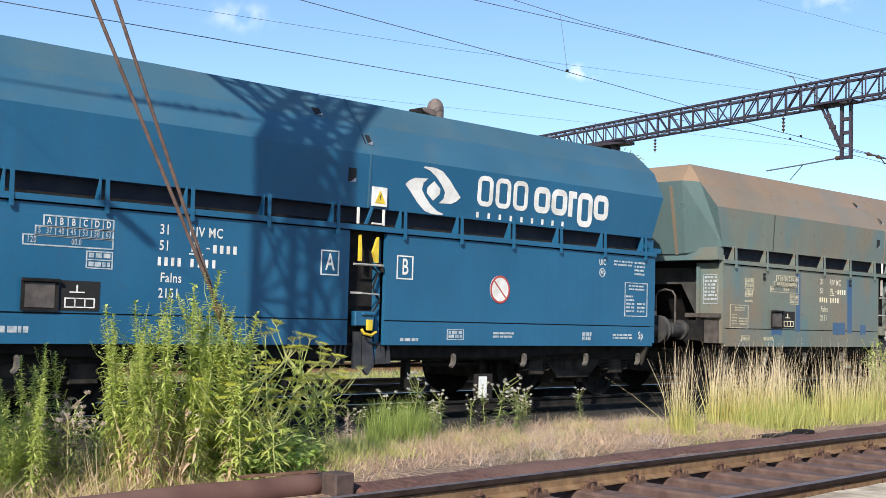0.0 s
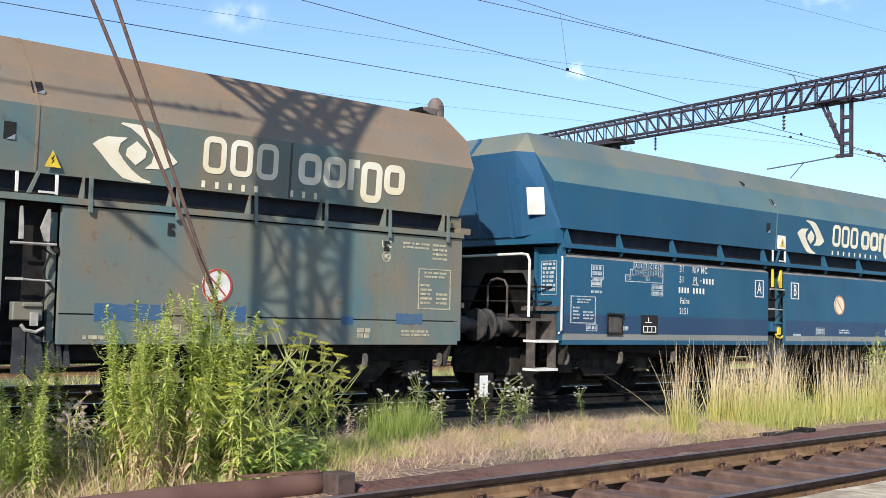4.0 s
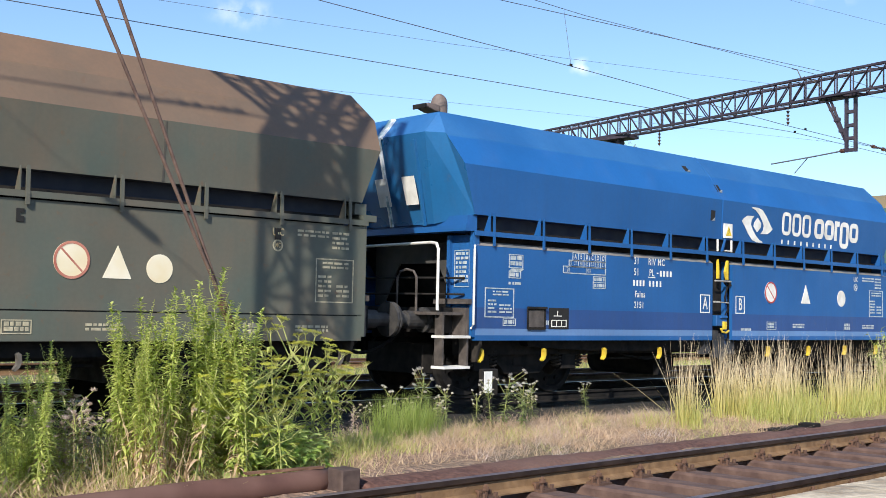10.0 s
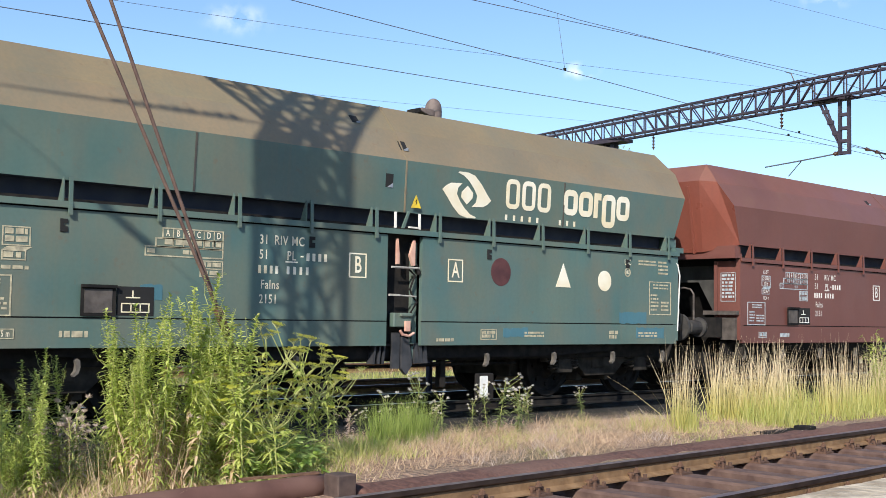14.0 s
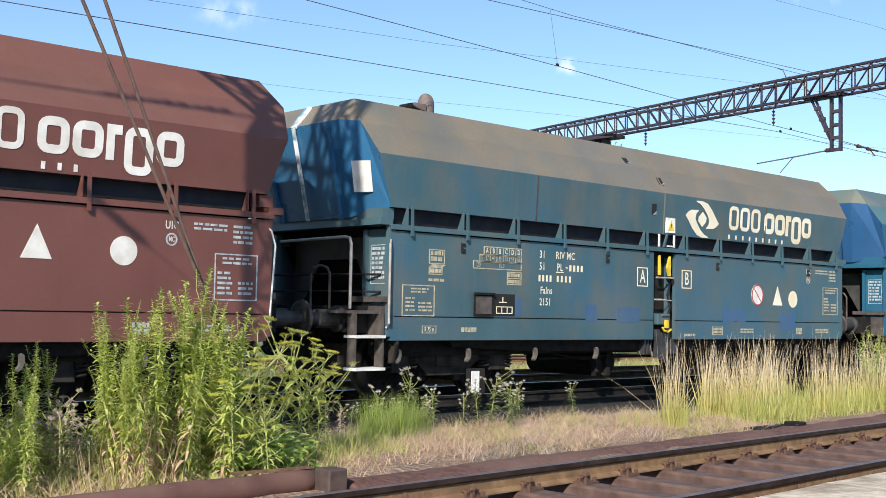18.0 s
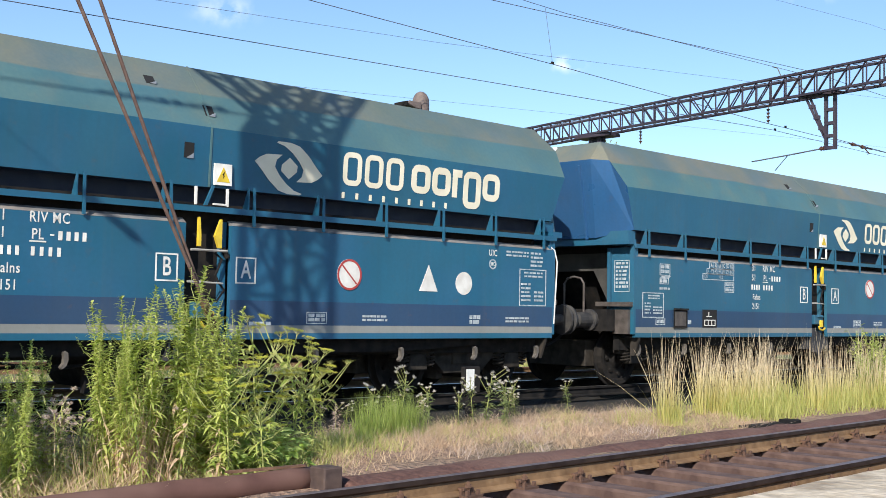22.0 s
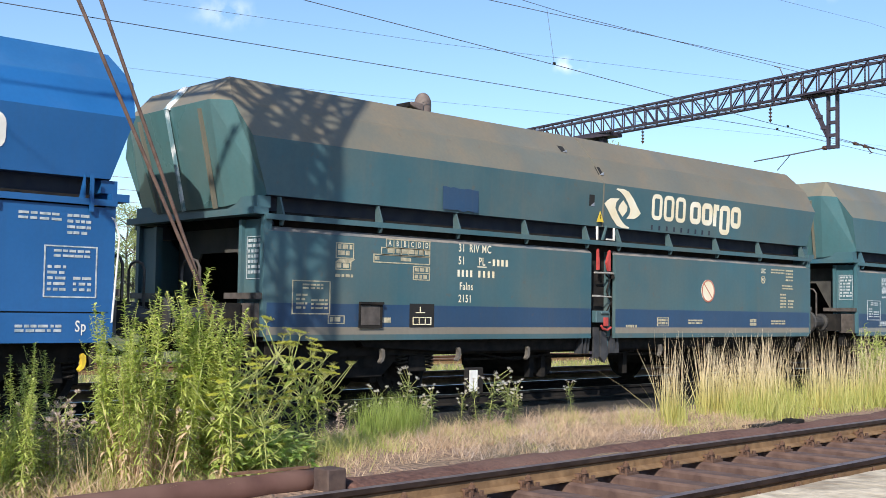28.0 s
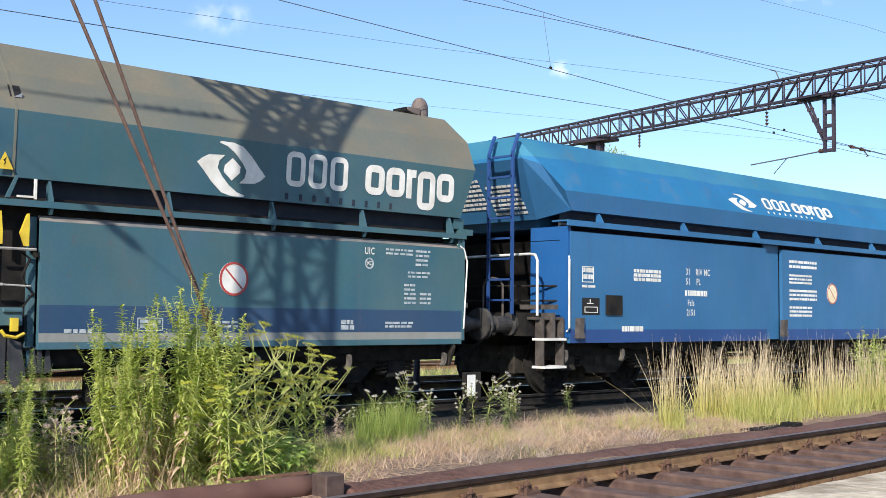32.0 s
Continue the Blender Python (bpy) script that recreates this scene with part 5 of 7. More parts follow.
def make_wagon(i, q):
    w = thing("hopper_wagon", q["label"], "freight wagon", "wagons of the train")
    dx = q.get("dx", 0.0)
    P, m = PAINT[q["p"]], q["m"]
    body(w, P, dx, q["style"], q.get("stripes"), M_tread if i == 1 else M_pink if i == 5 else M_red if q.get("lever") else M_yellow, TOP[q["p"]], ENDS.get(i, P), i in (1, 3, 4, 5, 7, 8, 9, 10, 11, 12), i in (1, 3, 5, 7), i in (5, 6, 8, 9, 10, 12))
    running_gear(w, 7.05 if dx else 6.68, dx, q.get("yellow", False))
    if q.get("steps"):
        end_steps(w, dx, paint={3: M_signal, 7: M_tread}.get(i), far=i in (2, 7))
    num = {5: -2.2, 6: -3.32, 4: -2.39, 2: -2.94, 11: -3.07, 12: -3.0, 0: -2.85, 3: -3.0, 8: -2.4, 9: -2.4, 10: -2.4, 7: -3.0, 1: -2.6}[i]
    tab = {5: -3.6, 6: -4.51, 4: -3.99, 11: -4.51, 12: -4.2, 8: -4.05, 9: -3.9, 10: -4.0}.get(i, -4.3)
    letters = "" if i in (1, 11, 12) else "BA" if i in (5, 6, 8, 9, 10) else "AB"
    marks(w, 100 * i, m, num, tab, letters, -4.3 if i not in (8, 9, 2, 4, 11) else -4.75, -3.9 if i != 4 else -4.28,
          box_z=1.27 if i not in (8, 9, 2, 4, 11) else 1.1, shapes=i not in (0, 1, 2, 11, 12), disc_x={0: 2.31, 1: 2.08, 5: 1.72, 2: 2.21, 4: 1.47, 7: 2.73, 8: 1.98, 10: 2.77, 11: 2.76, 12: 2.52}.get(i, 2.03),
          disc_z={0: 1.55, 1: 1.43, 2: 1.54, 11: 1.56, 12: 1.55, 3: 1.6, 4: 1.62, 7: 1.56, 8: 1.57, 9: 1.74, 10: 1.47}.get(i, 1.78), tri_x={3: 2.52, 4: 2.64, 7: 3.4, 8: 3.29, 9: 3.11, 10: 3.54}.get(i, 3.0), spot_x={3: 3.0, 10: 4.11}.get(i, 3.93),
          faded=i in (2, 3, 5, 6, 11), low_z=1.04 if q.get("stripes") else 0.93, panel_l=-5.55 - dx * 0.5, letter_x={5: (-0.76, 0.87), 6: (-0.91, 0.96), 4: (-0.5, 0.52), 8: (-0.51, 0.49)}.get(i, (-0.58, 0.6)), letter_z={4: 1.385, 8: 1.565, 9: 1.57, 10: 1.45}.get(i, 1.765), plain_sign={5: M_dark_sign}.get(i), riv=i not in (5, 11, 12), framed=i not in (11, 12))
    if i == 3:
        livery(w, -5.42, m, 8, wide=1.06)
    else:
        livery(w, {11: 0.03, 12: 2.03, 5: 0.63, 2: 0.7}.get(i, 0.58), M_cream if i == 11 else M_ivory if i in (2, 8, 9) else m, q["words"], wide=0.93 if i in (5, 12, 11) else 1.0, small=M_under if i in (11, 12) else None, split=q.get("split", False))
    warning_plate(w, 0.16 if i not in (11, 12) else -0.1, 2.62 if i != 6 else 2.81, i not in (5, 11, 12, 1))
    if i == 1:
        for k, (a, b, c, d) in enumerate(((-3.43, -3.28, 1.06, 2.12), (-1.55, -1.37, 1.05, 2.08), (-4.25, -3.91, 1.0, 1.32), (-2.1, -1.63, 1.02, 1.25), (-1.05, -0.82, 1.03, 1.22), (0.66, 1.45, 1.03, 1.2), (2.22, 2.46, 1.03, 1.21), (3.8, 3.98, 1.03, 1.13), (4.66, 5.1, 1.05, 1.18))):
            smear(w, "smear_blue", a, b, c, d, seed=k)
    if i == 7:
        for k, (a, b, c, d) in enumerate(((-1.22, -0.65, 1.05, 1.28), (1.65, 2.35, 1.08, 1.29), (-3.75, -3.35, 1.12, 1.38), (-1.95, -1.68, 1.06, 1.31), (3.5, 4.0, 0.95, 1.26))):
            smear(w, "smear_blue", a, b, c, d, seed=10 + k)
    if i == 5:
        for k, (a, b, c, d) in enumerate(((4.28, 4.95, 1.1, 1.27), (-3.64, -3.38, 1.28, 1.45), (4.7, 5.4, 0.88, 1.04), (1.78, 2.27, 0.9, 1.02))):
            smear(w, "smear", a, b, c, d, seed=20 + k)
    if i == 11:
        smear(w, "navy", -3.33, -2.67, 2.5, 2.8, -1.485, 31)
    for pos in {2: [(-5.93, -1.16)], 3: [(-5.93, -1.16)], 4: [(-6.03, -0.52), (-6.03, 0.06)], 7: [(-5.93, -1.16)]}.get(i, []):
        if pos:
            bm = bmesh.new()
            prism(bm, [(-0.13, -0.2), (0.13, -0.2), (0.13, 0.2), (-0.13, 0.2)], "y", -0.008, 0.0)
            t = part("paper_notice", bm, M_white, w, "torn white sheet stuck to the end")
            t.matrix_basis = Matrix.Translation((pos[0] - 0.03, pos[1], 2.86 if i != 4 else 2.82)) @ pose(0, 0, 0, 0, 0, -62 if pos[1] < -1 else -90) @ pose(0, 0, 0, 16, 0, 0)
    return w


def ladder_wagon():
    """The last wagon: plain doors, a taller ledge, steep ends with a ladder and rails."""
    w = thing("hopper_wagon", "light blue hopper wagon with end ladder and rails", "freight wagon", "wagons of the train")
    P = PAINT["sky"]
    part("upper_hopper", made(hopper_shell, 0.0, True), [P, TOP["sky"], P], w)
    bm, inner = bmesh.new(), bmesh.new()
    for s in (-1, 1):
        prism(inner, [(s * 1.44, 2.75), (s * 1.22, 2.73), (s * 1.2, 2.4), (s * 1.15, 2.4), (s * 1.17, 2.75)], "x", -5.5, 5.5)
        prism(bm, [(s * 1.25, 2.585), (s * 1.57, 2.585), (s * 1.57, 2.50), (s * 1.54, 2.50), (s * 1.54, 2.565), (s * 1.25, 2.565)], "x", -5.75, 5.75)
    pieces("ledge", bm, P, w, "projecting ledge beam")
    pieces("hopper_slope", inner, M_under, w, "hopper wall behind the brackets with shade painted in as navy")
    bm = bmesh.new()
    for x in (-4.9, -2.7, -0.5, 1.7, 3.9):
        prism(bm, [(-1.4, 2.73), (-1.46, 2.73), (-1.55, 2.585), (-1.4, 2.585)], "x", x - 0.012, x + 0.012)
    pieces("bracket", bm, P, w)
    for s in (-1, 1):
        for a, b in ((-5.62, -0.22), (0.32, 5.62)):
            bm = bmesh.new()
            slabs(bm, a, b, s * 1.44, s * 1.5, [(0.78, 1), (0.98, 0), (2.43, 0)])
            part("side_door", bm, [P, PAINT["navy2"]], w)
    part("door_post", boxed(-0.2, 0.3, -1.43, -1.38, 0.8, 2.55), P, w)
    running_gear(w, 6.85, 0.1)
    bm = bmesh.new()
    for x in (0.25, -5.5):
        prism(bm, [(x, 1.15), (x + 0.12, 1.15), (x + 0.1, 0.95), (x + 0.14, 0.85), (x - 0.02, 0.85)], "y", -1.58, -1.5)
    pieces("door_lock", bm, M_steel, w)
    bm = bmesh.new()
    for y in (-1.08, -0.6):
        bar(bm, (-6.42, y, 1.2), (-6.42, y, 3.55), 0.05, 0.03)
        bar(bm, (-6.42, y, 3.55), (-6.3, y, 3.84), 0.05, 0.03)
    pieces("ladder_stile", bm, PAINT["navy2"], w, "dark blue steel upright of a ladder")
    bm = bmesh.new()
    for i in range(8):
        bar(bm, (-6.42, -1.08, 1.4 + 0.3 * i), (-6.42, -0.6, 1.4 + 0.3 * i), 0.03, 0.03)
    pieces("ladder_rung", bm, PAINT["navy2"], w, "dark blue steel rung of a ladder")
    end_steps(w, -0.1)
    bm = bmesh.new()
    box(bm, -5.66, -5.6, -1.49, -0.75, 0.86, 2.5)
    part("end_panel", bm, PAINT["royal"], w, "brighter blue end panel")
    # small print on the leaning end
    lean = math.degrees(math.atan2(0.55, 0.83))
    for k, (a, b, c, d, r) in enumerate(((0.15, 0.8, 0.08, 0.62, 7), (-0.55, 0.05, 0.2, 0.75, 7), (-0.85, -0.45, 0.28, 0.5, 4))):
        bm = bmesh.new()
        bars(bm, a, b, c, d, r, 70 + k, y=0.0)
        t = part("end_instruction", bm, M_white, w, "small print in white")
        t.matrix_basis = Matrix.Translation((-5.705, 0, 2.62)) @ pose(0, 0, 0, 0, -lean, 0) @ pose(0, 0, 0, 0, 0, -90)
    m = M_white
    bm = bmesh.new()
    frame_lines(bm, -5.35, -5.08, 1.68, 1.92, 0.012)
    bars(bm, -5.32, -5.1, 1.7, 1.9, 2, 1, 0.7)
    bars(bm, -5.35, -5.05, 1.6, 1.64, 1, 2, 0.9)
    bars(bm, -4.1, -3.4, 1.72, 1.92, 3, 3, 0.75)
    bars(bm, -4.4, -3.85, 0.94, 1.03, 1, 4, 0.9)
    for k, (z0, z1, n) in enumerate(((2.07, 2.25, 2), (1.79, 1.99, 3), (1.48, 1.71, 3), (1.18, 1.40, 3))):
        bars(bm, 0.57, 1.56 - 0.18 * (k % 2), z0, z1, n, 50 + k, 0.55)
    bars(bm, -2.73, -2.1, 1.52, 1.62, 1, 8, 0.9)
    tagged(part("small_print", bm, m, w), kind="stuff")
    write(w, "31", -2.65, 1.92, 0.105, m)
    write(w, "RIV MC", -2.22, 1.92, 0.105, m)
    write(w, "51", -2.65, 1.76, 0.105, m)
    write(w, "PL", -2.35, 1.76, 0.105, m)
    write(w, "Fals", -2.57, 1.41, 0.1, m)
    write(w, "2151", -2.57, 1.25, 0.1, m)
    part("brake_plate", boxed(-5.35, -4.95, -1.507, -1.5, 1.2, 1.45), M_pit, w)
    bm = bmesh.new()
    frame_lines(bm, -5.3, -5.0, 1.23, 1.32, 0.012, -1.507)
    rect(bm, -5.25, -5.1, 1.36, 1.372, -1.507)
    rect(bm, -5.18, -5.167, 1.37, 1.43, -1.507)
    part("brake_symbol", bm, m, w)
    part("label_clip_box", boxed(-4.8, -4.42, -1.53, -1.5, 1.2, 1.5), M_black, w)
    no_entry(w, 2.15, 1.66, 0.2, True)
    before = set(w.children)
    livery(w, -1.25, m, 9, wide=0.9, lift=0.607)
    for o in set(w.children) - before:
        # the name lies on the sloped top
        o.matrix_basis = Matrix.Translation((0, -1.504, 3.02)) @ pose(0, 0, 0, -30.1, 0, 0) @ Matrix.Diagonal((1, 1, 0.6, 1)) @ Matrix.Translation((0, 1.5, -3.02))
    return w


WAGONS = [make_wagon(i, q) for i, q in enumerate(SPECS)] + [ladder_wagon()]


# ---- gantries, wires, stays ----
def beam_point(u, z=0.0):
    """A place on the far gantry's beam, at u metres along it from where it crosses y = 11.16."""
    return Vector((22.9 + 0.172 * u, 11.16 + 0.985 * u, z))


def truss_bars(p0, p1, wide, tall, step, flip_at=0.55):
    """The bars of a lattice beam of four chords; p0 and p1 are the middles of its lower side. Yields kind, start, end."""
    p0, p1 = Vector(p0), Vector(p1)
    d = p1 - p0
    n = max(1, round(d.length / step))
    side = d.cross(Vector((0, 0, 1))).normalized() * wide / 2
    up = Vector((0, 0, tall))
    for s in (-1, 1):
        for h in (0, 1):
            yield "chord", p0 + s * side + h * up, p1 + s * side + h * up
    for i in range(n + 1):
        q = p0 + d * (i / n)
        for s in (-1, 1):
            yield "post", q + s * side, q + s * side + up
            if i < n:
                r = p0 + d * ((i + 1) / n)
                a, b = (r, q) if i < n * flip_at else (q, r)
                yield "diagonal", a + s * side, b + s * side + up
        for h in (0, 1):
            yield "batten", q + side + h * up, q - side + h * up
            if i < n:
                r = p0 + d * ((i + 1) / n)
                yield "batten", q + side + h * up, r - side + h * up


def lattice(parent, bars_of, sizes, mat):
    """Each bar a part of its own; alike bars in a row share nothing but their look."""
    for kind, a, b in bars_of:
        bm = bmesh.new()
        bar(bm, a, b, sizes[kind], sizes[kind] * 0.7)
        part(kind, bm, mat, parent)


SIZES = {"chord": 0.07, "post": 0.028, "diagonal": 0.028, "batten": 0.022, "leg": 0.14, "brace": 0.06}
gantry = thing("catenary_gantry", "dark purple-brown lattice steel gantry spanning the tracks", "gantry")
lattice(gantry, truss_bars(beam_point(-5.5, 6.08), beam_point(13.5, 6.08), 0.45, 0.5, 0.42, 0.53), SIZES, M_gantry)
for u in (8.6, 8.95):
    p = beam_point(u)
    part("column", boxed(p.x - 0.1, p.x + 0.1, p.y - 0.07, p.y + 0.07, -0.4, 6.0), M_gantry, gantry, "twin-legged steel column")
p = beam_point(8.6)
part("bearing_plate", boxed(p.x - 0.25, p.x + 0.25, p.y - 0.45, p.y + 0.75, 5.97, 6.05), M_gantry, gantry)
p = beam_point(-5.0)
for dx in (-0.4, 0.4):
    part("column", boxed(p.x + dx - 0.08, p.x + dx + 0.08, p.y - 0.1, p.y + 0.1, -0.4, 6.05), M_gantry, gantry)
# drop bracket that carries the registration arm
c = beam_point(1.05)
for dy in (-0.09, 0.12):
    part("drop_post", boxed(c.x - 0.04, c.x + 0.04, c.y + dy - 0.03, c.y + dy + 0.03, 4.82, 6.08), M_gantry, gantry)
for z in (4.86, 5.12, 5.4, 5.7):
    part("batten_plate", boxed(c.x - 0.045, c.x + 0.045, c.y - 0.09, c.y + 0.12, z - 0.035, z + 0.035), M_gantry, gantry)
for dy in (0.0, 0.1):
    bm = bmesh.new()
    bar(bm, (c.x, c.y + 0.62 - dy, 6.06), (c.x, c.y + 0.14 - dy * 0.3, 5.06), 0.035, 0.05)
    part("strut", bm, M_gantry, gantry)
for k in (0.25, 0.5, 0.75):
    y, z = c.y + 0.58 - 0.46 * k, 6.06 - 1.0 * k
    part("batten_plate", boxed(c.x - 0.03, c.x + 0.03, y - 0.08, y + 0.06, z - 0.04, z + 0.04), M_gantry, gantry)
part("bracket_head", boxed(c.x - 0.1, c.x + 0.1, c.y - 0.2, c.y + 0.75, 6.03, 6.09), M_gantry, gantry)
bm = bmesh.new()
for k in range(5):
    disc(bm, c.x, c.y + 0.14 + 0.028 * k, 4.86, 0.05 if k % 2 else 0.03, 0.02, 12)
part("insulator", bm, M_glassy, gantry, "small brown porcelain insulator")
bm = bmesh.new()
tube(bm, [(c.x, c.y + 0.2, 4.86), (c.x + 0.15, c.y + 1.1, 4.81), (c.x + 0.3, c.y + 2.15, 4.76)], 0.016, 6)
tube(bm, [(c.x + 0.18, c.y + 1.15, 4.81), (c.x + 0.3, c.y + 1.55, 4.5)], 0.010, 6)
part("registration_arm", bm, M_wire, gantry)
# hanging insulators
for u in (2.8, 7.05):
    q = beam_point(u)
    bm = bmesh.new()
    tube(bm, [(q.x, q.y, 6.05), (q.x, q.y, 5.62)], 0.010, 6)
    for k in range(4):
        z = 5.95 - 0.085 * k
        tube(bm, [(q.x, q.y, z), (q.x, q.y, z - 0.02), (q.x, q.y, z - 0.05)], 0.045, 10, 0.018)
    part("insulator_string", bm, M_glassy, gantry, "string of brown porcelain insulators")
bm = bmesh.new()
for x, z in ((23.55, 4.965), (24.0, 4.955)):
    tube(bm, [(x, 11.95, z), (x + 0.12, 11.95, z), (x + 0.25, 11.96, z)], 0.045, 8, 0.02)
tube(bm, [(23.4, 11.94, 4.965), (24.5, 11.97, 4.955)], 0.014, 6)
tube(bm, [(24.1, 11.95, 4.95), (24.25, 11.9, 4.82), (24.1, 11.88, 4.8)], 0.012, 6)
part("wire_insulator", bm, M_glassy, gantry, "brown insulators on the wire beyond the gantry")
bm = bmesh.new()
q = beam_point(2.4)
tube(bm, [(q.x, q.y, 6.6), (q.x - 0.02, q.y + 0.1, 6.85), (q.x - 0.05, q.y + 0.22, 6.9)], 0.012, 6)
tube(bm, [(q.x - 0.25, q.y - 0.2, 6.62), (q.x - 0.28, q.y - 0.5, 6.45), (q.x - 0.28, q.y - 0.7, 6.2)], 0.014, 6)
part("jumper_cable", bm, M_steel, gantry)


def wire(name, pts, r, label):
    bm = bmesh.new()
    out = []
    for a, b in zip(pts, pts[1:]):
        for k in range(8):
            out.append(Vector(a).lerp(Vector(b), k / 8))
    tube(bm, out + [Vector(pts[-1])], r, 5)
    return tagged(part(name, bm, M_wire), label, "wire", "overhead wires")


wire("contact_wire", [(-30, 13.73, 4.55), (5.21, 13.73, 4.84), (23.15, 13.73, 5.43), (60, 13.9, 5.3)], 0.0065, "dark overhead wire strung along the track")
wire("contact_wire", [(-30, 13.94, 6.3), (9.76, 13.94, 5.86), (15.85, 13.94, 5.78), (23.18, 13.94, 5.62), (60, 14.0, 5.4)], 0.0072, "dark overhead wire strung along the track")
wire("messenger_wire", [(-30, 12.73, 5.3), (12.25, 12.73, 6.15), (22.97, 12.73, 6.62), (60, 12.8, 6.3)], 0.0065, "dark messenger wire hung from the gantry")
wire("messenger_wire", [(-30, 13.3, 6.9), (13.73, 13.3, 6.57), (15.5, 13.3, 6.55), (23.0, 13.0, 6.62)], 0.0058, "dark messenger wire hung from the gantry")
wire("feeder_wire", [(-20, 16, 4.6), (8.15, 16, 5.91), (14.82, 16, 6.34), (21.29, 16, 6.88), (60, 16, 10.1)], 0.0036, "thin feeder wire high over the tracks")
wire("feeder_wire", [(-20, 18, 3.9), (13.08, 18, 5.47), (20.42, 18, 5.95), (60, 18.2, 8.5)], 0.0029, "thin wire behind the train")
wire("feeder_wire", [(-20, 11, 5.2), (17.57, 11, 6.95), (22.43, 11, 7.26), (60, 11, 8)], 0.0029, "thin feeder wire high over the tracks")
wire("contact_wire", [(22.83, 11.92, 4.98), (30, 12.1, 4.95), (60, 12.3, 5.0)], 0.0072, "dark overhead wire beyond the gantry")
# Unseen wires and insulators, added to cast blotchy shadow lines on the train.
wire("contact_wire", [(-40, 7.0, 7.74), (2.2, 7.05, 7.72)], 0.013, "dark overhead wire above the near track")
for name, label, a, b, lo, hi in (("anchor_wire", "unseen wire to the mast, added for its shadow", (-2.4, 7.05, 7.71), (2.03, 7.3, 4.6), 0.44, 0.58), ("anchor_wire", "unseen wire from the mast's head, added for its shadow", (-2.4, 7.05, 7.72), (2.03, 7.2, 7.62), 0.42, 0.76)):
    wire(name, [a, b], 0.005, label)
    bm = bmesh.new()
    for k in range(9):
        p = Vector(a).lerp(Vector(b), lo + (hi - lo) * k / 8)
        d = (Vector(b) - Vector(a)).normalized() * 0.035
        tube(bm, [p - d, p, p + d], 0.055 if k % 3 else 0.035, 8, 0.03)
    tagged(part("insulator", bm, M_glassy), "unseen brown insulators on a wire, added for their shadow", "insulator", "insulators on wires")
wire("dropper", [(15.63, 13.94, 6.8), (15.85, 13.94, 5.8)], 0.004, "thin vertical dropper between two wires")
for x, y, z in ((23.14, 13.6, 5.41), (23.6, 13.6, 5.53), (15.85, 13.94, 5.8)):
    tagged(part("wire_clamp", boxed(x - 0.028, x + 0.028, y - 0.015, y + 0.015, z - 0.02, z + 0.025), M_black), "small black clamp on an overhead wire", "clamp", "wire clamps")

# mast between the tracks, outside the view, whose shadow falls on the train
mast = thing("lattice_mast", "square lattice steel mast with a beam over the tracks", "mast")


def tower_bars(x, y, a, z0, z1, step=1.0):
    h = a / 2
    legs = [(x - h, y - h), (x + h, y - h), (x + h, y + h), (x - h, y + h)]
    for lx, ly in legs:
        yield "leg", (lx, ly, z0), (lx, ly, z1)
    n = round((z1 - z0) / step)
    for i in range(n):
        a0, a1 = z0 + (z1 - z0) * i / n, z0 + (z1 - z0) * (i + 1) / n
        for j in range(4):
            p, q = legs[j], legs[(j + 1) % 4]
            yield "brace", (*p, a1), (*q, a1)
            yield "brace", (*p, a0), (*q, a1)
            if i % 2:
                yield "brace", (*q, a0), (*p, a1)


lattice(mast, tower_bars(2.28, 7.3, 0.50, -0.3, 6.0, 1.05), dict(SIZES, leg=0.07, brace=0.036), M_gantry)
lattice(mast, tower_bars(2.28, 7.3, 0.50, 6.0, 7.2, 0.6), dict(SIZES, leg=0.08, brace=0.055), M_gantry)
lattice(mast, tower_bars(2.28, 7.3, 0.50, 7.2, 9.3, 0.7), dict(SIZES, leg=0.08, brace=0.045), M_gantry)
# Unseen plate, added to make the middle of the mast's shadow solid.
part("gusset_plate", boxed(2.02, 2.035, 7.02, 7.50, 6.30, 7.05), M_gantry, mast, "unseen steel plate on the mast, added to fill its shadow")
bm = bmesh.new()
bar(bm, (1.05, 7.3, 8.2), (2.05, 7.1, 7.0), 0.06, 0.06)
bar(bm, (0.72, 7.3, 8.5), (2.05, 7.4, 7.45), 0.07, 0.07)
bar(bm, (0.72, 7.3, 8.5), (2.05, 7.3, 8.75), 0.05, 0.05)
pieces("knee_strut", bm, M_gantry, mast, "slanting strut at the mast's head")
lattice(mast, truss_bars((2.22, 6.95, 7.1), (5.15, 24, 7.1), 0.34, 0.5, 0.75), dict(SIZES, post=0.04, diagonal=0.04, batten=0.03, chord=0.07), M_gantry)
for k, (xa, xb) in enumerate(((3.54, 4.74), (3.72, 4.73))):
    za, zb = (3.34, 1.03) if k == 0 else (3.38, 1.07)
    s = (xb - xa) / (zb - za)
    bm = bmesh.new()
    tube(bm, [(xa + s * (6.3 - za), 7.6, 6.3), (xb + s * (-0.15 - zb), 7.6 + 0.04 * k, -0.15)], 0.0145, 8)
    part("stay_rod", bm, M_rod, mast, "slanting rusty steel stay rod")
bm = bmesh.new()
tube(bm, [(4.66, 7.62, 1.2), (4.78, 7.62, 0.96)], 0.035, 8)
part("turnbuckle", bm, M_rust, mast)

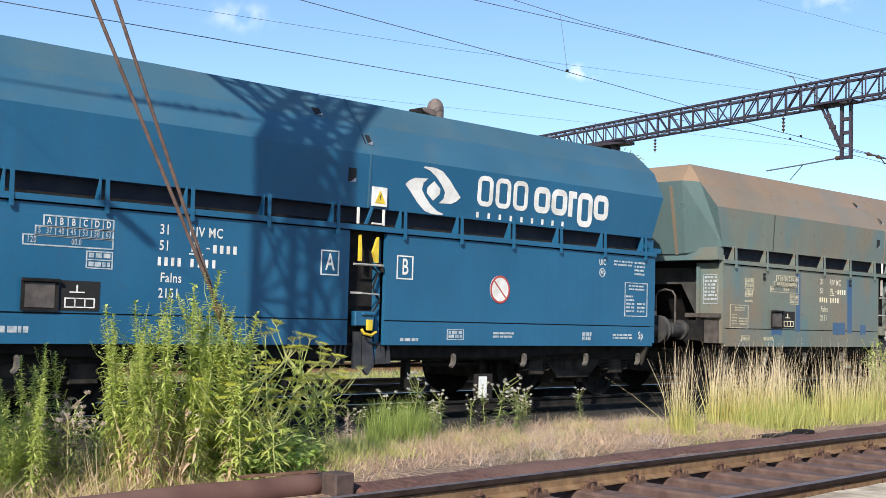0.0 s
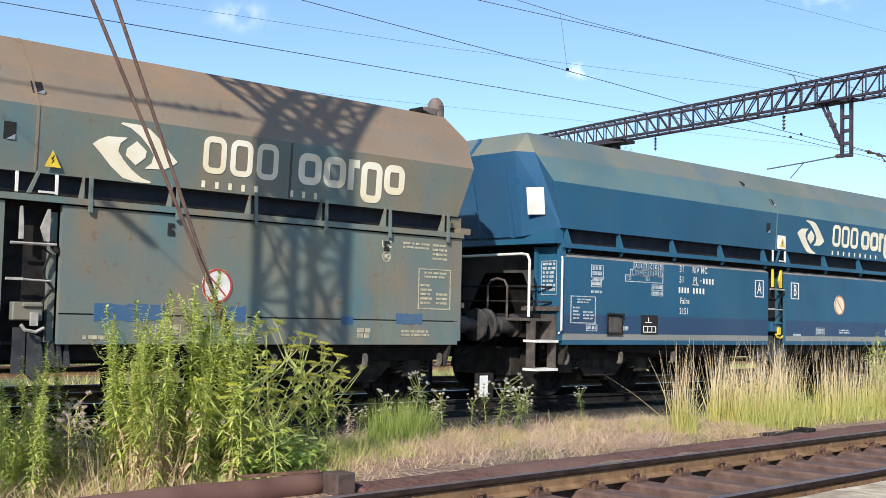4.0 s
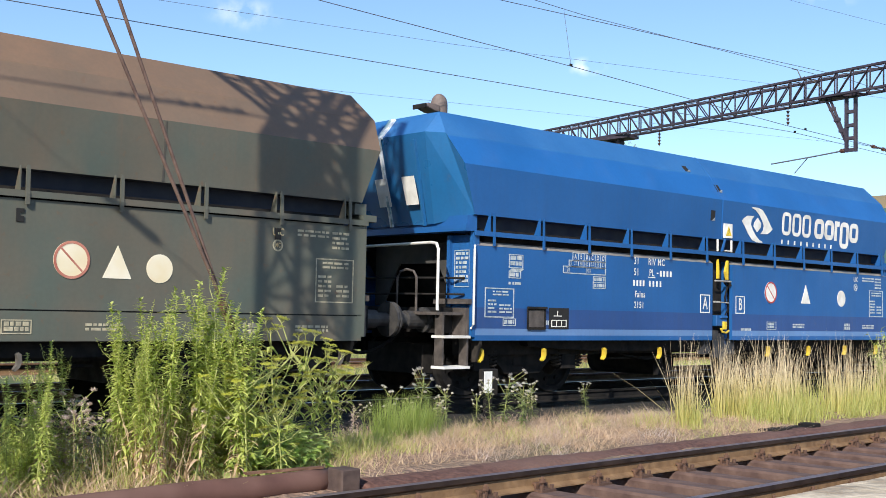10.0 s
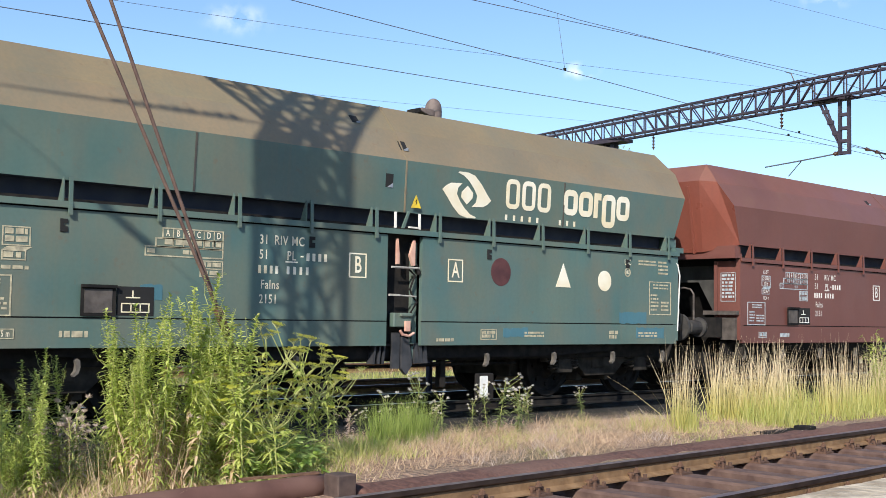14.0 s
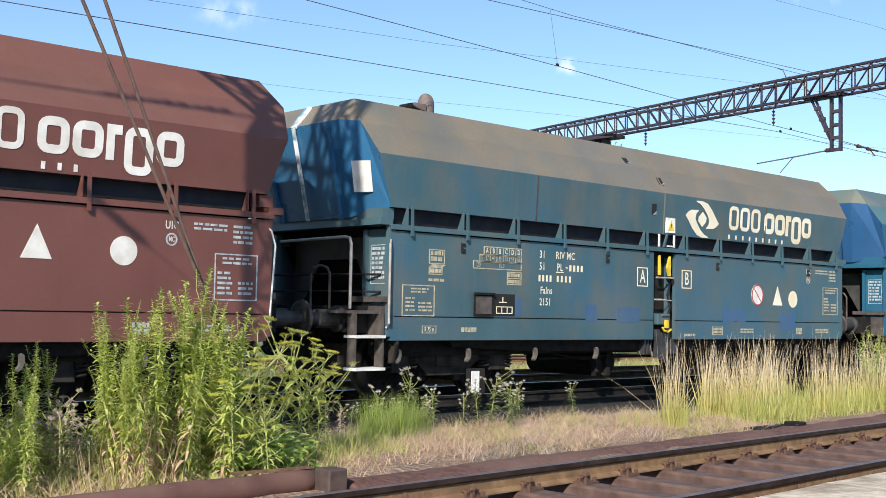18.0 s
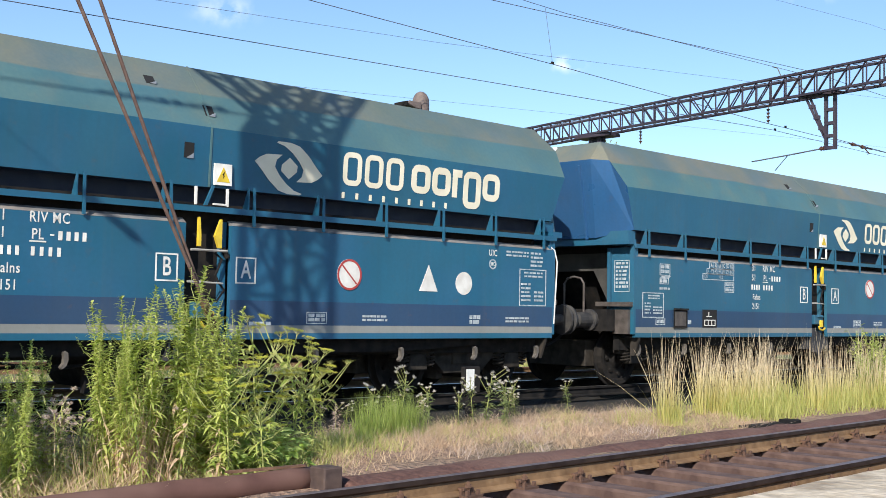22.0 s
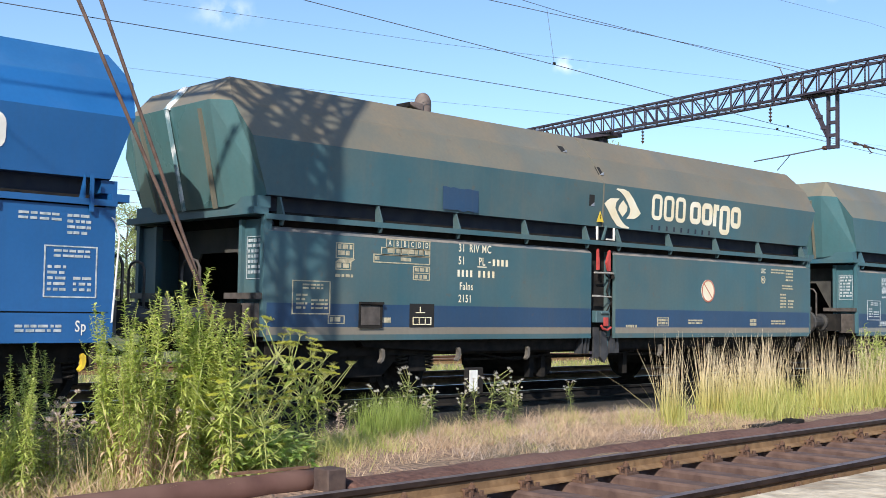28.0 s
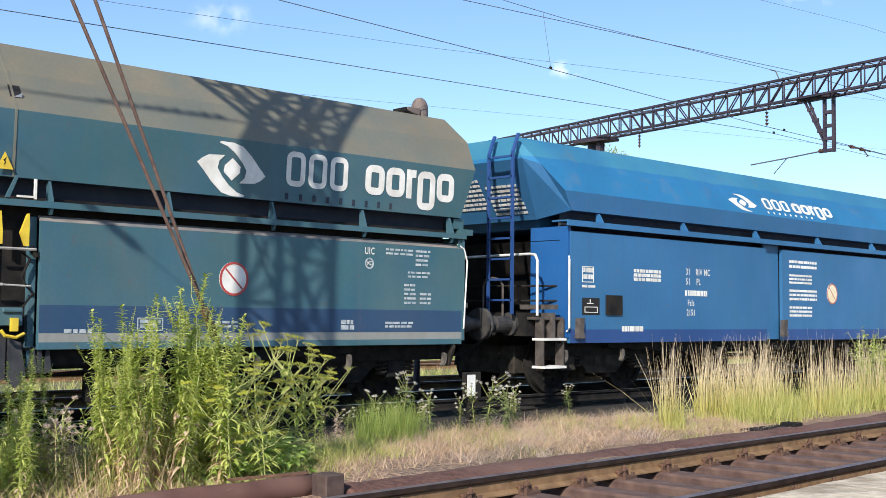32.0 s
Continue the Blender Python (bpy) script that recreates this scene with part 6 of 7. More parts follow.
# lamp of a signal behind the train
sig = thing("signal_lamp", "brown hooded signal lamp on a pole behind the train", "signal")
bm = bmesh.new()
tube(bm, [(13.52, 15.0, -0.3), (13.52, 15.0, 4.7)], 0.06, 10)
part("pole", bm, M_gantry, sig)
bm = bmesh.new()
n = 14
rows = []
for k in range(9):
    a = math.pi / 2 * (k - 2) / 6
    r, h = (0.155 * math.cos(a), 0.21 * math.sin(a)) if k > 1 else (0.155, -0.09 * (2 - k))
    rows.append([bm.verts.new((13.52 + r * math.cos(2 * math.pi * i / n), 15.0 + r * math.sin(2 * math.pi * i / n), 4.85 + h)) for i in range(n)])
for ra, rb in zip(rows[:-1], rows[1:]):
    for i in range(n):
        bm.faces.new((ra[i], ra[(i + 1) % n], rb[(i + 1) % n], rb[i]))
bmesh.ops.remove_doubles(bm, verts=bm.verts[:], dist=1e-5)
part("dome", bm, M_signal, sig, "rounded brown cover", smooth=True)
bm = bmesh.new()
prism(bm, [(13.06, 4.77), (13.12, 4.83), (13.4, 4.82), (13.4, 4.70), (13.3, 4.70)], "y", 14.84, 15.16)
part("hood", bm, M_signal, sig, "long flat hood", edge=0.012)
part("lens_rim", boxed(13.045, 13.07, 14.83, 15.17, 4.73, 4.81), M_black, sig)

# lantern box with a white pane beside the rail
lan = thing("marker_lantern", "low black lantern box with a white pane", "lantern")
part("box", boxed(9.82, 10.1, 10.0, 10.07, 0.14, 0.47), M_black, lan, edge=0.012)
part("pane", boxed(9.85, 9.98, 9.988, 10.0, 0.18, 0.44), M_enamel, lan, "plain white pane")
part("stand", boxed(9.9, 10.0, 10.01, 10.06, -0.3, 0.15), M_black, lan)

M_pipe = speckled("dusty_rusty_pipe", (0.085, 0.038, 0.030), (0.135, 0.066, 0.052), 3.0, 0.85, relief=0.06, c=(0.16, 0.09, 0.07), scale2=1.1)
M_dark_box = speckled("dark_rusty_box", (0.05, 0.032, 0.03), (0.09, 0.06, 0.05), 10.0, 0.85, relief=0.2)
# duct beside the near track
duct = thing("rusty_duct", "rusty brown pipe lying beside the weeds", "pipe")
bm = bmesh.new()
tube(bm, [near(-6 + 0.5 * i, 1.72 + 0.012 * math.sin(i), -0.095 + 0.006 * math.sin(2.3 * i)) for i in range(23)] + [near(5.16, 1.72, -0.095)], 0.088, 12)
part("pipe", bm, M_pipe, duct, smooth=True)
bm = bmesh.new()
a = near(5.17, 1.55, 0)
box(bm, a.x - 0.085, a.x + 0.085, a.y - 0.08, a.y + 0.1, -0.2, 0.01)
bm2 = bmesh.new()
bar(bm2, near(4.5, 1.84, -0.005), near(5.1, 1.72, 0.005), 0.05, 0.016)
tagged(part("slat", bm2, M_rust), "thin rusty steel slat lying on the pipe", "slat")
part("end_box", bm, M_dark_box, duct, "square rusty junction box", edge=0.01)
bm = bmesh.new()
grid = []
for k in range(120):
    x = 5.3 + 0.15 * k
    lump = 0.03 * noise.noise((x * 0.9, 0, 5)) + 0.018 * noise.noise((x * 3.1, 0, 9))
    line = []
    for j, (v, z) in enumerate(((1.36, -0.32), (1.42, -0.19), (1.52, -0.125), (1.64, -0.10), (1.74, -0.105), (1.84, -0.14), (1.92, -0.3))):
        line.append(bm.verts.new(near(x, v + 0.8 * lump + 0.02 * noise.noise((x * 2.3, j, 1)), z + (0.6 * lump + 0.016 * noise.noise((x * 4.0, j * 2.0, 2)) if 0 < j < 6 else 0))))
    grid.append(line)
for p, q in zip(grid, grid[1:]):
    for j in range(6):
        bm.faces.new((p[j], p[j + 1], q[j + 1], q[j]))
bm.faces.new(grid[0][::-1])
bm.faces.new(grid[-1])
tagged(part("dust_bank", bm, M_duct, smooth=True), "low bank of red-brown dust beside the rail", "bank", kind="structure")
bm = bmesh.new()
a = near(12.3, 1.74, 0)
box(bm, a.x - 0.75, a.x + 0.05, a.y - 0.02, a.y + 0.16, -0.13, -0.095)
box(bm, a.x + 0.02, a.x + 0.2, a.y - 0.1, a.y + 0.1, -0.25, -0.06)
tagged(part("steel_stub", bm, M_black, edge=0.01), "short black steel stub beside the rail", "fitting")

# tracks behind the train
for y, z in ((15.2, -0.02), (16.7, -0.02), (21.5, -0.05), (23.0, -0.05)):
    make_rail("rail", (-120, y, z), (200, y, z), [M_rail_top, M_rust, M_rail_side], "rusty running rail behind the train")


# ---- house and trees in the distance ----
def make_house():
    h = thing("house", "pale rendered house with a steep red tiled roof", "house")
    m = pose(31.0, 72.5, -0.3, 0, 0, -20) @ Matrix.Scale(0.64, 4)
    def put(name, bm, mat, label="", parent=None):
        o = part(name, bm, mat, parent or h, label)
        if not parent:
            o.matrix_basis = m
        return o
    put("wall", boxed(-7, 5, -4.5, 4.5, 0, 6.2), M_render)
    bm = bmesh.new()
    prism(bm, [(-5.1, 6.0), (5.1, 6.0), (4.9, 6.3), (0, 11.4), (-4.9, 6.3)], "x", -7.4, 5.4)
    put("roof", bm, M_tiles, "red tiled gable roof")
    put("dormer", made(prism, [(-2.6, 7.0), (0.2, 7.0), (0.2, 8.3), (-1.2, 9.6), (-2.6, 8.3)], "y", -4.3, 0), M_tiles)
    put("chimney", boxed(2.5, 3.2, -0.6, 0.2, 9.5, 12.2), M_tiles)
    for z in (1.4, 4.0):
        for x in (-5.6, -3.2, -0.8, 1.6, 3.8):
            w = put("window", boxed(x - 0.55, x + 0.55, -4.56, -4.5, z, z + 1.6), M_enamel, "white-framed window")
            for a in (-0.25, 0.25):
                for b in (0.4, 1.2):
                    put("pane", boxed(x + a - 0.2, x + a + 0.2, -4.575, -4.56, z + b - 0.33, z + b + 0.33), M_pane, "", w)


def leaf_cloud(rng, centres, radius, n, size):
    """Vertices and faces of many small leaves scattered round centres."""
    v, f = [], []
    for c in centres:
        for _ in range(n):
            d = Vector((rng.gauss(0, 1), rng.gauss(0, 1), rng.gauss(0, 0.8)))
            p = Vector(c) + d.normalized() * radius * rng.random() ** 0.5
            a = Vector((rng.gauss(0, 1), rng.gauss(0, 1), rng.gauss(0, 1))).normalized()
            b = a.cross(Vector((rng.gauss(0, 1), rng.gauss(0, 1), rng.gauss(0, 1)))).normalized()
            s = size * rng.uniform(0.6, 1.3)
            k = len(v)
            v += [p - a * s, p + b * s * 0.5, p + a * s, p - b * s * 0.5]
            f.append((k, k + 1, k + 2, k + 3))
    return v, f


def make_tree(x, y, height, seed, slim=0.5, size=0.13, n=70):
    rng = random.Random(seed)
    t = thing("tree", "leafy green tree with an uneven crown", "tree", "trees in the distance")
    bm = bmesh.new()
    tube(bm, [(0, 0, -0.3), (0.1, 0, height * 0.3), (0.0, 0.1, height * 0.65), (0.1, 0, height * 0.93)], 0.02 * height, 8, 0.02)
    centres = []
    for i in range(34):
        z = height * rng.uniform(0.2, 0.97)
        k = (1 - (z / height - 0.45) ** 2 * 2.2) * height * slim * 0.5
        a = rng.uniform(0, 6.283)
        r = max(0.2, k * rng.uniform(0.35, 1.1))
        c = Vector((r * math.cos(a), r * math.sin(a), z))
        centres.append(c)
        tube(bm, [(0, 0, z - r * 0.5), c * 0.6 + Vector((0, 0, 0.4 * (z - r * 0.3))), c], 0.05, 5, 0.012)
    part("trunk", bm, M_bark, t).location = (x, y, 0)
    v, f = leaf_cloud(rng, centres, height * 0.085, n, size * height / 9)
    me = bpy.data.meshes.new("crown")
    me.from_pydata(v, [], f)
    me.materials.append(M_tree_leaf)
    o = part("crown", me, None, t)
    o.location = (x, y, 0)


make_house()
for k in range(7):
    z = 3.3 + 0.47 * k
    w = wire("line_wire", [(-40, 40.0, z + 0.3), (20, 40.0, z), (80, 40.0, z + 0.2)], 0.011, "pale telegraph wire beyond the far tracks")
    w.data.materials[0] = M_tread
for k, (x, y, h, sl) in enumerate(((26.75, 64, 10.0, 0.2), (28.8, 64, 9.4, 0.2), (23.4, 60, 9.0, 0.5), (29.9, 62, 8.0, 0.35), (21.0, 66, 11.0, 0.55), (29.2, 55, 5.0, 0.7), (26.2, 52, 4.2, 0.8), (33.5, 64, 7.5, 0.6), (47.1, 37.9, 9.9, 0.32), (36.8, 62, 6.5, 0.7), (18.0, 58, 8.5, 0.6), (20.6, 50, 9.4, 0.3), (19.7, 50.5, 9.0, 0.3), (21.4, 49, 8.4, 0.35))):
    make_tree(x, y, h, 300 + k, sl, *((0.07, 420) if x > 45 else (0.09, 200)))


# ---- plants beside the track ----
def ground_z(x, y):
    a = radians(NEAR)
    v = -(x - 9) * math.sin(a) + (y - 5.2) * math.cos(a)
    return profile(v)[0]


def strip(v, f, root, tip, side, width, bend, seg=3):
    """A narrow curved blade from root to tip, bending by a vector on the way."""
    k = len(v)
    for i in range(seg + 1):
        u = i / seg
        p = root.lerp(tip, u) + bend * (u * u)
        w = width * (1 - u * 0.9) if seg > 2 else width * math.sin(math.pi * min(0.98, max(0.12, u)))
        v += [p - side * w, p + side * w]
    for i in range(seg):
        a = k + 2 * i
        f.append((a, a + 1, a + 3, a + 2))


def leaf(v, f, root, out, length, width, droop, rng):
    """A pointed leaf folded a little along its middle: three pairs and a tip."""
    side = out.cross(Vector((0, 0, 1)))
    side = side.normalized() if side.length > 1e-3 else Vector((1, 0, 0))
    k = len(v)
    for u, w in ((0.0, 0.25), (0.35, 1.0), (0.7, 0.75), (1.0, 0.0)):
        p = root + out * length * u + Vector((0, 0, -droop * length * u * u))
        lift = Vector((0, 0, 0.25 * width * w))
        v += [p - side * width * w + lift, p, p + side * width * w + lift]
    for i in range(3):
        a = k + 3 * i
        f += [(a, a + 1, a + 4, a + 3), (a + 1, a + 2, a + 5, a + 4)]


def mesh_of(name, v, f, mat):
    me = bpy.data.meshes.new(name)
    me.from_pydata(v, [], f)
    me.materials.append(mat)
    return me


def tall_weed(seed, height, leaves=215):
    """A stalk with many narrow drooping leaves, side shoots and a tapering plume."""
    rng = random.Random(seed)
    t = thing("tall_weed", "tall green weed with narrow leaves up its stalk", "weed", "tall weeds")
    lean = Vector((rng.uniform(-0.10, 0.10), rng.uniform(-0.10, 0.10), 0))
    def at(u):
        return Vector((lean.x * u * u, lean.y * u * u, height * u))
    bm = bmesh.new()
    tube(bm, [at(k / 6) for k in range(7)], 0.008, 6, 0.002)
    v, f = [], []
    dry_v, dry_f = [], []
    for i in range(leaves):
        u = 0.06 + 0.94 * (i / leaves)
        if rng.random() > 0.35 + 1.6 * u:
            continue
        a = i * 2.4 + rng.uniform(-0.9, 0.9)
        up = 0.25 + 0.5 * u + rng.uniform(-0.45, 0.45)
        out = Vector((math.cos(a), math.sin(a), up)).normalized()
        L = 0.15 * min(1.0, 1.15 * (1.12 - u) ** 0.8 + 0.12) * rng.uniform(0.5, 1.25)
        dry = rng.random() < 0.55 - 1.3 * u
        leaf(dry_v if dry else v, dry_f if dry else f, at(u), out, L, 0.0105 * rng.uniform(0.7, 1.4), (0.9 if dry else 0.75) * (1 - 0.5 * u) * rng.uniform(0.5, 1.3), rng)
    part("dry_leaves", mesh_of("dry_leaves", dry_v, dry_f, M_straw), None, t, "withered straw-coloured lower leaves")
    for i in range(7):
        u0 = rng.uniform(0.35, 0.82)
        a = rng.uniform(0, 6.283)
        r = rng.uniform(0.07, 0.16)
        tip = at(u0) + Vector((r * math.cos(a), r * math.sin(a), rng.uniform(0.10, 0.2) * height))
        tube(bm, [at(u0), at(u0).lerp(tip, 0.5) + Vector((0.02 * math.cos(a), 0.02 * math.sin(a), -0.01)), tip], 0.003, 4, 0.0015)
        for k in range(18):
            b = rng.uniform(0, 6.283)
            leaf(v, f, at(u0).lerp(tip, k / 18), Vector((math.cos(b), math.sin(b), 0.6)).normalized(), 0.075 * rng.uniform(0.6, 1.2) * (1.2 - k / 18), 0.010, 0.4, rng)
    part("stalk", bm, M_stem, t)
    part("leaves", mesh_of("leaves", v, f, M_leaf), None, t)
    return t


def weed_bush(seed, height=0.8, spread=0.28, n=420):
    """A tangle of leaning shoots with narrow leaves in all directions."""
    rng = random.Random(seed)
    t = thing("weed_bush", "bushy tangle of light green leafy weeds", "weed", "weed bushes")
    bm = bmesh.new()
    v, f = [], []
    shoots = []
    for i in range(16):
        a, r = rng.uniform(0, 6.283), spread * rng.random() ** 0.5
        root = Vector((0.4 * r * math.cos(a), 0.4 * r * math.sin(a), 0))
        tip = Vector((r * math.cos(a) * 1.2, r * math.sin(a) * 1.2, height * rng.uniform(0.5, 1.0)))
        mid = root.lerp(tip, 0.5) + Vector((rng.uniform(-0.04, 0.04), rng.uniform(-0.04, 0.04), 0.05))
        tube(bm, [root, mid, tip], 0.0045, 4, 0.0015)
        shoots.append((root, mid, tip))
    for i in range(n):
        root, mid, tip = rng.choice(shoots)
        u = rng.uniform(0.08, 1.0)
        p = root.lerp(mid, 2 * u) if u < 0.5 else mid.lerp(tip, 2 * u - 1)
        a = rng.uniform(0, 6.283)
        out = Vector((math.cos(a), math.sin(a), rng.uniform(-0.2, 0.9))).normalized()
        L = rng.uniform(0.06, 0.14) * (1.15 - 0.6 * u)
        leaf(v, f, p, out, L, L * rng.uniform(0.09, 0.17), rng.uniform(0.1, 0.8), rng)
    tagged(part("shoot", bm, M_stem, t), kind="stuff")
    part("leaves", mesh_of("leaves", v, f, M_leaf), None, t)
    return t


def umbel_plant(seed, height):
    """A branching stalk with flat yellow-green flower heads."""
    rng = random.Random(seed)
    t = thing("umbel_plant", "branching weed with flat yellow-green flower heads", "weed", "flowering weeds")
    bm = bmesh.new()
    tube(bm, [(0, 0, 0), (0.02, 0.01, height * 0.5), (0.03, 0, height * 0.95)], 0.010, 6, 0.004)
    v, f, lv, lf = [], [], [], []
    heads = [Vector((0.03, 0, height * 0.95))]
    for i in range(13):
        z = height * rng.uniform(0.3, 0.88)
        a = i * 2.4 + rng.uniform(-0.5, 0.5)
        r = rng.uniform(0.14, 0.40)
        tip = Vector((r * math.cos(a), r * math.sin(a), min(height, z + r * rng.uniform(0.5, 1.2))))
        tube(bm, [(0.01, 0, z), (tip.x * 0.5, tip.y * 0.5, z + (tip.z - z) * 0.35), tip], 0.0065, 5, 0.003)
        heads.append(tip)
        for _ in range(5):
            b = a + rng.uniform(-1, 1)
            leaf(lv, lf, Vector((tip.x * 0.4, tip.y * 0.4, z)), Vector((math.cos(b), math.sin(b), rng.uniform(-0.2, 0.5))).normalized(), rng.uniform(0.07, 0.15), 0.010, 0.5, rng)
    part("stalk", bm, M_stem, t)
    for h in heads:
        bm = bmesh.new()
        v, f = [], []
        for k in range(9):
            a = k * 2.4
            r = 0.055 * (k / 9) ** 0.5
            p = h + Vector((r * math.cos(a), r * math.sin(a), 0.035))
            tube(bm, [h, p], 0.0016, 3)
            for _ in range(6):
                q = p + Vector((rng.uniform(-0.016, 0.016), rng.uniform(-0.016, 0.016), rng.uniform(-0.004, 0.012)))
                k0 = len(v)
                tilt = Vector((rng.uniform(-0.004, 0.004), 0, 0.005))
                v += [q + Vector((-0.008, 0, 0)), q + Vector((0, -0.008, 0)) - tilt, q + Vector((0.008, 0, 0)), q + Vector((0, 0.008, 0)) + tilt]
                f.append((k0, k0 + 1, k0 + 2, k0 + 3))
        vs = [bm.verts.new(p) for p in v]
        for q in f:
            bm.faces.new([vs[j] for j in q]).material_index = 1
        part("flower_head", bm, [M_stem, M_flower], t, "flat yellow-green flower head")
    for i in range(34):
        z = height * rng.uniform(0.02, 0.7)
        b = rng.uniform(0, 6.283)
        leaf(lv, lf, Vector((0, 0, z)), Vector((math.cos(b), math.sin(b), 0.4)).normalized(), rng.uniform(0.1, 0.2), 0.014, 0.6, rng)
    part("leaves", mesh_of("leaves", lv, lf, M_leaf), None, t)
    return t


def low_herb(seed, spread=0.3, height=0.35, size=0.08, n=90, mat=None):
    """A low cushion of broad leaves."""
    rng = random.Random(seed)
    t = thing("low_herb", "low leafy herb at the edge of the track", "weed", "low herbs")
    v, f = [], []
    bm = bmesh.new()
    for i in range(n):
        a, r = rng.uniform(0, 6.283), spread * rng.random() ** 0.6
        p = Vector((r * math.cos(a), r * math.sin(a), height * rng.random() * (1.1 - r / spread * 0.6)))
        out = Vector((math.cos(a + rng.uniform(-1, 1)), math.sin(a + rng.uniform(-1, 1)), rng.uniform(0.0, 0.8))).normalized()
        leaf(v, f, p, out, size * rng.uniform(0.6, 1.3), size * 0.27, 0.4, rng)
        if i % 4 == 0:
            tube(bm, [(p.x * 0.5, p.y * 0.5, 0), p], 0.003, 4)
    tagged(part("stem", bm, M_stem, t), kind="stuff")
    part("leaves", mesh_of("leaves", v, f, mat or M_herb), None, t)
    return t


def thistle(seed, height, fluff=None, green=None):
    """A thin branched stalk with pale fluffy seed heads and spiny leaves."""
    rng = random.Random(seed)
    t = thing("thistle", "thin thistle with pale fluffy seed heads", "weed", "thistles")
    bm = bmesh.new()
    tube(bm, [(0, 0, 0), (0.01, 0, height * 0.6), (0.02, 0.01, height * 0.92)], 0.006, 5, 0.003)
    heads = [Vector((0.02, 0.01, height * 0.92))]
    for i in range(7):
        z, a, r = height * rng.uniform(0.5, 0.85), rng.uniform(0, 6.283), rng.uniform(0.05, 0.15)
        tip = Vector((r * math.cos(a), r * math.sin(a), z + r * 1.1))
        tube(bm, [(0.01, 0, z), tip], 0.003, 4, 0.002)
        heads.append(tip)
    tagged(part("stalk", bm, M_stem, t), kind="stuff")
    for h in heads:
        v, f = [], []
        for k in range(26):
            d = Vector((rng.gauss(0, 1), rng.gauss(0, 1), abs(rng.gauss(0, 1)) + 0.3)).normalized()
            s = d.orthogonal().normalized()
            strip(v, f, h, h + d * rng.uniform(0.022, 0.036), s, 0.0035, Vector((0, 0, 0)), 2)
        tagged(part("seed_head", mesh_of("seed_head", v, f, fluff or M_fluff), None, t, "pale fluffy seed head"), kind="stuff")
    v, f = [], []
    for i in range(95):
        z, b = height * rng.uniform(0.0, 0.8), rng.uniform(0, 6.283)
        leaf(v, f, Vector((0, 0, z)), Vector((math.cos(b), math.sin(b), rng.uniform(0.2, 0.9))).normalized(), rng.uniform(0.05, 0.13), 0.012, 0.5, rng)
    part("leaves", mesh_of("leaves", v, f, green or M_dull_leaf), None, t)
    return t


def grass(name, label, mats, patches, seed):
    """Many single blades in one mesh. patches: x, y, spread x, spread y, blades, height, width, lean, material."""
    rng = random.Random(seed)
    v, f, mi = [], [], []
    for (x, y, sx, sy, n, h, w, lean, m) in patches:
        for _ in range(n):
            px, py = x + rng.uniform(-sx, sx), y + rng.uniform(-sy, sy)
            z = ground_z(px, py) - 0.02
            hh = h * rng.uniform(0.5, 1.15)
            root = Vector((px, py, z))
            tip = root + Vector((rng.gauss(0, lean) * hh, rng.gauss(0, lean) * hh, hh))
            a = rng.uniform(0, 6.283)
            k = len(f)
            strip(v, f, root, tip, Vector((math.cos(a), math.sin(a), 0)), w * rng.uniform(0.6, 1.3), Vector((rng.gauss(0, lean), rng.gauss(0, lean), -0.12 * abs(rng.gauss(0, 1)))) * hh * 0.5)
            mi += [m] * (len(f) - k)
    me = bpy.data.meshes.new(name)
    me.from_pydata(v, [], f)
    for m in mats:
        me.materials.append(m)
    me.polygons.foreach_set("material_index", mi)
    return tagged(part(name, me, None), label, "grass", kind="stuff")


def spread_plants(proto, spots, seed, draw=1.0):
    """Copies of grown plants at x, y and size."""
    rng = random.Random(seed)
    for k, (x, y, s) in enumerate(spots):
        x, y, s = draw * x, draw * y, draw * s
        src = proto[k % len(proto)]
        m = Matrix.Translation((x, y, ground_z(x, y) - 0.02)) @ pose(0, 0, 0, rng.uniform(-10, 10), rng.uniform(-10, 10), rng.uniform(0, 360))
        if k < len(proto):
            o = src
            o.matrix_basis = m @ Matrix.Scale(s, 4)
        else:
            o = copy_thing(src, m)
            o.scale = (s, s, s)


rng = random.Random(5)
protos = [tall_weed(40 + k, 1.42) for k in range(7)]
spots = [(4.1, 8.0, 1.08), (4.33, 7.8, 1.02), (4.6, 8.0, 1.2), (4.74, 8.0, 1.12), (4.45, 7.6, 1.04), (5.1, 8.0, 0.93), (4.9, 7.7, 0.9), (4.2, 7.6, 0.8), (4.4, 8.2, 1.0), (4.85, 8.3, 1.0)]
spots += [(rng.uniform(4.1, 5.05), rng.uniform(7.7, 8.4), rng.uniform(0.62, 1.0)) for _ in range(30)]
spots += [(3.3, 7.75, 0.62), (3.5, 7.85, 0.56), (3.15, 7.9, 0.5), (3.42, 8.05, 0.66), (3.72, 8.4, 0.76), (3.62, 8.3, 0.68), (3.85, 8.5, 0.72), (3.5, 8.35, 0.7), (3.36, 8.2, 0.6)]
spread_plants(protos, [(0.935 * x, 0.935 * y, 0.94 * q) for x, y, q in spots], 1)
protos = [weed_bush(140 + k) for k in range(5)]
spots = [(rng.uniform(4.0, 4.9), rng.uniform(7.45, 7.9), rng.uniform(0.6, 1.15)) for _ in range(15)]
spots += [(rng.uniform(2.95, 3.35), rng.uniform(7.3, 7.7), rng.uniform(0.45, 0.7)) for _ in range(5)]
spots += [(rng.uniform(4.7, 5.4), rng.uniform(7.4, 7.9), rng.uniform(0.45, 0.7)) for _ in range(4)]
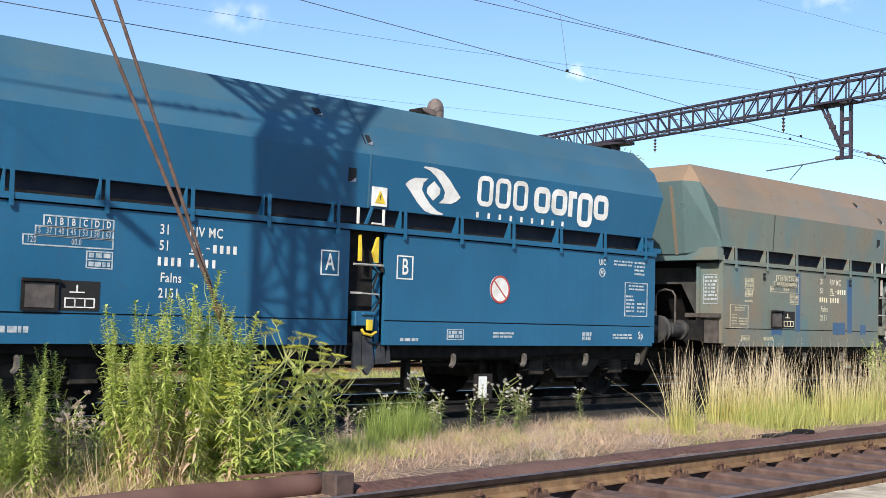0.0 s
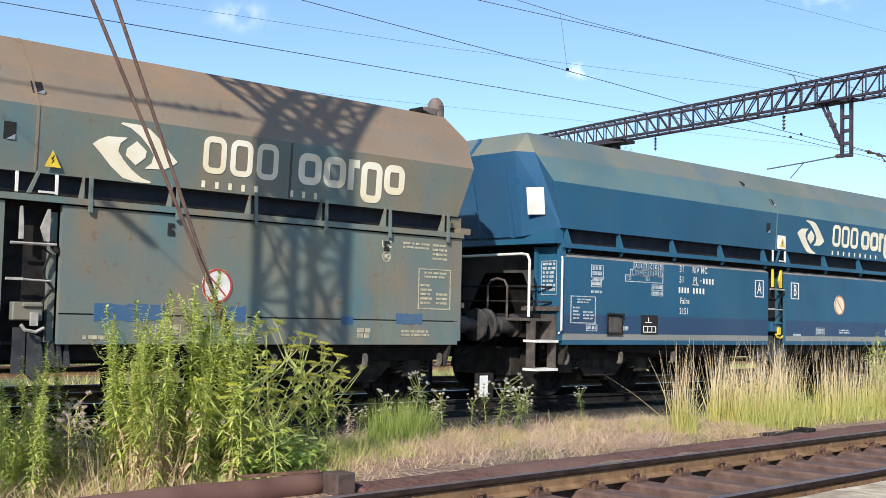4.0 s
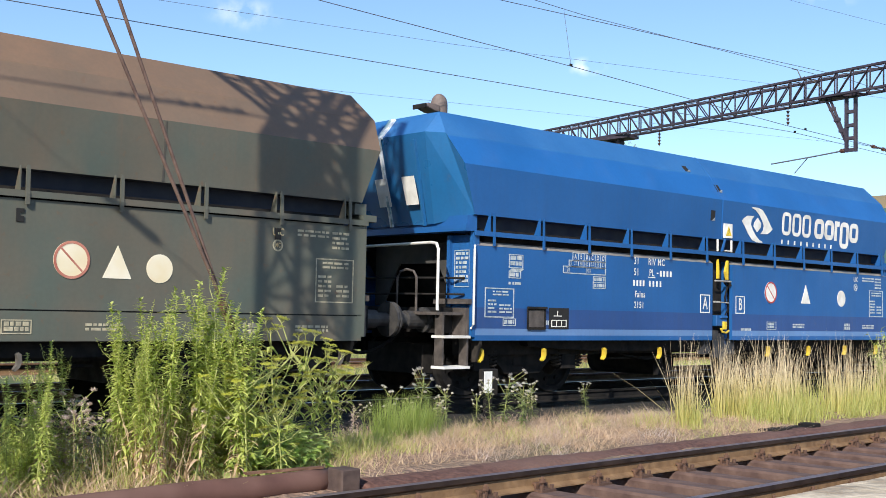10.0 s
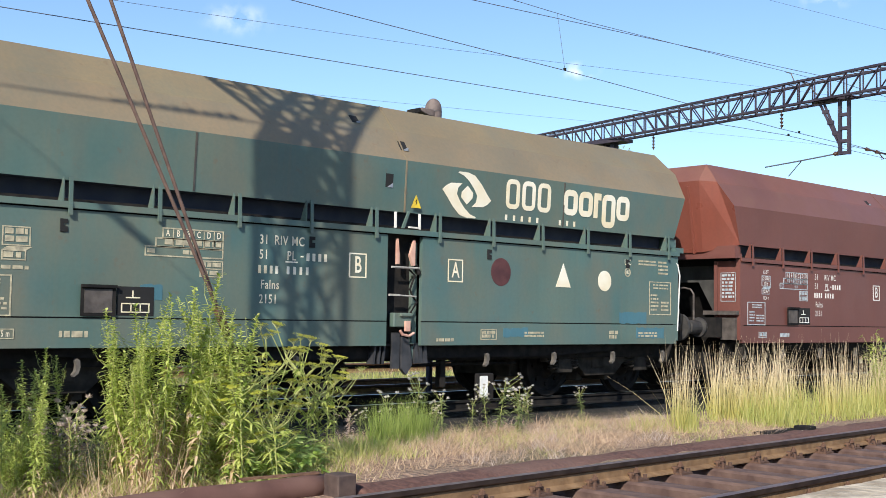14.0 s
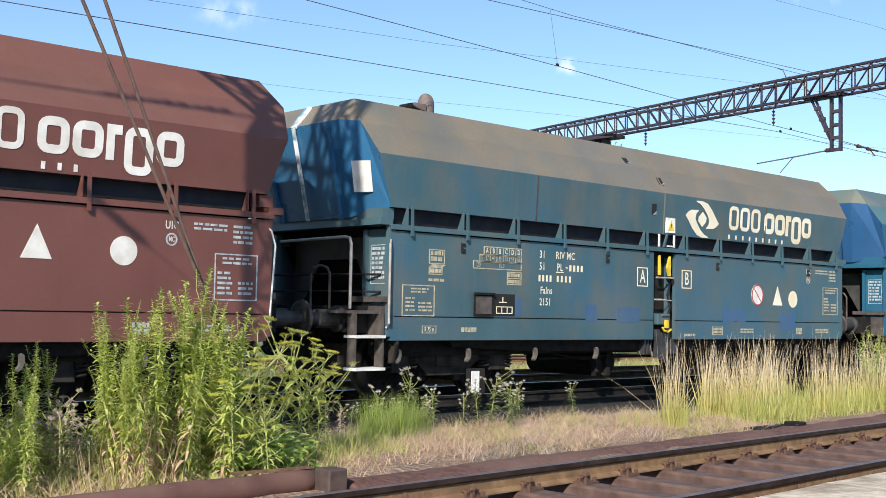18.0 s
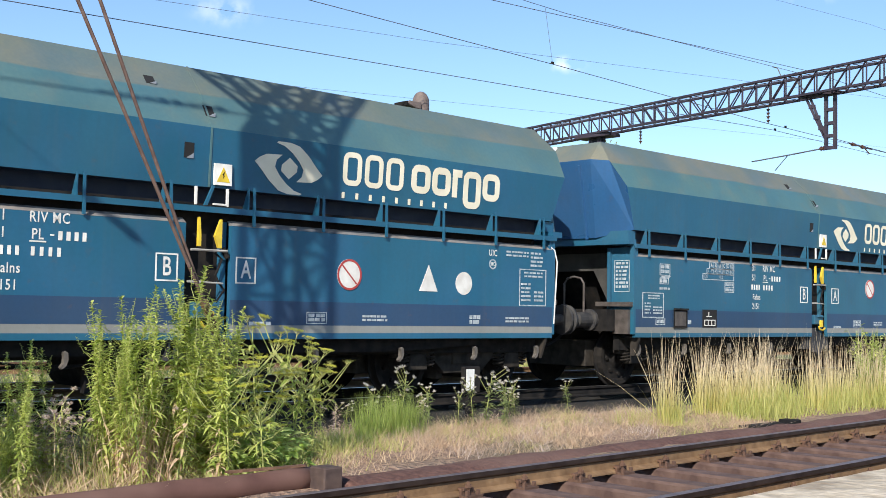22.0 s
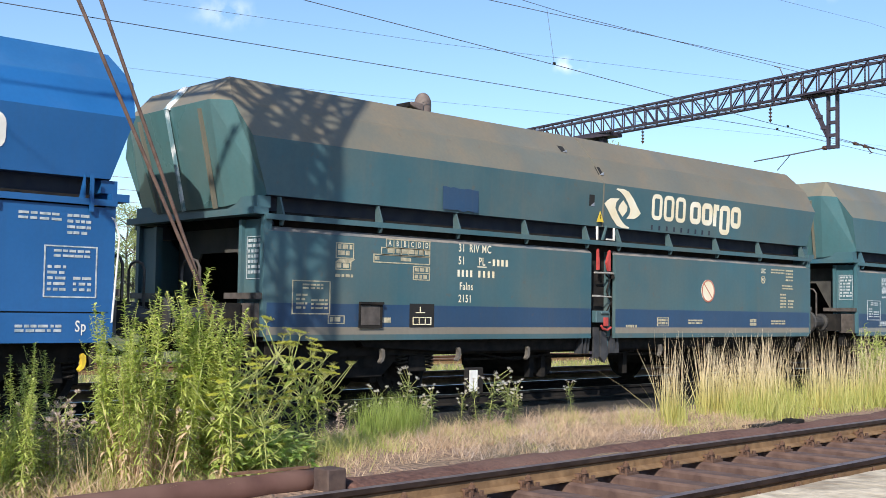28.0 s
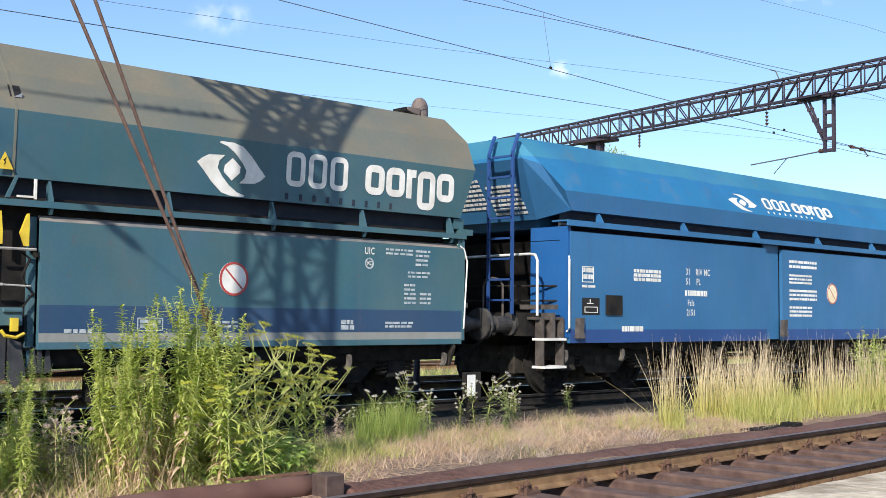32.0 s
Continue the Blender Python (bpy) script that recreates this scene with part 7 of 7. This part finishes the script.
spots += [(16.9, 8.4, 1.35), (17.3, 8.5, 1.5), (17.6, 8.3, 1.45), (17.9, 8.6, 1.5), (3.2, 8.0, 0.85), (3.3, 8.15, 0.9), (3.22, 7.7, 0.75), (3.45, 7.95, 0.6)]
spread_plants(protos, spots, 7)
protos = [umbel_plant(60 + k, 1.1) for k in range(4)]
spread_plants(protos, [(5.5, 8.0, 1.1), (5.85, 8.15, 0.98), (5.3, 7.8, 1.1), (6.1, 8.1, 0.84), (4.95, 7.6, 0.98), (5.15, 7.45, 0.8), (4.8, 7.4, 0.85), (6.2, 8.3, 0.7), (5.05, 7.3, 0.66)], 2, 0.95)
protos = [low_herb(80 + k, 0.26, 0.32, 0.12, 100) for k in range(5)]
spots = [(4.62, 7.5, 0.95), (4.85, 7.45, 1.15), (5.05, 7.5, 1.2), (5.3, 7.55, 1.05), (5.5, 7.7, 0.9), (4.95, 7.7, 1.3), (5.2, 7.8, 1.3), (4.7, 7.75, 1.2), (5.75, 7.9, 0.8), (4.4, 7.55, 0.7)]
spots += [(rng.uniform(3.3, 4.5), rng.uniform(7.35, 8.2), rng.uniform(0.3, 0.65)) for _ in range(14)]
spots += [(rng.uniform(5.5, 6.6), rng.uniform(7.9, 8.6), rng.uniform(0.35, 0.6)) for _ in range(6)]
spread_plants(protos, spots, 3)
protos = [thistle(90 + k, 0.62) for k in range(4)]
spread_plants(protos, [(7.62, 8.7, 1.15), (9.0, 8.85, 1.1), (9.06, 8.6, 0.95), (10.1, 9.4, 0.8), (8.5, 9.2, 0.8), (8.2, 9.0, 0.6), (9.3, 8.8, 0.75), (7.4, 8.9, 0.85), (9.0, 9.0, 0.9), (9.6, 9.1, 0.6), (11.2, 9.5, 0.75), (8.75, 9.0, 0.7), (7.1, 8.9, 0.6)], 4)
protos = [thistle(120 + k, 0.62, M_dry_head, M_dry_head if k % 2 else None) for k in range(4)]
spread_plants(protos, [(3.28, 7.5, 0.95), (3.4, 7.6, 1.05), (3.5, 7.45, 0.95), (3.6, 7.6, 1.0), (3.2, 7.4, 0.8), (3.55, 7.75, 1.0), (3.7, 7.5, 0.85), (3.35, 7.8, 1.0), (4.25, 7.2, 0.9), (7.05, 9.0, 0.6), (6.8, 8.9, 0.6), (8.4, 9.2, 0.65), (9.9, 9.3, 0.5), (7.9, 9.1, 0.6)], 6)
rng = random.Random(9)
tufts = [(10.82, 7.68, 0.10, 0.10, 60, 0.98, 0.0060, 0.08, 0), (10.98, 7.8, 0.12, 0.12, 34, 0.95, 0.0060, 0.12, 0), (10.76, 7.7, 0.08, 0.08, 20, 1.05, 0.0060, 0.34, 0), (10.82, 7.66, 0.14, 0.1, 160, 0.4, 0.005, 0.15, 1)]
for k in range(80):
    x = 12.5 + 10.5 * rng.random() ** 1.35
    tufts.append((x, rng.uniform(7.75, 8.0) + rng.random() ** 1.6 * 1.0, rng.uniform(0.08, 0.2), rng.uniform(0.06, 0.16), rng.randint(16, 48), rng.uniform(0.68, 1.08), rng.uniform(0.005, 0.007), rng.uniform(0.05, 0.15), 0))
for k in range(120):
    tufts.append((12.3 + 10.5 * rng.random() ** 1.3, rng.uniform(7.5, 8.4), rng.uniform(0.1, 0.3), rng.uniform(0.08, 0.2), rng.randint(25, 60), rng.uniform(0.22, 0.5), 0.0045, 0.18, 1))
grass("tall_dry_grass", "tall dry grass, straw-coloured above and green at its foot", [M_tall_grass, M_green_grass], tufts, 11)
rng = random.Random(21)
mat_of = [0] * 9 + [2, 2, 1]
patches = [(3.9, 7.05, 0.9, 0.2, 260, 0.16, 0.005, 0.8, 0), (3.9, 7.05, 0.9, 0.2, 130, 0.14, 0.005, 0.7, 1), (3.3, 7.4, 0.6, 0.3, 240, 0.2, 0.005, 0.7, 0), (3.3, 7.4, 0.6, 0.3, 110, 0.17, 0.005, 0.6, 1), (4.3, 7.4, 1.7, 0.5, 1000, 0.16, 0.0035, 0.7, 0), (4.3, 7.4, 1.7, 0.5, 350, 0.14, 0.0035, 0.6, 1), (6.6, 7.7, 0.9, 0.5, 900, 0.13, 0.003, 0.6, 0), (5.5, 8.4, 1.3, 0.4, 300, 0.16, 0.003, 0.4, 0), (3.98, 7.35, 0.10, 0.12, 90, 0.72, 0.005, 0.13, 0), (4.05, 7.3, 0.14, 0.12, 70, 0.55, 0.005, 0.2, 0), (3.7, 7.45, 0.35, 0.2, 60, 0.5, 0.004, 0.25, 0)]
for k in range(330):
    x = rng.uniform(6.9, 12.3)
    v = rng.uniform(1.8, 4.1)
    p = near(x, v, 0)
    patches.append((p.x, p.y, rng.uniform(0.05, 0.28), rng.uniform(0.04, 0.16), rng.randint(18, 56), rng.uniform(0.06, 0.19), rng.uniform(0.002, 0.0042), rng.uniform(0.5, 1.1), rng.choice(mat_of)))
grass("straw_cover", "short dead grass and straw on the ground", [M_straw, M_green_grass, M_dry_head], patches, 12)
grass("green_grass", "fine green grass tufts between the weeds", [M_green_grass, M_tuft], [
    (7.08, 8.5, 0.12, 0.14, 620, 0.46, 0.0024, 0.17, 1), (7.55, 8.62, 0.15, 0.16, 820, 0.46, 0.0024, 0.17, 1), (7.8, 8.7, 0.1, 0.12, 300, 0.4, 0.0024, 0.18, 1), (6.6, 8.3, 0.3, 0.25, 420, 0.2, 0.0026, 0.3, 1),
    (6.3, 8.1, 0.6, 0.5, 1100, 0.17, 0.003, 0.5, 0), (4.5, 7.7, 1.3, 0.5, 1600, 0.28, 0.0035, 0.4, 0), (3.5, 8.4, 0.7, 0.6, 1100, 0.28, 0.0035, 0.4, 0), (8.3, 8.3, 0.6, 0.3, 260, 0.14, 0.003, 0.5, 0), (5.7, 7.9, 0.6, 0.4, 700, 0.22, 0.003, 0.4, 0),
    (10.6, 8.0, 0.3, 0.25, 200, 0.25, 0.003, 0.3, 0), (13.4, 7.6, 2.6, 0.15, 500, 0.2, 0.003, 0.4, 0)], 13)
grass("far_grass", "rough green grass between the far tracks", [M_green_grass, M_straw], [
    (20, 18.9, 12, 0.9, 5000, 0.22, 0.008, 0.4, 0), (20, 13.9, 10, 0.35, 2200, 0.16, 0.006, 0.4, 0), (24, 26, 16, 2.2, 3500, 0.3, 0.012, 0.4, 0), (20, 19.5, 12, 1.0, 1200, 0.2, 0.008, 0.5, 1)], 14)


def rolled(t):
    """How far the train stands along x at t seconds."""
    i = min(int(t), 31)
    a, b = TRAIN[i][1], TRAIN[i + 1][1]
    return a + (b - a) * (t - i)


def motions():
    """The train rolls past towards smaller x; its wheels turn while they are before the camera."""
    for w, g in zip(WAGONS, GAPX):
        walk(w, [(t, pose(g + s, TRACK_Y, 0)) for t, s in TRAIN])
    place = dict(zip(WAGONS, GAPX))
    for ws, w in SPIN:
        x = ws.location.x
        steps = [k * 0.1 for k in range(321) if -2 < place[w] + rolled(k * 0.1) + x < 36]
        times = [0.0] * (not steps or steps[0] > 0) + steps + [32.0] * (not steps or steps[-1] < 31.95)
        first, last = (steps[0], steps[-1]) if steps else (0.0, 0.0)
        rows = []
        for t in times:
            c = min(max(t, first), last)
            rows.append((t, pose(x, 0, 0.46, 0, math.degrees(rolled(c) - rolled(first)) / 0.46, 0)))
        walk(ws, rows)


motions()
